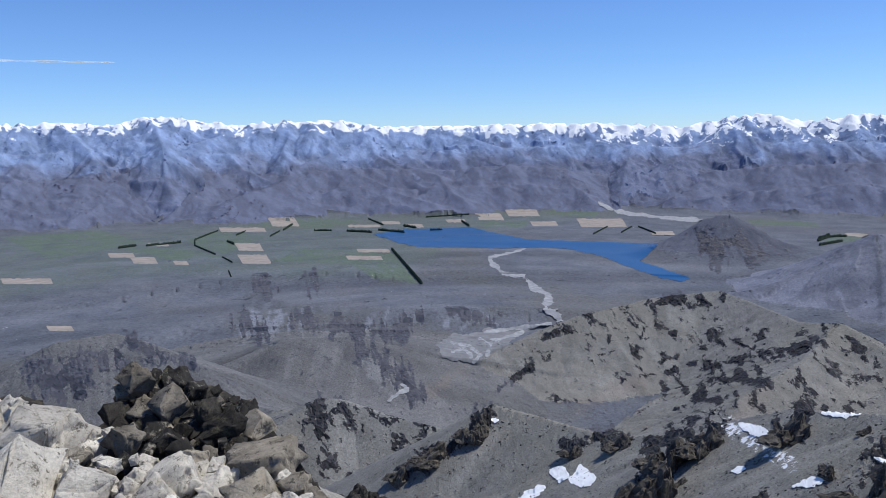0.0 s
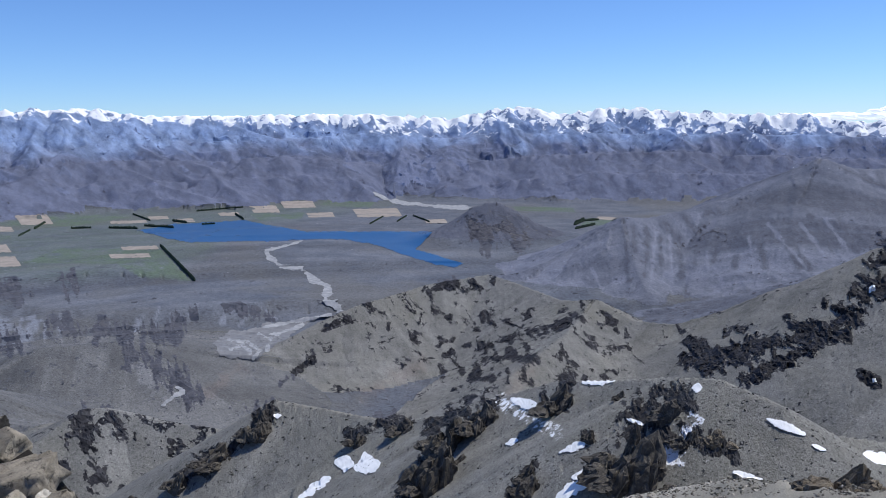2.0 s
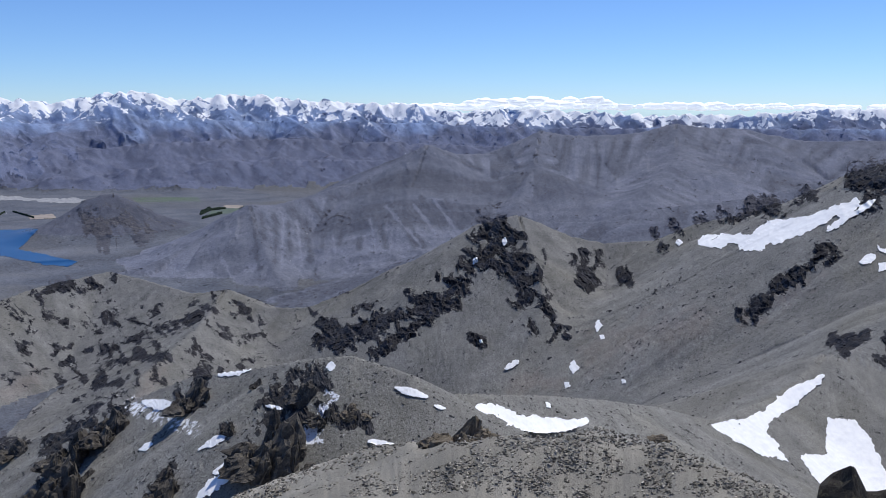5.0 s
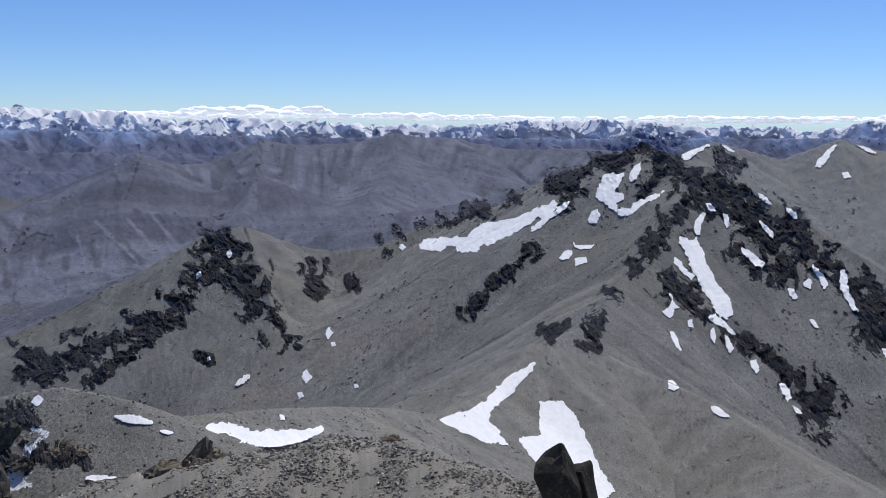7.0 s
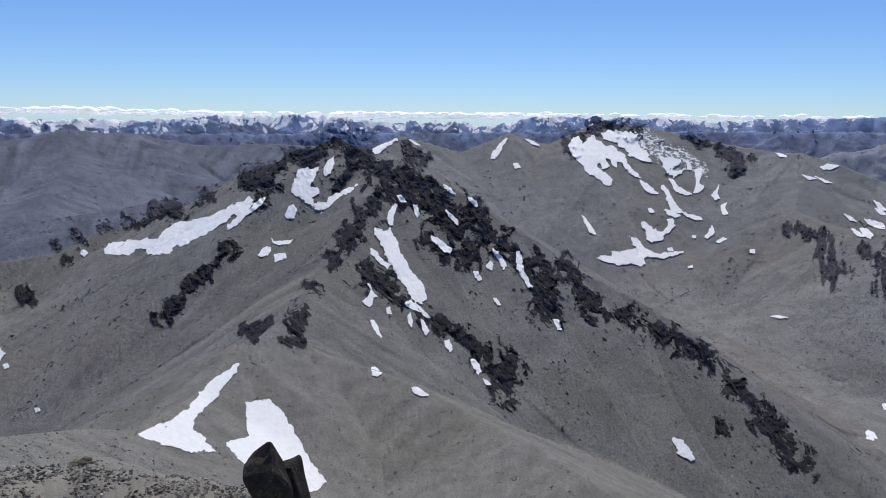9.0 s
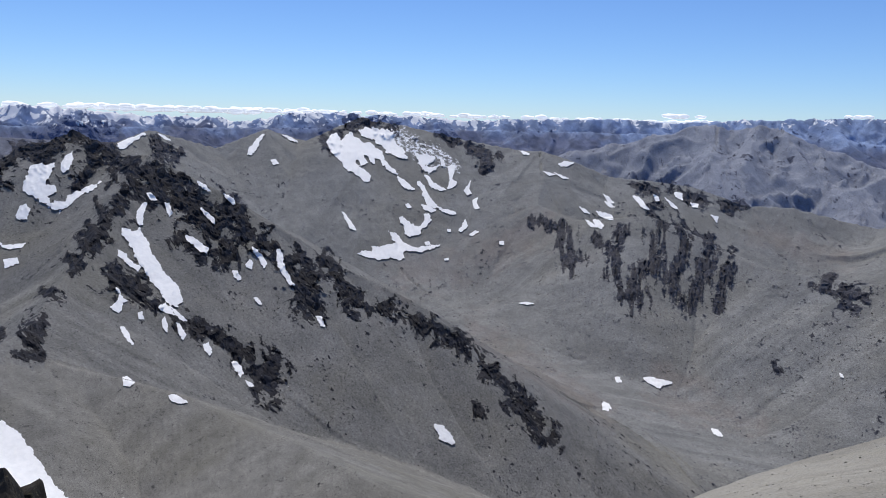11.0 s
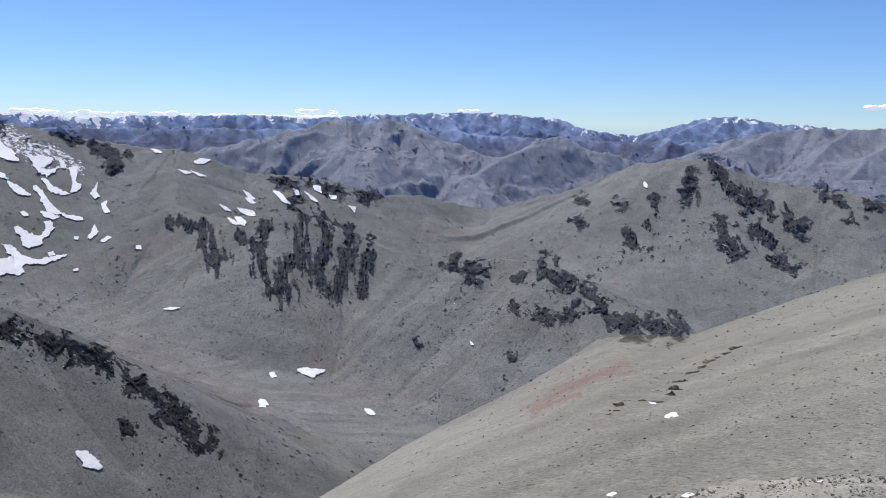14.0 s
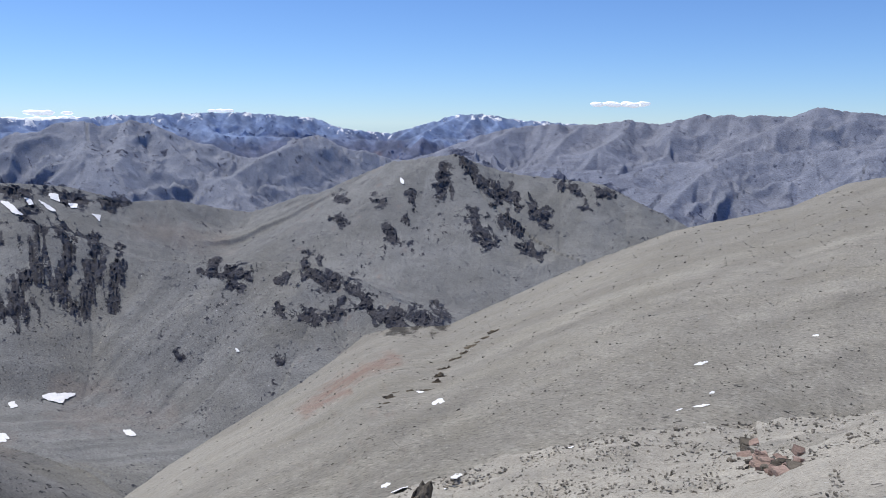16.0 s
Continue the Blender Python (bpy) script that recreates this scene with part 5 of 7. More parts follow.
ribbon("river_bed", RIVER[2:7], 0.15, "pale braided gravel bed of a river")
ribbon("river_bed", RIVER[6:], 0.27, "broad pale gravel bed of a river")
ribbon("river_bed", GORGE, 0.12, "pale stream bed in a gorge")
ribbon("river_bed", UPPER_RIVER, 0.11, "pale shingle river far across the plain", 2600.0)
FLATS = [(-0.51, -14.09), (0.51, -13.64), (2.52, -13.36), (5.33, -13.07), (6.32, -13.14), (4.72, -13.92), (3.71, -14.77), (2.29, -15.45), (0.47, -15.42), (-0.52, -14.82)]
ob = sheet("river_flats", lambda az, el: 2 * polygon(az, el, FLATS) + 0.3 * fbm(az * 1.3, el * 2.6, 4, 445, 0.6), bounds(FLATS, 0.3), 0.045, SILT, 0.0002, 0.0010)
tagged(ob, "grey silt flats of a braided river", "river", kind="structure")
for pts in BRAIDS:
    ribbon("river_bed", pts, 0.10, "pale thin channel of a braided river")

snow_patch((0.24, [(52.16, -14.48), (52.09, -15.06)]))
snow_patch((0.16, [(52.46, -15.52)]))
snow_patch((0.31, [(50.52, -17.30), (50.49, -17.96)]))
snow_patch((0.20, [(50.09, -18.84)]))
snow_patch((0.24, [(45.72, -17.94), (46.54, -17.36)]))
snow_patch((0.16, [(54.05, -18.40)]))
snow_patch((0.16, [(57.37, -8.90)]))
snow_patch((0.16, [(43.53, -10.33), (43.33, -10.72)]))
snow_patch((0.16, [(45.53, -8.97), (45.45, -9.36)]))
snow_patch((0.12, [(43.90, -16.08)]))
snow_patch((0.47, [(43.87, -20.53), (47.17, -21.54), (50.05, -21.75), (51.48, -21.18)]))
snow_patch((0.31, [(43.66, -20.52), (45.93, -20.80)]))
snow_patch((0.20, [(38.37, -19.33), (39.98, -19.84)]))
snow_patch((0.16, [(33.08, -17.65), (33.31, -17.71)]))
snow_patch((0.14, [(35.84, -22.82), (37.67, -23.11)]))
snow_patch((0.16, [(57.20, -8.94), (57.54, -8.92)]))
snow_patch((0.35, [(97.78, -21.24), (99.10, -22.31)]))
snow_patch((0.20, [(109.72, -19.09), (110.08, -19.43)]))
snow_patch((0.16, [(110.45, -17.25), (110.86, -17.47)]))
snow_patch((0.24, [(112.44, -17.10), (113.26, -17.30), (114.19, -17.22)]))
snow_patch((0.12, [(109.77, -18.96), (110.27, -19.32)]))
snow_patch((0.16, [(117.16, -19.83), (117.82, -20.16)]))
snow_patch((0.08, [(124.64, -15.19), (124.85, -15.40)]))
snow_patch((0.12, [(136.15, -3.78), (136.34, -4.12)]))
snow_patch((0.16, [(98.03, -21.34), (99.02, -22.41)]))
snow_patch((0.12, [(138.44, -19.26), (138.75, -19.13)]))
snow_patch((0.12, [(138.63, -19.15), (139.16, -18.95)]))
snow_patch((0.08, [(137.33, -18.43), (137.80, -18.47)]))
snow_patch((0.10, [(138.89, -19.13), (139.30, -19.09)]))
snow_patch((0.12, [(139.84, -24.01), (140.58, -23.82)]))
snow_patch((0.12, [(134.78, -24.60), (135.36, -24.43)]))
snow_patch((0.43, [(7.48, -22.74), (8.59, -22.92)]))
snow_patch((0.59, [(9.00, -23.15), (10.36, -22.95)]))
snow_patch((0.28, [(4.73, -24.88), (6.08, -24.15), (6.92, -23.75)]))
snow_patch((0.16, [(3.30, -19.39), (3.70, -19.41)]))
snow_patch((0.31, [(20.34, -18.95), (22.51, -19.48)]))
snow_patch((0.24, [(25.37, -17.65), (27.44, -17.44)]))
snow_patch((0.16, [(20.12, -21.70), (20.60, -21.53)]))
snow_patch((0.20, [(23.73, -22.33), (25.65, -21.58)]))
snow_patch((0.39, [(24.74, -23.93), (27.23, -23.29)]))
snow_patch((0.20, [(32.83, -17.62), (33.32, -17.64)]))
snow_patch((0.16, [(37.67, -19.18), (39.16, -19.76)]))
snow_patch((0.16, [(35.69, -22.66), (37.39, -22.99)]))
snow_patch((0.12, [(28.44, -19.97), (29.56, -20.23)]))
snow_patch((0.16, [(35.67, -22.72), (37.47, -22.97)]))
snow_patch((0.20, [(37.95, -19.18), (39.72, -19.73)]))
snow_patch((0.39, [(23.30, -25.52), (25.40, -24.16), (27.07, -23.06)]))
snow_patch((0.16, [(19.86, -21.88), (20.69, -21.62)]))
snow_patch((0.20, [(23.97, -22.22), (25.42, -21.87)]))
snow_patch((0.16, [(32.92, -17.49), (33.40, -17.55)]))
snow_patch((0.12, [(40.52, -20.44), (41.30, -20.63)]))
snow_patch((0.16, [(48.62, -20.12), (48.88, -20.36)]))
snow_field([(58.62, -8.99), (58.78, -8.52), (59.65, -8.31), (60.35, -8.19), (61.93, -8.26), (62.23, -7.75), (63.04, -7.25), (64.13, -7.06), (65.41, -6.83), (66.35, -6.35), (67.03, -5.99), (67.55, -5.92), (67.93, -5.62), (68.15, -5.81), (67.99, -6.23), (67.46, -6.60), (67.15, -6.86), (66.78, -6.74), (66.33, -7.11), (65.76, -7.40), (65.20, -7.84), (64.64, -8.13), (64.08, -8.33), (63.34, -8.80), (63.06, -8.60), (62.60, -9.10), (61.89, -9.15), (61.25, -9.19), (61.02, -8.81), (60.49, -8.79), (60.06, -9.13), (59.26, -9.09)])
snow_field([(66.19, -7.87), (66.69, -7.31), (67.26, -6.83), (68.03, -6.31), (68.68, -5.70), (68.91, -5.63), (68.59, -6.20), (67.83, -6.69), (67.06, -7.32), (66.38, -7.80)])
snow_field([(71.30, -3.73), (71.87, -3.61), (72.13, -3.81), (72.52, -3.65), (72.28, -4.19), (71.97, -4.69), (72.04, -4.96), (72.65, -5.04), (72.49, -5.47), (72.11, -5.66), (72.21, -6.12), (71.64, -5.89), (71.07, -5.57), (70.70, -5.19), (70.82, -4.69), (71.10, -4.30)])
snow_field([(72.90, -3.73), (73.22, -3.15), (73.60, -2.96), (73.68, -3.34), (73.40, -3.92), (73.05, -4.19)])
snow_field([(72.10, -6.12), (72.59, -6.51), (73.18, -6.28), (73.96, -5.66), (74.94, -5.08), (75.13, -4.81), (74.55, -5.08), (73.77, -5.47), (72.99, -5.97)])
snow_field([(70.28, -6.88), (70.56, -6.22), (70.87, -6.11), (71.06, -6.42), (70.85, -7.00), (70.39, -7.07)])
snow_field([(68.39, -9.53), (68.71, -9.08), (69.21, -8.94), (69.27, -9.28), (68.96, -9.55), (68.58, -9.65)])
snow_field([(69.46, -9.48), (70.23, -9.38), (70.26, -9.73), (69.87, -9.88), (69.53, -10.02)])
snow_field([(69.30, -8.36), (69.48, -8.63), (70.44, -8.58), (70.75, -8.54), (70.51, -8.81), (69.86, -8.84), (69.44, -8.75)])
snow_field([(76.49, -7.82), (77.08, -8.01), (77.47, -7.82), (77.75, -8.40), (78.07, -9.19), (78.47, -9.89), (78.87, -10.68), (79.27, -11.15), (79.79, -11.73), (80.08, -12.52), (79.80, -12.99), (79.28, -12.91), (78.75, -12.13), (78.35, -11.54), (78.07, -11.07), (77.67, -10.36), (77.27, -9.78), (77.08, -9.19), (76.76, -8.60), (76.41, -8.09)])
snow_field([(76.13, -9.22), (76.48, -9.30), (76.88, -9.85), (77.47, -10.36), (77.27, -10.52), (76.76, -10.13), (76.20, -9.54)])
snow_field([(77.40, -6.64), (77.79, -6.05), (77.99, -6.13), (77.75, -6.84), (77.67, -7.54), (77.47, -7.62), (77.32, -7.15)])
snow_field([(77.91, -5.47), (78.26, -5.50), (78.61, -5.97), (78.26, -5.97)])
snow_field([(81.12, -4.54), (81.48, -4.66), (81.80, -5.05), (82.04, -5.39), (81.72, -5.28), (81.33, -5.01)])
snow_field([(82.66, -5.04), (83.10, -5.15), (83.46, -5.61), (83.63, -6.24), (83.23, -6.08), (82.87, -5.62)])
snow_field([(79.09, -6.12), (79.36, -6.16), (79.57, -6.83), (79.37, -7.06), (79.17, -6.52)])
snow_field([(81.42, -6.54), (81.82, -6.81), (82.22, -7.20), (82.22, -7.51), (81.74, -7.12)])
snow_field([(80.41, -8.31), (80.84, -8.47), (81.37, -8.85), (81.77, -9.16), (81.73, -9.56), (81.25, -9.29), (80.85, -8.86), (80.45, -8.59)])
snow_field([(84.67, -9.12), (85.03, -9.31), (85.43, -9.69), (85.72, -10.27), (85.53, -10.55), (85.28, -10.13), (84.96, -9.70)])
snow_field([(86.41, -9.28), (86.70, -9.55), (86.83, -10.25), (87.13, -11.02), (87.55, -11.79), (87.31, -11.72), (86.86, -11.11), (86.48, -10.45), (86.35, -9.79)])
snow_field([(83.38, -10.71), (83.70, -10.75), (83.99, -11.29), (83.80, -11.41), (83.51, -11.10)])
snow_field([(84.25, -10.31), (84.57, -9.99), (84.77, -10.22), (84.66, -10.61), (84.34, -10.50)])
snow_field([(84.78, -12.57), (85.02, -12.52), (85.35, -13.02), (85.11, -12.99)])
snow_field([(89.04, -13.91), (89.44, -13.89), (89.70, -14.61), (89.46, -14.51)])
snow_field([(75.51, -12.85), (75.95, -12.51), (76.07, -12.00), (75.88, -11.53), (76.16, -11.85), (76.35, -12.32), (76.59, -12.47), (76.27, -12.63), (76.15, -13.09), (75.87, -13.17)])
snow_field([(78.55, -12.99), (78.99, -12.72), (79.28, -13.11), (79.56, -13.57), (79.16, -13.42), (78.68, -13.19)])
snow_field([(79.28, -12.99), (79.68, -13.22), (80.29, -13.96), (79.89, -13.81)])
snow_field([(77.19, -13.30), (77.47, -13.22), (77.59, -13.73), (77.27, -13.69)])
snow_field([(78.72, -13.89), (78.92, -13.61), (79.08, -14.20), (79.04, -14.67), (78.80, -14.36)])
snow_field([(79.69, -14.08), (79.89, -14.20), (80.26, -14.86), (80.10, -15.21), (79.81, -14.86)])
snow_field([(81.36, -15.59), (81.72, -15.47), (81.97, -16.12), (81.81, -16.32), (81.48, -15.94)])
snow_field([(76.15, -14.11), (76.43, -14.23), (76.70, -14.85), (76.90, -15.36), (76.58, -15.12), (76.26, -14.61)])
snow_field([(83.24, -16.84), (83.57, -16.75), (83.94, -17.25), (84.03, -17.59), (83.83, -17.83), (83.49, -17.30)])
snow_field([(84.20, -18.09), (84.57, -18.23), (84.78, -18.49), (84.41, -18.50)])
snow_field([(76.17, -17.39), (76.41, -17.32), (76.86, -17.75), (76.57, -17.97), (76.21, -17.89)])
snow_field([(79.02, -18.72), (79.43, -18.72), (79.92, -19.02), (80.33, -19.29), (79.72, -19.33), (79.22, -19.14)])
snow_field([(76.12, -2.48), (76.70, -2.09), (77.48, -1.70), (77.98, -1.43), (77.90, -1.70), (77.28, -2.17), (76.50, -2.67)])
snow_field([(78.76, -1.61), (79.11, -1.73), (79.54, -2.03), (79.23, -2.03)])
snow_field([(86.45, -1.11), (86.80, -1.26), (87.39, -1.64), (87.86, -1.98), (87.39, -1.94), (86.88, -1.57)])
snow_field([(84.43, -2.87), (84.80, -2.17), (85.26, -1.70), (85.53, -1.54), (85.27, -2.01), (85.08, -2.48), (84.70, -2.87)])
snow_field([(90.78, -6.63), (91.06, -6.85), (91.43, -7.38), (91.75, -7.91), (91.40, -7.81), (91.27, -7.31), (90.99, -6.97)])
snow_field([(85.96, -3.24), (86.30, -3.16), (86.51, -3.46), (86.16, -3.55)])
snow_field([(89.93, -1.59), (90.42, -1.40), (90.69, -1.79), (91.04, -1.53), (91.46, -1.30), (91.91, -1.84), (92.36, -2.01), (92.79, -2.08), (93.32, -2.44), (93.67, -2.91), (94.02, -3.47), (94.38, -3.65), (94.63, -4.02), (94.20, -3.84), (93.66, -3.40), (93.13, -2.74), (92.95, -3.30), (92.77, -3.26), (92.35, -2.45), (92.14, -2.68), (92.48, -3.30), (92.23, -3.49), (91.88, -3.13), (91.70, -3.31), (91.98, -3.68), (92.47, -3.86), (92.79, -4.15), (92.64, -4.53), (92.32, -4.53), (91.97, -4.16), (91.34, -3.87), (90.82, -3.32), (90.31, -2.96), (90.05, -2.49), (89.75, -1.99)])
snow_field([(91.92, -1.10), (92.46, -0.87), (93.16, -1.04), (93.80, -1.06), (94.23, -1.19), (94.16, -1.60), (94.51, -1.97), (95.02, -2.40), (95.23, -2.89), (94.94, -2.97), (94.40, -2.68), (93.86, -2.46), (93.50, -2.03), (92.97, -1.67), (92.27, -1.50)])
snow_field([(95.89, -2.61), (96.41, -2.60), (97.15, -2.74), (97.07, -3.15), (96.48, -3.24), (96.22, -3.43), (96.77, -3.54), (97.52, -3.34), (97.07, -3.69), (96.77, -3.92), (96.40, -3.54), (95.96, -3.06)])
snow_field([(96.47, -4.04), (96.77, -4.11), (97.06, -4.56), (97.59, -4.82), (98.00, -5.00), (97.58, -5.12), (96.99, -4.86)])
snow_field([(98.08, -3.40), (98.57, -3.32), (98.53, -3.77), (98.41, -4.23), (98.72, -4.46), (98.64, -4.73), (98.26, -4.93), (98.11, -4.85), (98.26, -4.35), (98.19, -3.78)])
snow_field([(97.52, -2.80), (97.78, -2.99), (97.97, -3.40), (97.67, -3.41)])
snow_field([(99.25, -4.99), (99.47, -4.72), (99.70, -4.33), (99.59, -4.91), (99.78, -5.21), (99.47, -5.33)])
snow_field([(99.89, -5.67), (100.20, -5.47), (100.16, -5.86), (100.35, -6.21), (100.09, -6.29), (99.93, -5.98)])
snow_field([(94.59, -4.17), (94.99, -4.32), (95.36, -4.69), (95.83, -5.07), (95.35, -5.03), (94.92, -4.73)])
snow_field([(96.02, -4.57), (96.47, -4.76), (96.69, -5.13), (96.94, -5.63), (97.32, -6.01), (97.88, -6.27), (98.45, -6.42), (98.67, -6.65), (98.18, -6.61), (97.50, -6.35), (96.94, -6.16), (96.61, -5.71), (96.39, -5.25)])
snow_field([(96.27, -6.05), (96.75, -6.12), (97.35, -6.46), (97.05, -6.58), (96.57, -6.43)])
snow_field([(94.67, -6.96), (95.07, -7.04), (95.44, -7.35), (95.92, -7.61), (96.30, -7.50), (96.63, -7.23), (96.60, -6.85), (96.86, -6.70), (96.97, -7.15), (96.67, -7.54), (96.29, -7.80), (96.29, -8.11), (95.62, -8.30), (95.25, -8.07), (95.25, -7.69), (94.96, -7.34)])
snow_field([(93.96, -7.91), (94.51, -8.02), (94.87, -8.33), (95.05, -8.75), (95.61, -8.98), (96.36, -9.10), (97.11, -8.99), (97.68, -8.84), (97.11, -9.18), (96.17, -9.33), (95.42, -9.25), (95.05, -9.51), (95.23, -9.81), (94.85, -9.96), (94.49, -9.77), (93.75, -9.90), (92.83, -9.81), (91.86, -9.53), (92.48, -9.43), (93.20, -9.44), (92.95, -9.10), (93.57, -9.07), (94.31, -8.93), (94.79, -8.86), (94.43, -8.52)])
snow_field([(98.98, -7.80), (99.21, -7.49), (99.40, -7.03), (99.59, -7.41), (99.48, -7.64), (99.17, -7.92)])
snow_field([(99.71, -8.07), (100.17, -7.75), (100.40, -7.83), (99.98, -8.14)])
snow_field([(90.78, -6.61), (91.09, -6.87), (91.44, -7.43), (91.78, -7.88), (91.47, -7.73), (91.22, -7.43)])
snow_field([(101.87, -8.44), (102.19, -8.44), (102.19, -8.67), (101.88, -8.67)])
snow_field([(98.02, -9.80), (98.33, -9.73), (98.33, -9.88), (98.06, -9.92)])
snow_field([(104.66, -3.49), (105.16, -3.59), (105.52, -3.70), (105.09, -3.79)])
snow_field([(105.43, -3.55), (105.94, -3.73), (106.46, -3.95), (105.95, -3.92)])
snow_field([(108.43, -6.08), (108.95, -6.15), (109.46, -6.25), (109.63, -6.64), (109.16, -6.57), (108.68, -6.39)])
snow_field([(107.70, -6.65), (108.10, -6.84), (108.62, -7.18), (108.10, -7.15)])
snow_field([(108.21, -6.68), (108.68, -6.67), (109.01, -7.05), (108.86, -7.29), (108.46, -7.10)])
snow_field([(107.20, -5.80), (107.64, -5.95), (108.00, -6.25), (107.65, -6.22)])
snow_field([(108.83, -4.90), (109.19, -5.05), (109.56, -5.47), (109.24, -5.47)])
snow_field([(108.92, -5.37), (109.36, -5.51), (109.64, -5.74), (109.29, -5.75)])
snow_field([(110.80, -4.92), (111.24, -4.98), (111.56, -5.36), (111.93, -5.78), (111.58, -5.72), (111.17, -5.34)])
snow_field([(112.13, -4.76), (112.45, -4.86), (112.62, -5.17), (112.35, -5.18)])
snow_field([(112.93, -4.93), (113.37, -5.22), (113.82, -5.64), (113.46, -5.57)])
snow_field([(113.46, -4.52), (114.01, -4.58), (114.07, -5.04), (113.67, -4.86)])
snow_field([(114.58, -5.18), (115.10, -5.24), (115.07, -5.47), (114.71, -5.45)])
snow_field([(115.95, -5.91), (116.42, -6.00), (116.36, -6.36)])
snow_field([(102.59, -1.85), (103.01, -2.03), (103.71, -2.39), (103.29, -2.37)])
snow_field([(105.66, -2.96), (106.12, -2.75), (106.75, -2.85), (106.32, -3.10), (105.86, -3.11)])
snow_field([(103.41, -12.67), (103.88, -12.55), (104.52, -12.63), (104.05, -12.75)])
snow_field([(95.19, -6.09), (95.42, -6.02), (95.67, -6.28), (95.41, -6.36)])
snow_field([(96.62, -8.68), (96.93, -8.61), (97.04, -8.84), (96.70, -8.87)])
snow_field([(98.18, -7.73), (98.45, -7.73), (98.41, -7.92), (98.18, -7.88)])
snow_field([(60.00, -20.69), (62.12, -20.10), (63.45, -19.39), (64.44, -18.30), (65.41, -17.45), (66.77, -16.80), (66.68, -17.20), (65.77, -18.11), (65.48, -18.76), (64.19, -19.68), (63.68, -20.14), (63.66, -20.68), (65.12, -22.34), (63.15, -22.11), (61.68, -21.48)])
snow_field([(67.35, -19.33), (68.83, -19.28), (69.79, -20.15), (70.95, -22.07), (71.80, -23.58), (72.72, -24.82), (72.10, -25.33), (71.08, -25.42), (68.89, -24.48), (67.33, -23.43), (65.75, -21.96), (66.30, -21.79), (67.47, -21.59), (67.31, -20.37)])

snow_patch((0.09, [(156.62, -15.78), (157.45, -15.48)]))
snow_patch((0.12, [(163.77, -13.42), (164.18, -13.08)]))
snow_patch((0.08, [(157.72, -17.48), (158.04, -17.37)]))
snow_patch((0.06, [(156.73, -18.46), (157.76, -18.21)]))
snow_patch((0.05, [(155.55, -18.84), (155.99, -18.65)]))
snow_patch((0.05, [(148.28, -21.78), (148.64, -21.65)]))
snow_patch((0.08, [(139.88, -24.05), (140.54, -23.82)]))
snow_patch((0.05, [(135.49, -24.98), (136.69, -24.63)]))
snow_patch((0.05, [(135.03, -24.57), (135.36, -24.40)]))
snow_patch((0.05, [(139.10, -24.85), (139.52, -24.70)]))

# ---- rocks ----
def stone_material(name, light, dark, lichen, size, strewn=False):
    m, n, l, bsdf = material(name)
    info = n.new("ShaderNodeObjectInfo")
    big, fine = noise_tex(n, l, 1.0 / size, 8, 0.65), noise_tex(n, l, 6.0 / size, 8, 0.7)
    base = ramp(n, l, big, [(0.3, dark), (0.6, light)])
    base = mix(n, l, 0.7, base, ramp(n, l, fine, [(0.3, (0.6, 0.6, 0.6)), (0.55, (1.1, 1.1, 1.1))]), "MULTIPLY")
    each = attribute(n, "tone") if strewn else info.outputs["Random"]
    tone = ramp(n, l, each, [(0.0, (0.45, 0.44, 0.42)), (0.5, (0.95, 0.94, 0.92)), (1.0, (1.5, 1.48, 1.45))] if strewn else [(0.0, (0.78, 0.76, 0.74)), (1.0, (1.2, 1.19, 1.16))])
    base = mix(n, l, 1.0, base, tone, "MULTIPLY")
    spots = ramp(n, l, noise_tex(n, l, 2.2 / size, 10, 0.75), [(0.54, (0, 0, 0)), (0.62, (1, 1, 1))])
    l.new(mix(n, l, spots, base, lichen), bsdf.inputs["Base Color"])
    bsdf.inputs["Roughness"].default_value = 0.9
    bsdf.inputs["Specular IOR Level"].default_value = 0.2
    bump(n, l, bsdf, fine, 1.0, size / 9)
    return m


PALE_STONE = stone_material("pale_weathered_stone", (0.64, 0.61, 0.545), (0.46, 0.43, 0.38), (0.15, 0.135, 0.11), 0.32)
BROWN_STONE = stone_material("lichened_brown_stone", (0.20, 0.18, 0.15), (0.085, 0.076, 0.065), (0.03, 0.028, 0.026), 0.3)
BLACK_STONE = stone_material("black_stone", (0.06, 0.054, 0.047), (0.018, 0.016, 0.015), (0.10, 0.09, 0.06), 0.6)
CRAG_STONE = stone_material("dark_crag", (0.105, 0.097, 0.088), (0.03, 0.028, 0.027), (0.17, 0.15, 0.12), 3.0)
RUST_STONE = stone_material("rusty_stone", (0.43, 0.32, 0.275), (0.32, 0.235, 0.20), (0.22, 0.18, 0.15), 0.4)
LICHENED = stone_material("black_lichened_stone", (0.045, 0.042, 0.038), (0.016, 0.015, 0.014), (0.30, 0.27, 0.215), 0.45)
BUFF_STONE = stone_material("buff_crag", (0.20, 0.17, 0.13), (0.09, 0.078, 0.062), (0.035, 0.032, 0.03), 1.5)


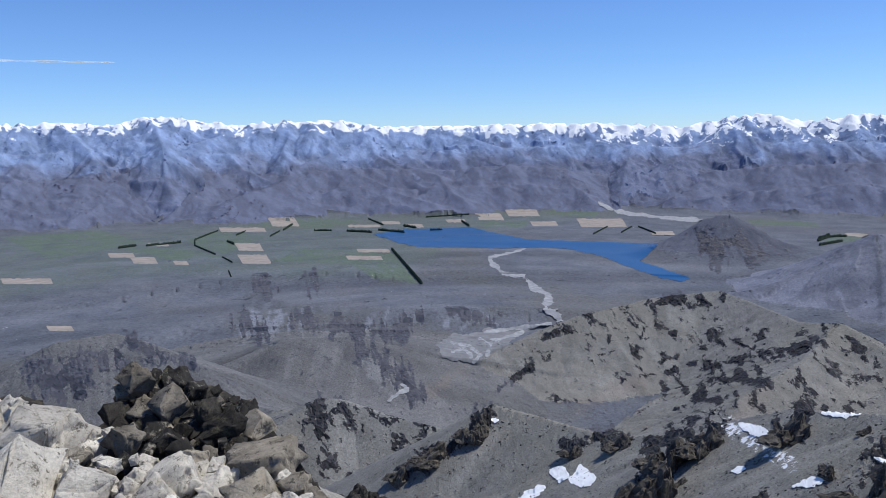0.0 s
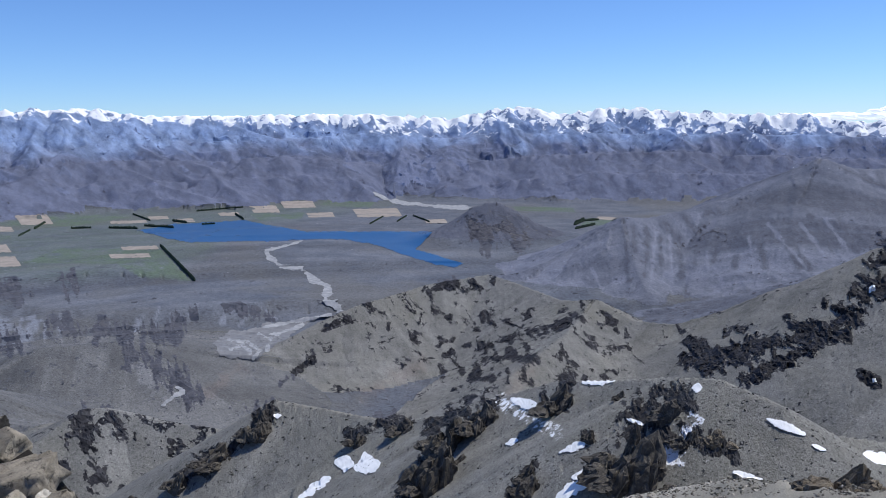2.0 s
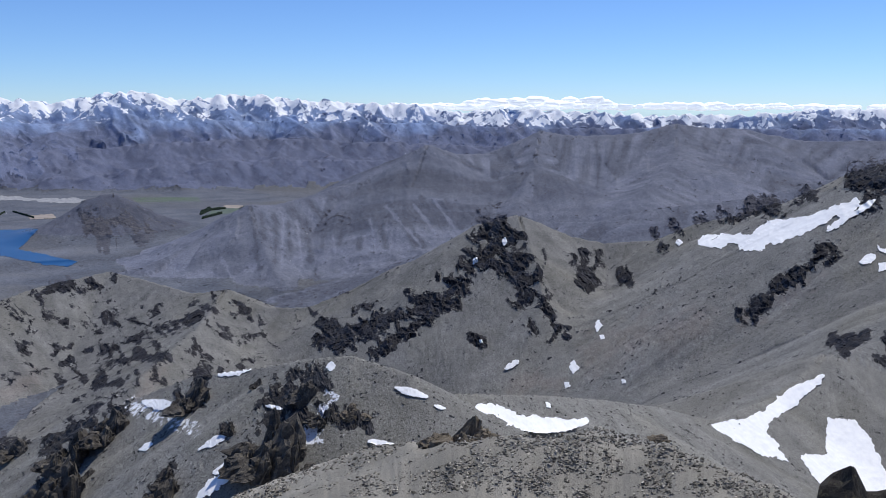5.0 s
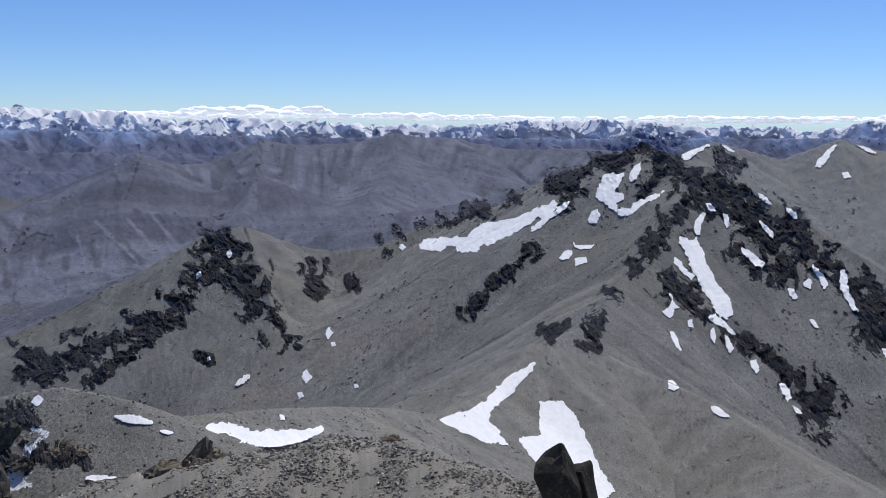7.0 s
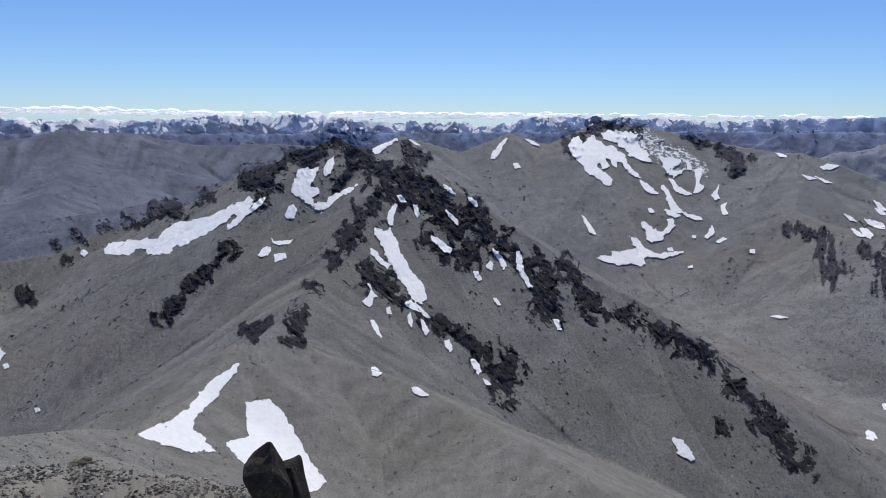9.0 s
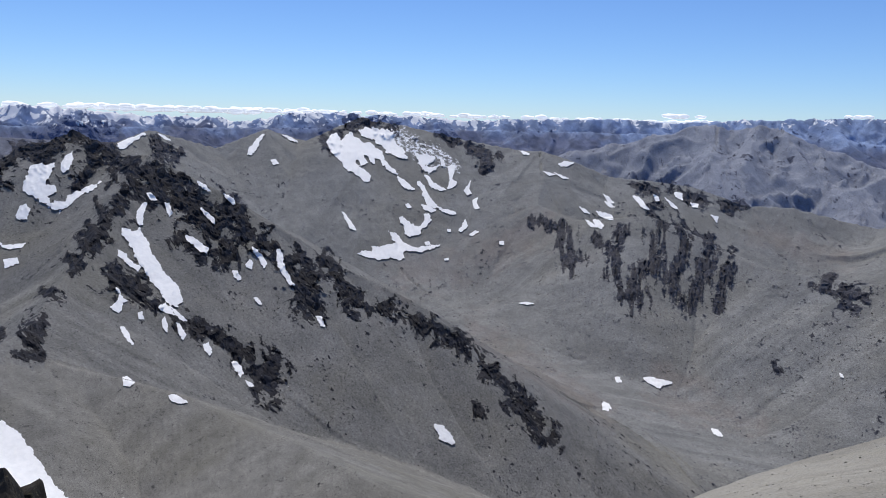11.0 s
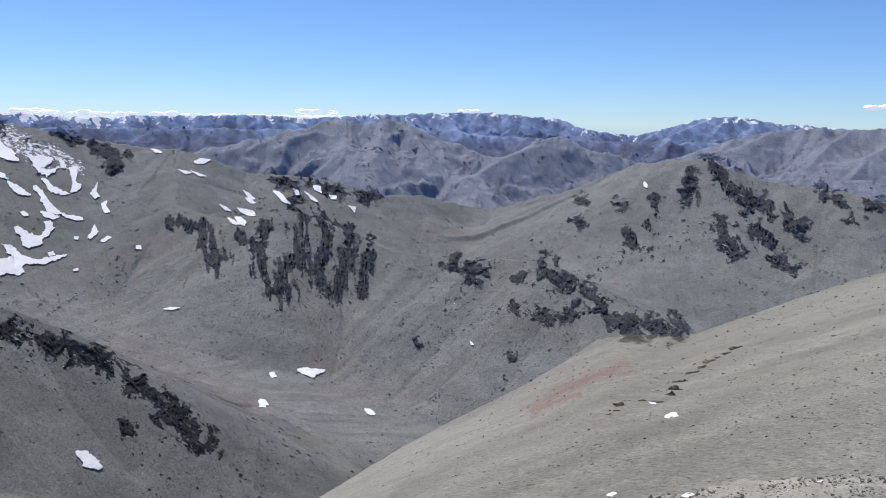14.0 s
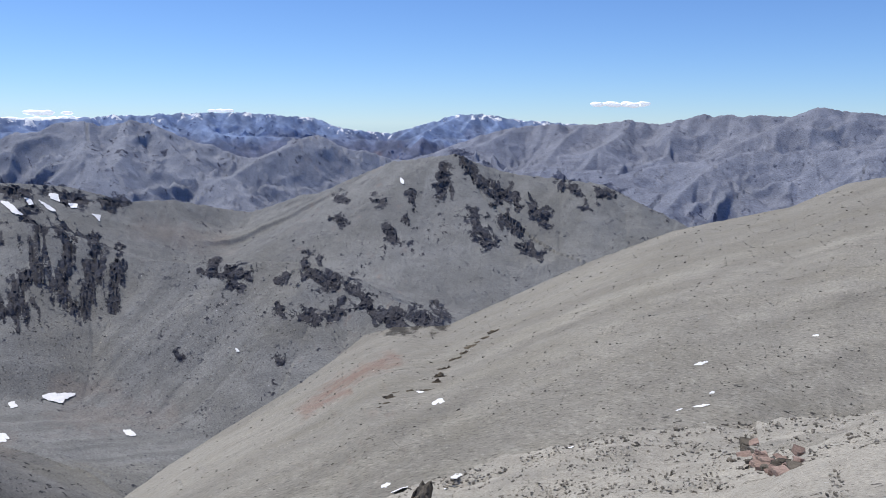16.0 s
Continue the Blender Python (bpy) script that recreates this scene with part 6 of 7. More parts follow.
def rock_shape(bm, centre, size, rng, subdiv=2, planes=11, rough=0.05, spin=None, sharp=1.0):
    """An angular block: the hull of a jittered box with worn edges and a rough skin."""
    tmp = bmesh.new()
    for sx in (-1, 1):
        for sy in (-1, 1):
            for sz in (-1, 1):
                tmp.verts.new((sx * rng.uniform(0.5, 1.0), sy * rng.uniform(0.5, 1.0), sz * rng.uniform(0.5, 1.0)))
    for _ in range(max(0, planes - 7)):
        v = Vector((rng.gauss(0, 1), rng.gauss(0, 1), rng.gauss(0, 1))).normalized()
        tmp.verts.new(v * rng.uniform(0.85, 1.08))
    out = bmesh.ops.convex_hull(tmp, input=tmp.verts[:])
    junk = [g for g in out["geom_interior"] if isinstance(g, bmesh.types.BMVert)]
    bmesh.ops.delete(tmp, geom=junk, context="VERTS")
    if subdiv == 0:  # weathered: rounded edges
        bmesh.ops.bevel(tmp, geom=tmp.edges[:], offset=0.15, segments=2, affect="EDGES", profile=0.5, clamp_overlap=True)
        bmesh.ops.triangulate(tmp, faces=tmp.faces[:])
        bmesh.ops.subdivide_edges(tmp, edges=tmp.edges[:], cuts=1, use_grid_fill=True)
    elif subdiv > 1:
        bmesh.ops.bevel(tmp, geom=tmp.edges[:], offset=0.07, segments=1, affect="EDGES", profile=0.5, clamp_overlap=True)
        bmesh.ops.triangulate(tmp, faces=tmp.faces[:])
        bmesh.ops.subdivide_edges(tmp, edges=tmp.edges[:], cuts=subdiv - 1, use_grid_fill=True)
    turn = Euler((rng.uniform(-0.4, 0.4), rng.uniform(-0.4, 0.4), rng.uniform(0, 6.28)) if spin is None else spin).to_matrix()
    off = Vector((rng.uniform(0, 90), rng.uniform(0, 90), rng.uniform(0, 90)))
    at = {}
    for v in tmp.verts:
        p = v.co * (1 + rough * sharp * 1.6 * noise.fractal(v.co * 1.9 + off, 1.0, 2.0, 4)) if subdiv != 1 else v.co
        at[v] = bm.verts.new(turn @ Vector((p.x * size[0], p.y * size[1], p.z * size[2])) + Vector(centre))
    for f in tmp.faces:
        bm.faces.new([at[v] for v in f.verts])
    tmp.free()


def mesh_of(name, bm, mat):
    me = bpy.data.meshes.new(name)
    bm.to_mesh(me)
    bm.free()
    me.materials.append(mat)
    return me


def part(name, bm, mat, parent, label=""):
    ob = new(name, mesh_of(name, bm, mat))
    ob.parent = parent
    ob.matrix_parent_inverse = Matrix.Translation(-parent.location)
    return tagged(ob, label)


def shard(bm, foot, wide, deep, high, lean, rng):
    """A pointed, many-faced splinter of rock on a broad foot."""
    tmp = bmesh.new()
    for ring, level, girth in ((6, -0.35, 1.15), (6, 0.1, 0.95), (5, 0.45, 0.72), (4, 0.8, 0.36)):
        turn = rng.uniform(0, 6.28)
        for k in range(ring):
            a = turn + 6.28 * k / ring + rng.uniform(-0.35, 0.35)
            g = girth * rng.uniform(0.7, 1.15)
            tmp.verts.new((wide * g * math.cos(a), deep * g * math.sin(a), high * (level + rng.uniform(-0.1, 0.1))))
    out = bmesh.ops.convex_hull(tmp, input=tmp.verts[:])
    bmesh.ops.delete(tmp, geom=[g for g in out["geom_interior"] if isinstance(g, bmesh.types.BMVert)], context="VERTS")
    bmesh.ops.triangulate(tmp, faces=tmp.faces[:])
    bmesh.ops.subdivide_edges(tmp, edges=tmp.edges[:], cuts=2, use_grid_fill=True)
    off = Vector((rng.uniform(0, 90), rng.uniform(0, 90), rng.uniform(0, 90)))
    scale = 2.6 / (wide + deep)
    at = {}
    for v in tmp.verts:
        k = noise.fractal(v.co * scale * 1.5 + off, 0.6, 2.1, 4)
        p = v.co + Vector((v.co.x * 0.42 * k, v.co.y * 0.42 * k, 0.16 * high * k))
        at[v] = bm.verts.new(p + Vector((lean[0] * v.co.z, lean[1] * v.co.z, 0)) + foot)
    for f in tmp.faces:
        bm.faces.new([at[v] for v in f.verts])
    tmp.free()


def crag(name, bearing, rise, wide, tall, mat, label, far=None, seed=0, lumps=9):
    """A jagged crag of leaning splinters; its foot stands where the line of sight meets the land."""
    rng = random.Random(seed * 7 + int(bearing * 100))
    r = far or float(first_hit(bearing, rise)[0])
    foot = spot(bearing, rise, r)
    w, h = r * math.radians(max(wide, 0.55 * wide + 0.62 * tall)), r * math.radians(tall) * 0.78
    side = Vector((math.cos(radians(bearing)), -math.sin(radians(bearing)), 0))
    depth = Vector((math.sin(radians(bearing)), math.cos(radians(bearing)), 0))
    lean = side * rng.uniform(0.1, 0.45)
    ob = new(name)
    ob.location = foot
    for i in range(lumps + 4):
        k = rng.uniform(-0.55, 0.55) if i else rng.uniform(-0.08, 0.08)
        top = (1 - 1.3 * abs(k)) * rng.uniform(0.25, 0.85) if i else 0.95
        c = foot + side * (k * w) + depth * (rng.uniform(-0.25, 0.3) * w) - Vector((0, 0, 0.06 * h))
        g = w * rng.uniform(0.14, 0.28) * (1.5 if i == 0 else 1)
        bm = bmesh.new()
        shard(bm, c, g, g * rng.uniform(0.8, 1.2), max(h * top, 0.5 * g), lean, rng)
        part("rock_block" if i else "pinnacle", bm, mat, ob)
    return tagged(ob, label, "rock", "dark crags on the ridge")


def boulder(bearing, rise, wide, tall, mat, label, far=None, seed=0):
    rng = random.Random(seed)
    r = far or float(first_hit(bearing, rise)[0])
    foot = spot(bearing, rise, r)
    w, h = r * math.radians(wide) / 2, r * math.radians(tall) / 2
    bm = bmesh.new()
    rock_shape(bm, foot + Vector((0, 0, h * 0.8)), (w * 1.3, w * 1.2, h * 1.35), rng, 3, 12, 0.07)
    return tagged(new("boulder", mesh_of("boulder", bm, mat)), label, "boulder")


crag("rock_crag", 28.87, -23.79, 2.95, 5.31, CRAG_STONE, "jagged dark rock crag standing out of scree", seed=1, lumps=12)
crag("rock_crag", 31.10, -19.46, 2.36, 2.16, CRAG_STONE, "jagged dark rock crag standing out of scree", seed=2, lumps=9)
crag("rock_crag", 23.73, -19.42, 2.28, 2.83, CRAG_STONE, "jagged dark rock crag standing out of scree", seed=3, lumps=9)
crag("rock_crag", 18.42, -20.74, 2.75, 2.44, CRAG_STONE, "jagged dark rock crag standing out of scree", seed=4, lumps=9)
crag("rock_crag", 42.61, -23.02, 3.9, 3.9, BUFF_STONE, "brown jagged rock knob on a gravel crest", far=46, seed=5, lumps=12)
crag("rock_crag", 15.90, -22.13, 2.75, 3.54, CRAG_STONE, "jagged dark rock crag standing out of scree", seed=6, lumps=9)
crag("rock_crag", 25.97, -21.49, 0.79, 1.18, CRAG_STONE, "jagged dark rock crag standing out of scree", seed=7, lumps=9)
crag("rock_crag", 21.49, -24.16, 1.02, 1.77, CRAG_STONE, "jagged dark rock crag standing out of scree", seed=8, lumps=9)
crag("rock_crag", 28.00, -18.63, 0.86, 0.79, CRAG_STONE, "jagged dark rock crag standing out of scree", seed=9, lumps=9)
crag("rock_crag", 32.51, -21.23, 1.57, 1.57, CRAG_STONE, "jagged dark rock crag standing out of scree", seed=10, lumps=9)
crag("rock_crag", 34.50, -21.00, 1.97, 1.38, BUFF_STONE, "brown broken rock rib on the ridge", seed=11, lumps=9)
crag("rock_crag", 49.66, -23.0, 2.2, 1.5, BUFF_STONE, "low brown rocks on a gravel crest", far=43, seed=12, lumps=6)
crag("rock_crag", 51.71, -22.7, 2.0, 1.3, BUFF_STONE, "low brown rocks on a gravel crest", far=43, seed=13, lumps=6)
crag("rock_crag", 56.55, -21.93, 1.18, 0.55, BUFF_STONE, "low brown rocks on a gravel crest", far=43, seed=14, lumps=5)
crag("rock_crag", 15.09, -24.29, 2.95, 4.91, CRAG_STONE, "jagged dark rock crag standing out of scree", seed=15, lumps=12)
crag("rock_crag", 18.27, -20.43, 2.44, 1.97, CRAG_STONE, "jagged dark rock crag standing out of scree", seed=16, lumps=9)
crag("rock_crag", 2.17, -20.33, 2.55, 2.16, CRAG_STONE, "jagged dark rock crag standing out of scree", seed=17, lumps=9)
crag("rock_crag", -0.74, -21.94, 2.75, 1.97, CRAG_STONE, "jagged dark rock crag standing out of scree", seed=18, lumps=9)
crag("rock_crag", -3.34, -22.96, 1.97, 1.57, CRAG_STONE, "jagged dark rock crag standing out of scree", seed=19, lumps=9)
crag("rock_crag", 9.10, -21.57, 1.57, 1.18, CRAG_STONE, "jagged dark rock crag standing out of scree", seed=20, lumps=9)
crag("rock_crag", 12.44, -20.98, 2.16, 1.57, CRAG_STONE, "jagged dark rock crag standing out of scree", seed=21, lumps=9)
crag("rock_crag", 21.44, -24.82, 1.57, 1.97, CRAG_STONE, "jagged dark rock crag standing out of scree", seed=22, lumps=9)
crag("rock_crag", 25.84, -21.27, 0.79, 0.94, CRAG_STONE, "jagged dark rock crag standing out of scree", seed=23, lumps=9)
crag("rock_crag", -6.74, -24.67, 4.13, 2.95, CRAG_STONE, "broken grey rock below the summit", far=20, seed=24, lumps=14)
crag("rock_crag", 28.52, -22.92, 2.75, 4.13, CRAG_STONE, "jagged dark rock crag standing out of scree", seed=25, lumps=9)
boulder(69.02, -26.36, 2.59, 4.64, BLACK_STONE, "upright black boulder on the gravel edge", far=31, seed=8)
boulder(70.62, -26.09, 1.65, 3.46, BLACK_STONE, "black block leaning on a larger boulder", far=31.3, seed=12)
crag("dark_boulder", 137.44, -26.33, 3.07, 3.6, BROWN_STONE, "dark brown lichened boulder on gravel", far=15, seed=4, lumps=8)
boulder(148.82, -25.48, 1.18, 1.10, BROWN_STONE, "small brown boulder on gravel", far=15, seed=5)
boulder(161.40, -21.66, 0.60, 0.27, BROWN_STONE, "dark lichened block half sunk in gravel", seed=30)
boulder(161.43, -21.24, 0.91, 0.33, RUST_STONE, "reddish broken block half sunk in gravel", seed=31)
boulder(162.46, -21.17, 0.91, 0.38, BROWN_STONE, "dark lichened block half sunk in gravel", seed=32)
boulder(162.18, -21.65, 0.93, 0.40, BROWN_STONE, "dark lichened block half sunk in gravel", seed=33)
boulder(161.08, -21.13, 0.86, 0.39, RUST_STONE, "reddish broken block half sunk in gravel", seed=34)
boulder(163.35, -21.25, 0.67, 0.32, BROWN_STONE, "dark lichened block half sunk in gravel", seed=35)
boulder(160.67, -20.39, 0.62, 0.31, RUST_STONE, "reddish broken block half sunk in gravel", seed=36)
boulder(163.23, -20.72, 0.42, 0.14, RUST_STONE, "reddish broken block half sunk in gravel", seed=37)
boulder(162.37, -21.06, 0.77, 0.29, RUST_STONE, "reddish broken block half sunk in gravel", seed=38)
boulder(160.53, -21.49, 0.74, 0.33, BROWN_STONE, "dark lichened block half sunk in gravel", seed=39)
boulder(160.19, -20.54, 0.93, 0.51, BROWN_STONE, "dark lichened block half sunk in gravel", seed=40)
boulder(162.42, -21.90, 1.00, 0.53, RUST_STONE, "reddish broken block half sunk in gravel", seed=41)
boulder(161.09, -21.01, 0.91, 0.40, RUST_STONE, "reddish broken block half sunk in gravel", seed=42)
boulder(163.20, -21.40, 1.02, 0.33, BROWN_STONE, "dark lichened block half sunk in gravel", seed=43)
boulder(160.75, -21.33, 0.55, 0.27, BROWN_STONE, "dark lichened block half sunk in gravel", seed=44)
boulder(162.68, -21.22, 0.38, 0.18, RUST_STONE, "reddish broken block half sunk in gravel", seed=45)
boulder(163.38, -20.41, 0.69, 0.38, RUST_STONE, "reddish broken block half sunk in gravel", seed=46)
boulder(162.55, -21.30, 0.37, 0.13, RUST_STONE, "reddish broken block half sunk in gravel", seed=47)
boulder(160.77, -21.03, 0.38, 0.20, RUST_STONE, "reddish broken block half sunk in gravel", seed=48)
boulder(163.42, -20.86, 0.61, 0.25, RUST_STONE, "reddish broken block half sunk in gravel", seed=49)
boulder(160.34, -20.85, 0.73, 0.33, BROWN_STONE, "dark lichened block half sunk in gravel", seed=50)
boulder(160.12, -21.24, 0.83, 0.30, RUST_STONE, "reddish broken block half sunk in gravel", seed=51)
boulder(162.53, -21.04, 0.72, 0.22, RUST_STONE, "reddish broken block half sunk in gravel", seed=52)
boulder(161.08, -21.20, 0.77, 0.35, RUST_STONE, "reddish broken block half sunk in gravel", seed=53)
boulder(160.40, -20.94, 0.81, 0.31, BROWN_STONE, "dark lichened block half sunk in gravel", seed=54)
boulder(161.24, -21.07, 0.39, 0.18, BROWN_STONE, "dark lichened block half sunk in gravel", seed=55)
boulder(161.29, -21.62, 0.75, 0.28, RUST_STONE, "reddish broken block half sunk in gravel", seed=56)
boulder(160.89, -21.55, 0.75, 0.28, RUST_STONE, "reddish broken block half sunk in gravel", seed=57)
boulder(161.30, -21.14, 0.73, 0.36, RUST_STONE, "reddish broken block half sunk in gravel", seed=58)
boulder(161.64, -21.80, 0.51, 0.18, RUST_STONE, "reddish broken block half sunk in gravel", seed=59)
boulder(161.09, -21.00, 0.57, 0.22, BROWN_STONE, "dark lichened block half sunk in gravel", seed=60)
boulder(159.30, -21.51, 0.47, 0.18, BROWN_STONE, "dark lichened block half sunk in gravel", seed=61)
boulder(162.12, -20.82, 0.50, 0.17, RUST_STONE, "reddish broken block half sunk in gravel", seed=62)
boulder(162.02, -21.82, 0.91, 0.32, RUST_STONE, "reddish broken block half sunk in gravel", seed=63)

crag("rock_fin", 134.64, -19.50, 0.46, 0.24, BUFF_STONE, "low brown rock fin on the gravel slope", seed=60, lumps=5)
crag("rock_fin", 135.18, -19.20, 0.46, 0.19, BUFF_STONE, "low brown rock fin on the gravel slope", seed=62, lumps=5)
crag("rock_fin", 135.45, -18.81, 0.78, 0.37, BUFF_STONE, "low brown rock fin on the gravel slope", seed=64, lumps=5)
crag("rock_fin", 135.92, -18.55, 0.55, 0.18, BUFF_STONE, "low brown rock fin on the gravel slope", seed=66, lumps=5)
crag("rock_fin", 136.93, -18.43, 0.59, 0.32, BUFF_STONE, "low brown rock fin on the gravel slope", seed=68, lumps=5)
crag("rock_fin", 137.90, -18.39, 0.69, 0.16, BUFF_STONE, "low brown rock fin on the gravel slope", seed=70, lumps=5)
crag("rock_fin", 138.68, -17.85, 0.76, 0.54, BUFF_STONE, "low brown rock fin on the gravel slope", seed=72, lumps=5)
crag("rock_fin", 138.97, -17.46, 0.88, 0.56, BUFF_STONE, "low brown rock fin on the gravel slope", seed=74, lumps=5)
crag("rock_fin", 139.26, -16.96, 0.71, 0.26, BUFF_STONE, "low brown rock fin on the gravel slope", seed=76, lumps=5)
crag("rock_fin", 139.63, -16.86, 0.55, 0.27, BUFF_STONE, "low brown rock fin on the gravel slope", seed=78, lumps=5)
crag("rock_fin", 139.96, -16.29, 0.77, 0.31, BUFF_STONE, "low brown rock fin on the gravel slope", seed=80, lumps=5)
crag("rock_fin", 140.41, -16.18, 0.52, 0.22, BUFF_STONE, "low brown rock fin on the gravel slope", seed=82, lumps=5)
crag("rock_fin", 140.82, -15.81, 0.89, 0.24, BUFF_STONE, "low brown rock fin on the gravel slope", seed=84, lumps=5)
crag("rock_fin", 141.30, -15.39, 0.91, 0.26, BUFF_STONE, "low brown rock fin on the gravel slope", seed=86, lumps=5)
crag("rock_fin", 141.78, -15.06, 0.65, 0.13, BUFF_STONE, "low brown rock fin on the gravel slope", seed=88, lumps=5)
crag("rock_fin", 142.32, -14.75, 0.78, 0.19, BUFF_STONE, "low brown rock fin on the gravel slope", seed=90, lumps=5)
crag("rock_fin", 142.75, -14.42, 0.80, 0.26, BUFF_STONE, "low brown rock fin on the gravel slope", seed=92, lumps=5)
crag("rock_fin", 143.02, -14.29, 0.58, 0.21, BUFF_STONE, "low brown rock fin on the gravel slope", seed=94, lumps=5)

# ---- the split outcrop of pale and lichened blocks beside the summit ----
outcrop_base = new("rock_outcrop")
outcrop_base.location = spot(-19, -26, 12)
tagged(outcrop_base, "split outcrop of pale angular blocks with dark lichen", "rock outcrop")
rng = random.Random(5)
CREST_B = [-34, -29.2, -26.1, -23.5, -22.4, -21.3, -19.3, -15.4, -13.7, -12.9, -9.9, -8.0]
CREST_E = [-14.0, -14.7, -16.2, -18.0, -16.7, -14.5, -14.4, -16.3, -17.3, -20.0, -22.8, -25.5]


def block(b, e, size, back, mat, fine=0):
    """One angular block of the outcrop, dipping with the bedding."""
    r = 9.2 + (e + 27) * 0.42 + back
    s = r * math.radians(size)
    bm = bmesh.new()
    spin = (rng.uniform(-0.5, 0.5) + 0.5, rng.uniform(-0.5, 0.5) - 0.35, radians(-b) + rng.uniform(-0.7, 0.7) + 0.5)
    rock_shape(bm, spot(b, e, r), (s * rng.uniform(0.48, 0.72), s * rng.uniform(0.42, 0.6), s * rng.uniform(0.34, 0.55)), rng, fine, 19 if mat in (LICHENED, BLACK_STONE) else 16, 0.2, spin)
    if fine:
        return part("stone_fragment", bm, mat, outcrop_base)
    for face in bm.faces:
        face.smooth = True
    part("stone_slab" if size > 2.4 else "stone_block", bm, mat, outcrop_base, "black lichened block" if mat is BLACK_STONE else "")


BUFF_BLOCK = stone_material("buff_weathered_stone", (0.34, 0.305, 0.25), (0.19, 0.168, 0.135), (0.08, 0.072, 0.06), 0.3)
taken = []
for lo, hi, tries, apart in ((3.6, 5.0, 60, 0.52), (2.6, 3.6, 160, 0.52), (1.3, 2.3, 900, 0.54), (0.7, 1.2, 1800, 0.6), (0.4, 0.7, 900, 0.62)):
    for _ in range(tries):
        b, e, size = rng.uniform(-34, -8), rng.uniform(-28, -14), rng.uniform(lo, hi)
        top = np.interp(b, CREST_B, CREST_E)
        dark = (-22.8 < b < -11.3) and e > -21.4 + 0.16 * abs(b + 16.5) + rng.uniform(-0.8, 0.8)
        if dark and size > 2.3 or size > 4.2 and b > -20 or e + 0.34 * size > top:
            continue
        if any((b - q[0]) ** 2 + (e - q[1]) ** 2 < (0.5 * apart * (size + q[2])) ** 2 for q in taken):
            continue
        taken.append((b, e, size))
        mat = rng.choice([LICHENED, LICHENED, BROWN_STONE, BUFF_BLOCK, BLACK_STONE]) if dark else rng.choice([PALE_STONE] * 14 + [BUFF_BLOCK]) if b < -15 else rng.choice([PALE_STONE, PALE_STONE, BUFF_BLOCK])
        block(b, e, size, rng.uniform(-0.45, 0.25) + (0.25 if dark else 0), mat, 0 if size > 1.2 else 2 if size > 0.7 else 1)
# black blocks added behind stand in for the deep shade in the gaps between the blocks
for e in np.arange(-28, -15, 1.3):
    for b in np.arange(-34, -8, 1.9):
        if e + 1.1 < np.interp(b, CREST_B, CREST_E):
            block(b + rng.uniform(-0.4, 0.4), e, rng.uniform(2.4, 3.2), 0.85, BLACK_STONE, 2)


# ---- loose stones on the summit ground ----
def stones(name, label, count, box, sizes, mat, seed, shape=1.0, rim=False):
    rng = random.Random(seed)
    proto = []
    for k in range(6):
        bm = bmesh.new()
        rock_shape(bm, (0, 0, 0), (1, rng.uniform(0.6, 0.9), rng.uniform(0.35, 0.6) * shape), rng, 1, 8, 0.05)
        bm.verts.index_update()
        proto.append(([v.co.copy() for v in bm.verts], [[v.index for v in f.verts] for f in bm.faces]))
        bm.free()
    co, faces, tones = [], [], []
    where = [(rng.uniform(box[0], box[2]), rng.uniform(box[1], box[3])) for _ in range(count)]
    hits = first_hit([w[0] for w in where], [w[1] for w in where])
    for (b, el), r in zip(where, hits):
        r = float(r)
        if not box[4] < r < box[5] or rim and el > np.interp(b, [m[0] for m in MOUND], [m[1] for m in MOUND]) + 0.15:
            continue
        s = r * math.radians(sizes[0] + (sizes[1] - sizes[0]) * rng.random() ** 3) / 2
        turn = Euler((rng.uniform(-0.3, 0.3), rng.uniform(-0.3, 0.3), rng.uniform(0, 6.28))).to_matrix()
        foot = spot(b, el, r) + Vector((0, 0, 0.12 * s))
        vs, fs = proto[rng.randrange(6)]
        n = len(co)
        co += [tuple(turn @ (v * s) + foot) for v in vs]
        tones += [rng.random()] * len(vs)
        faces += [[i + n for i in f] for f in fs]
    me = bpy.data.meshes.new(name)
    me.from_pydata(co, [], faces)
    me.update()
    at = me.attributes.new("tone", "FLOAT", "POINT")
    at.data.foreach_set("value", np.array(tones, dtype=np.float32))
    me.materials.append(mat)
    tagged(new(name, me), label, "stones", kind="stuff")


GRAVEL_PALE = stone_material("pale_gravel", (0.42, 0.395, 0.345), (0.30, 0.28, 0.245), (0.17, 0.155, 0.13), 0.3, True)
GRAVEL_DARK = stone_material("dark_gravel", (0.235, 0.222, 0.195), (0.13, 0.122, 0.108), (0.05, 0.045, 0.04), 0.3, True)
SCREE_DARK = stone_material("dark_scree", (0.15, 0.145, 0.137), (0.075, 0.072, 0.072), (0.03, 0.028, 0.028), 2.0, True)
stones("loose_stones", "pale angular stones strewn on the summit ground", 15000, (128, -26.2, 168, -15, 6, 40), (0.05, 0.32), GRAVEL_PALE, 1, rim=True)
stones("dark_stones", "dark lichened stones strewn on the summit ground", 2500, (128, -26.2, 168, -15, 6, 40), (0.06, 0.36), GRAVEL_DARK, 11, rim=True)
stones("loose_stones", "brown and pale stones covering a gravel crest", 12000, (26, -26.2, 70, -21, 22, 80), (0.05, 0.34), GRAVEL_DARK, 2)
stones("pale_stones", "pale stones among darker gravel on the crest", 12000, (26, -26.2, 70, -21, 22, 80), (0.05, 0.26), GRAVEL_PALE, 12)
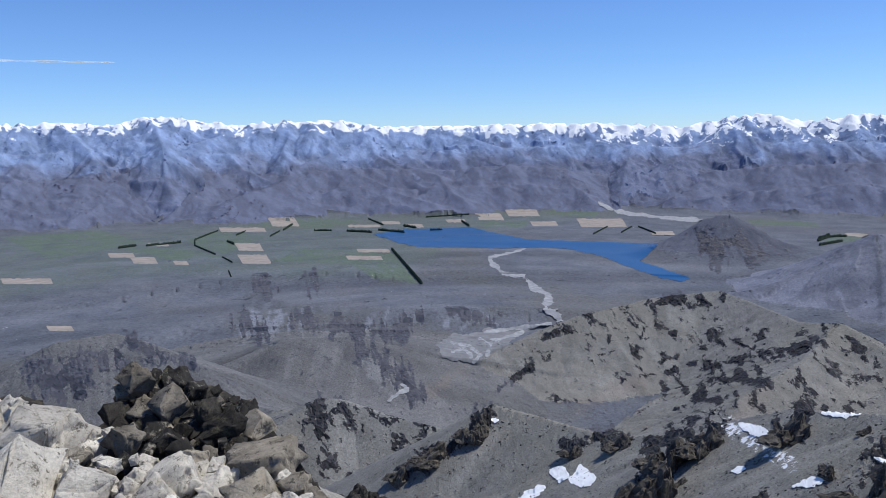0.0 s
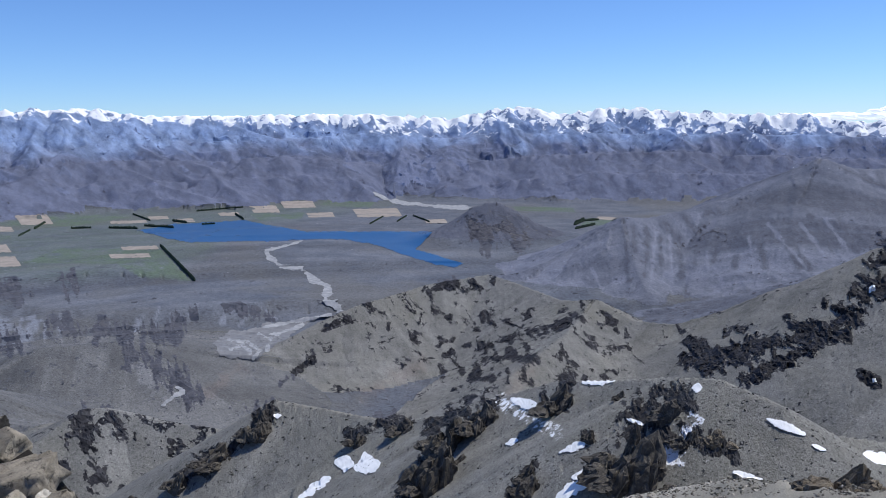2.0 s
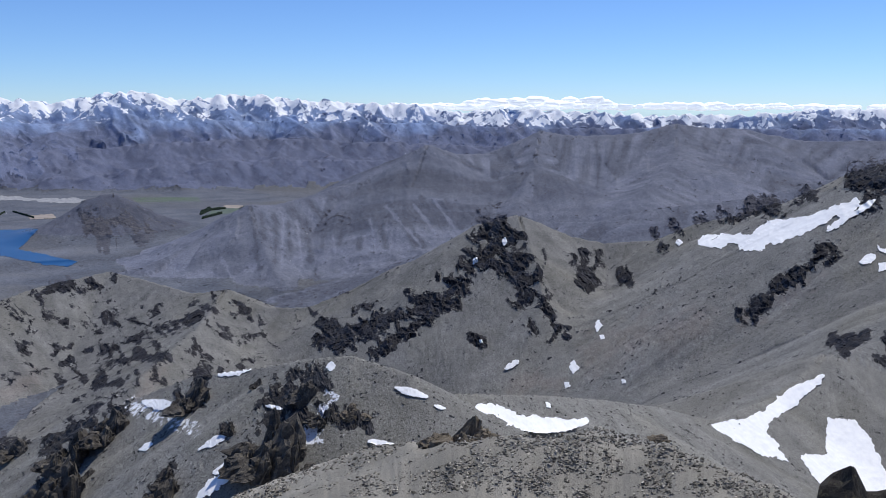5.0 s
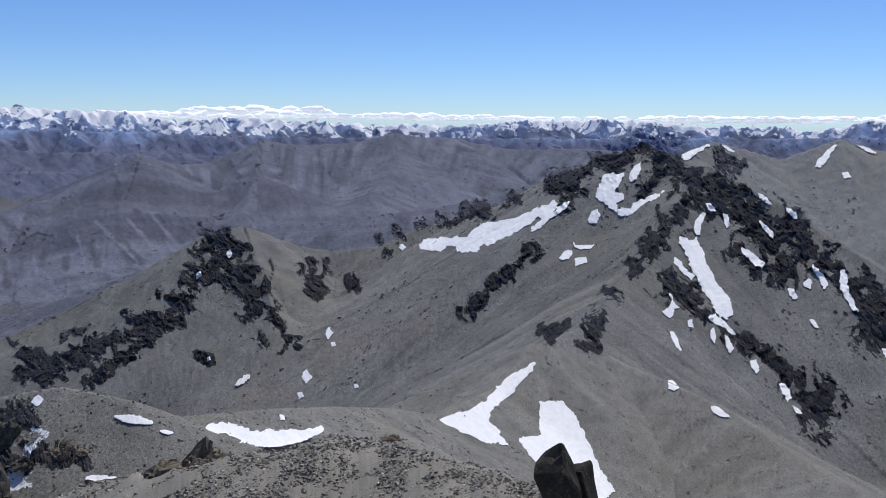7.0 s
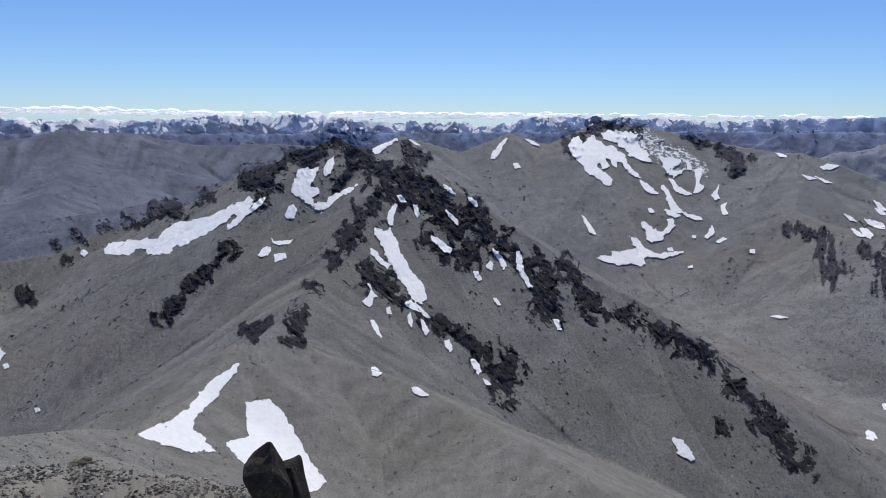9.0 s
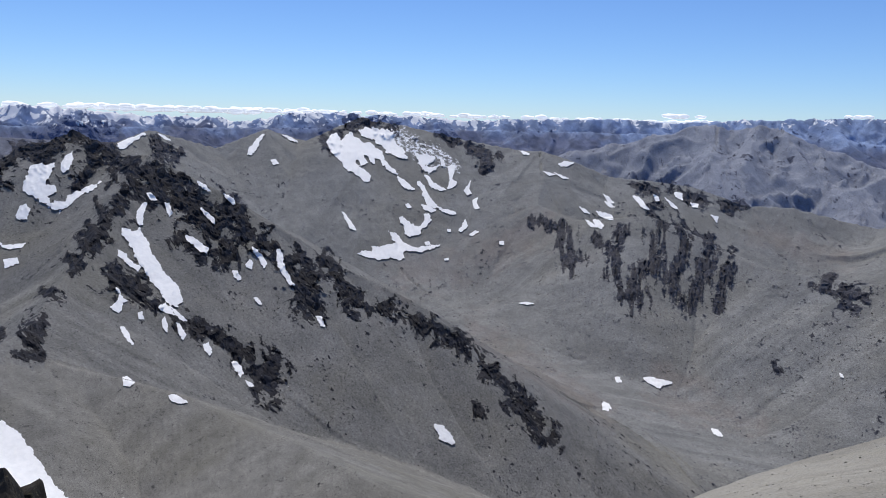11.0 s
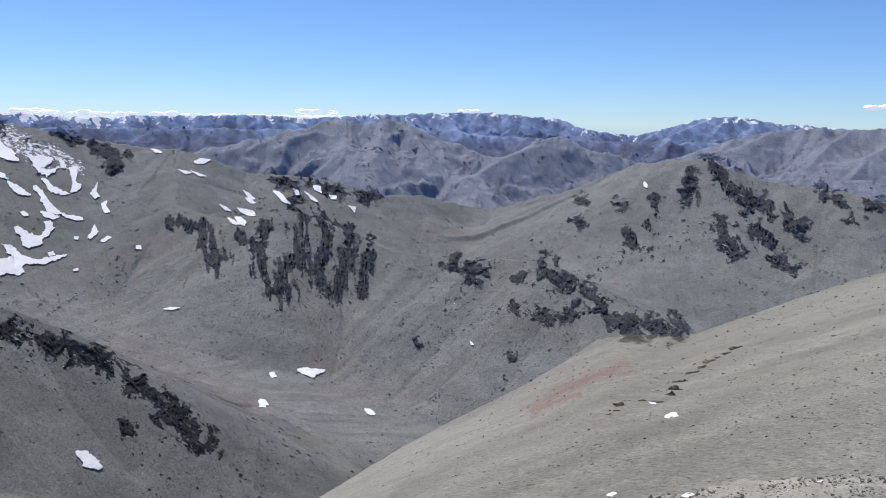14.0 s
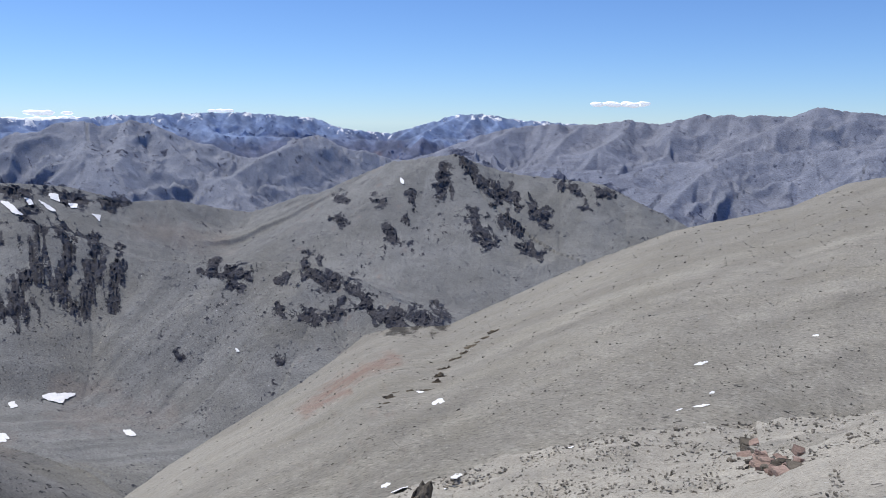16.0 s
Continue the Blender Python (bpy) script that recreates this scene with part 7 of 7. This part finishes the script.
stones("dark_stones", "scattered dark stones on the gravel slope", 8000, (114, -25, 168, -4, 26, 400), (0.04, 0.2), GRAVEL_DARK, 3)
stones("pale_stones", "scattered pale stones on the gravel slope", 7000, (114, -25, 168, -4, 26, 400), (0.03, 0.15), GRAVEL_PALE, 13)
stones("rock_rubble", "dark rubble strewn over the gravel ridge", 5000, (-4, -26, 62, -16.5, 100, 420), (0.04, 0.22), SCREE_DARK, 6)
stones("rock_rubble", "dark rubble strewn over the scree", 4500, (40, -25, 112, -10, 280, 900), (0.03, 0.11), SCREE_DARK, 7)

stones("rock_rubble", "grey moraine rubble on the basin floor", 3500, (96, -17.5, 130, -9, 450, 1250), (0.035, 0.13), SCREE_DARK, 8)
stones("pale_rubble", "pale moraine stones on the basin floor", 2000, (96, -17.5, 130, -9, 450, 1250), (0.03, 0.10), GRAVEL_PALE, 9)

# ---- clouds ----
CLOUD = flat_material("white_cloud", (0.80, 0.82, 0.86), (0.90, 0.91, 0.93), 60.0, 1.0, 0.0, 0.2)
# A glow in the material lightens the clouds' shaded side.
puffs = CLOUD.node_tree.nodes["Principled BSDF"]
puffs.inputs["Emission Color"].default_value = (0.92, 0.96, 1.0, 1)
puffs.inputs["Emission Strength"].default_value = 0.5


CIRRUS = flat_material("thin_cloud", (0.80, 0.82, 0.86), (0.90, 0.91, 0.93), 60.0, 1.0, 0.0, 0.2)
# The thin cloud glows as well, in place of scattered sunlight.
wisps = CIRRUS.node_tree.nodes["Principled BSDF"]
wisps.inputs["Emission Color"].default_value = (0.80, 0.90, 1.0, 1)
wisps.inputs["Emission Strength"].default_value = 0.5
wisps.inputs["Alpha"].default_value = 0.10


def cloud(b0, b1, rise, puff, count, label, seed, name="cloud", flat=0.62, long=1.7):
    rng = random.Random(seed)
    bm = bmesh.new()
    for i in range(count):
        b = rng.uniform(b0, b1)
        s = math.radians(puff) * 4840 * rng.uniform(0.35, 1.0)
        c = spot(b, rise + rng.uniform(-0.12, 0.5) * puff * rng.random(), 4830 + rng.uniform(-25, 25))
        made = bmesh.ops.create_icosphere(bm, subdivisions=2, radius=1.0)["verts"]
        off = Vector((rng.uniform(0, 90), 0, 0))
        for v in made:
            k = 1 + 0.35 * noise.fractal(v.co * 1.6 + off, 1.0, 2.0, 3)
            v.co = Vector((v.co.x * s * long * k, v.co.y * s * long * k, v.co.z * s * flat * k)) + c
    me = mesh_of(name, bm, CIRRUS if name == "high_cloud" else CLOUD)
    me.polygons.foreach_set("use_smooth", np.ones(len(me.polygons), bool))
    tagged(new(name, me), label, "cloud")


cloud(37, 60, 0.05, 0.42, 110, "long white cloud bank behind the far range", 1, "cloud_bank")
cloud(43, 52, 0.30, 0.5, 50, "billowing white cloud above the far range", 2, "cloud_bank")
cloud(58, 88, -0.05, 0.36, 150, "long white cloud bank behind the far range", 3, "cloud_bank")
cloud(86, 118, 0.05, 0.28, 120, "low white cloud bank on the horizon", 4, "cloud_bank")
cloud(-4, 8.5, 0.72, 0.2, 80, "flat white cloud bank on the snowy crest", 5, "cloud_bank")
cloud(149.2, 152.6, 1.3, 0.3, 22, "small white fair-weather cloud", 6)
cloud(123.5, 125, 0.72, 0.24, 9, "small white fair-weather cloud", 7)
cloud(112.5, 115, 0.45, 0.26, 14, "small white fair-weather cloud", 8)
cloud(-29, -20.6, 5.2, 0.16, 40, "thin streak of high cloud", 9, "high_cloud", 0.16, 5.0)
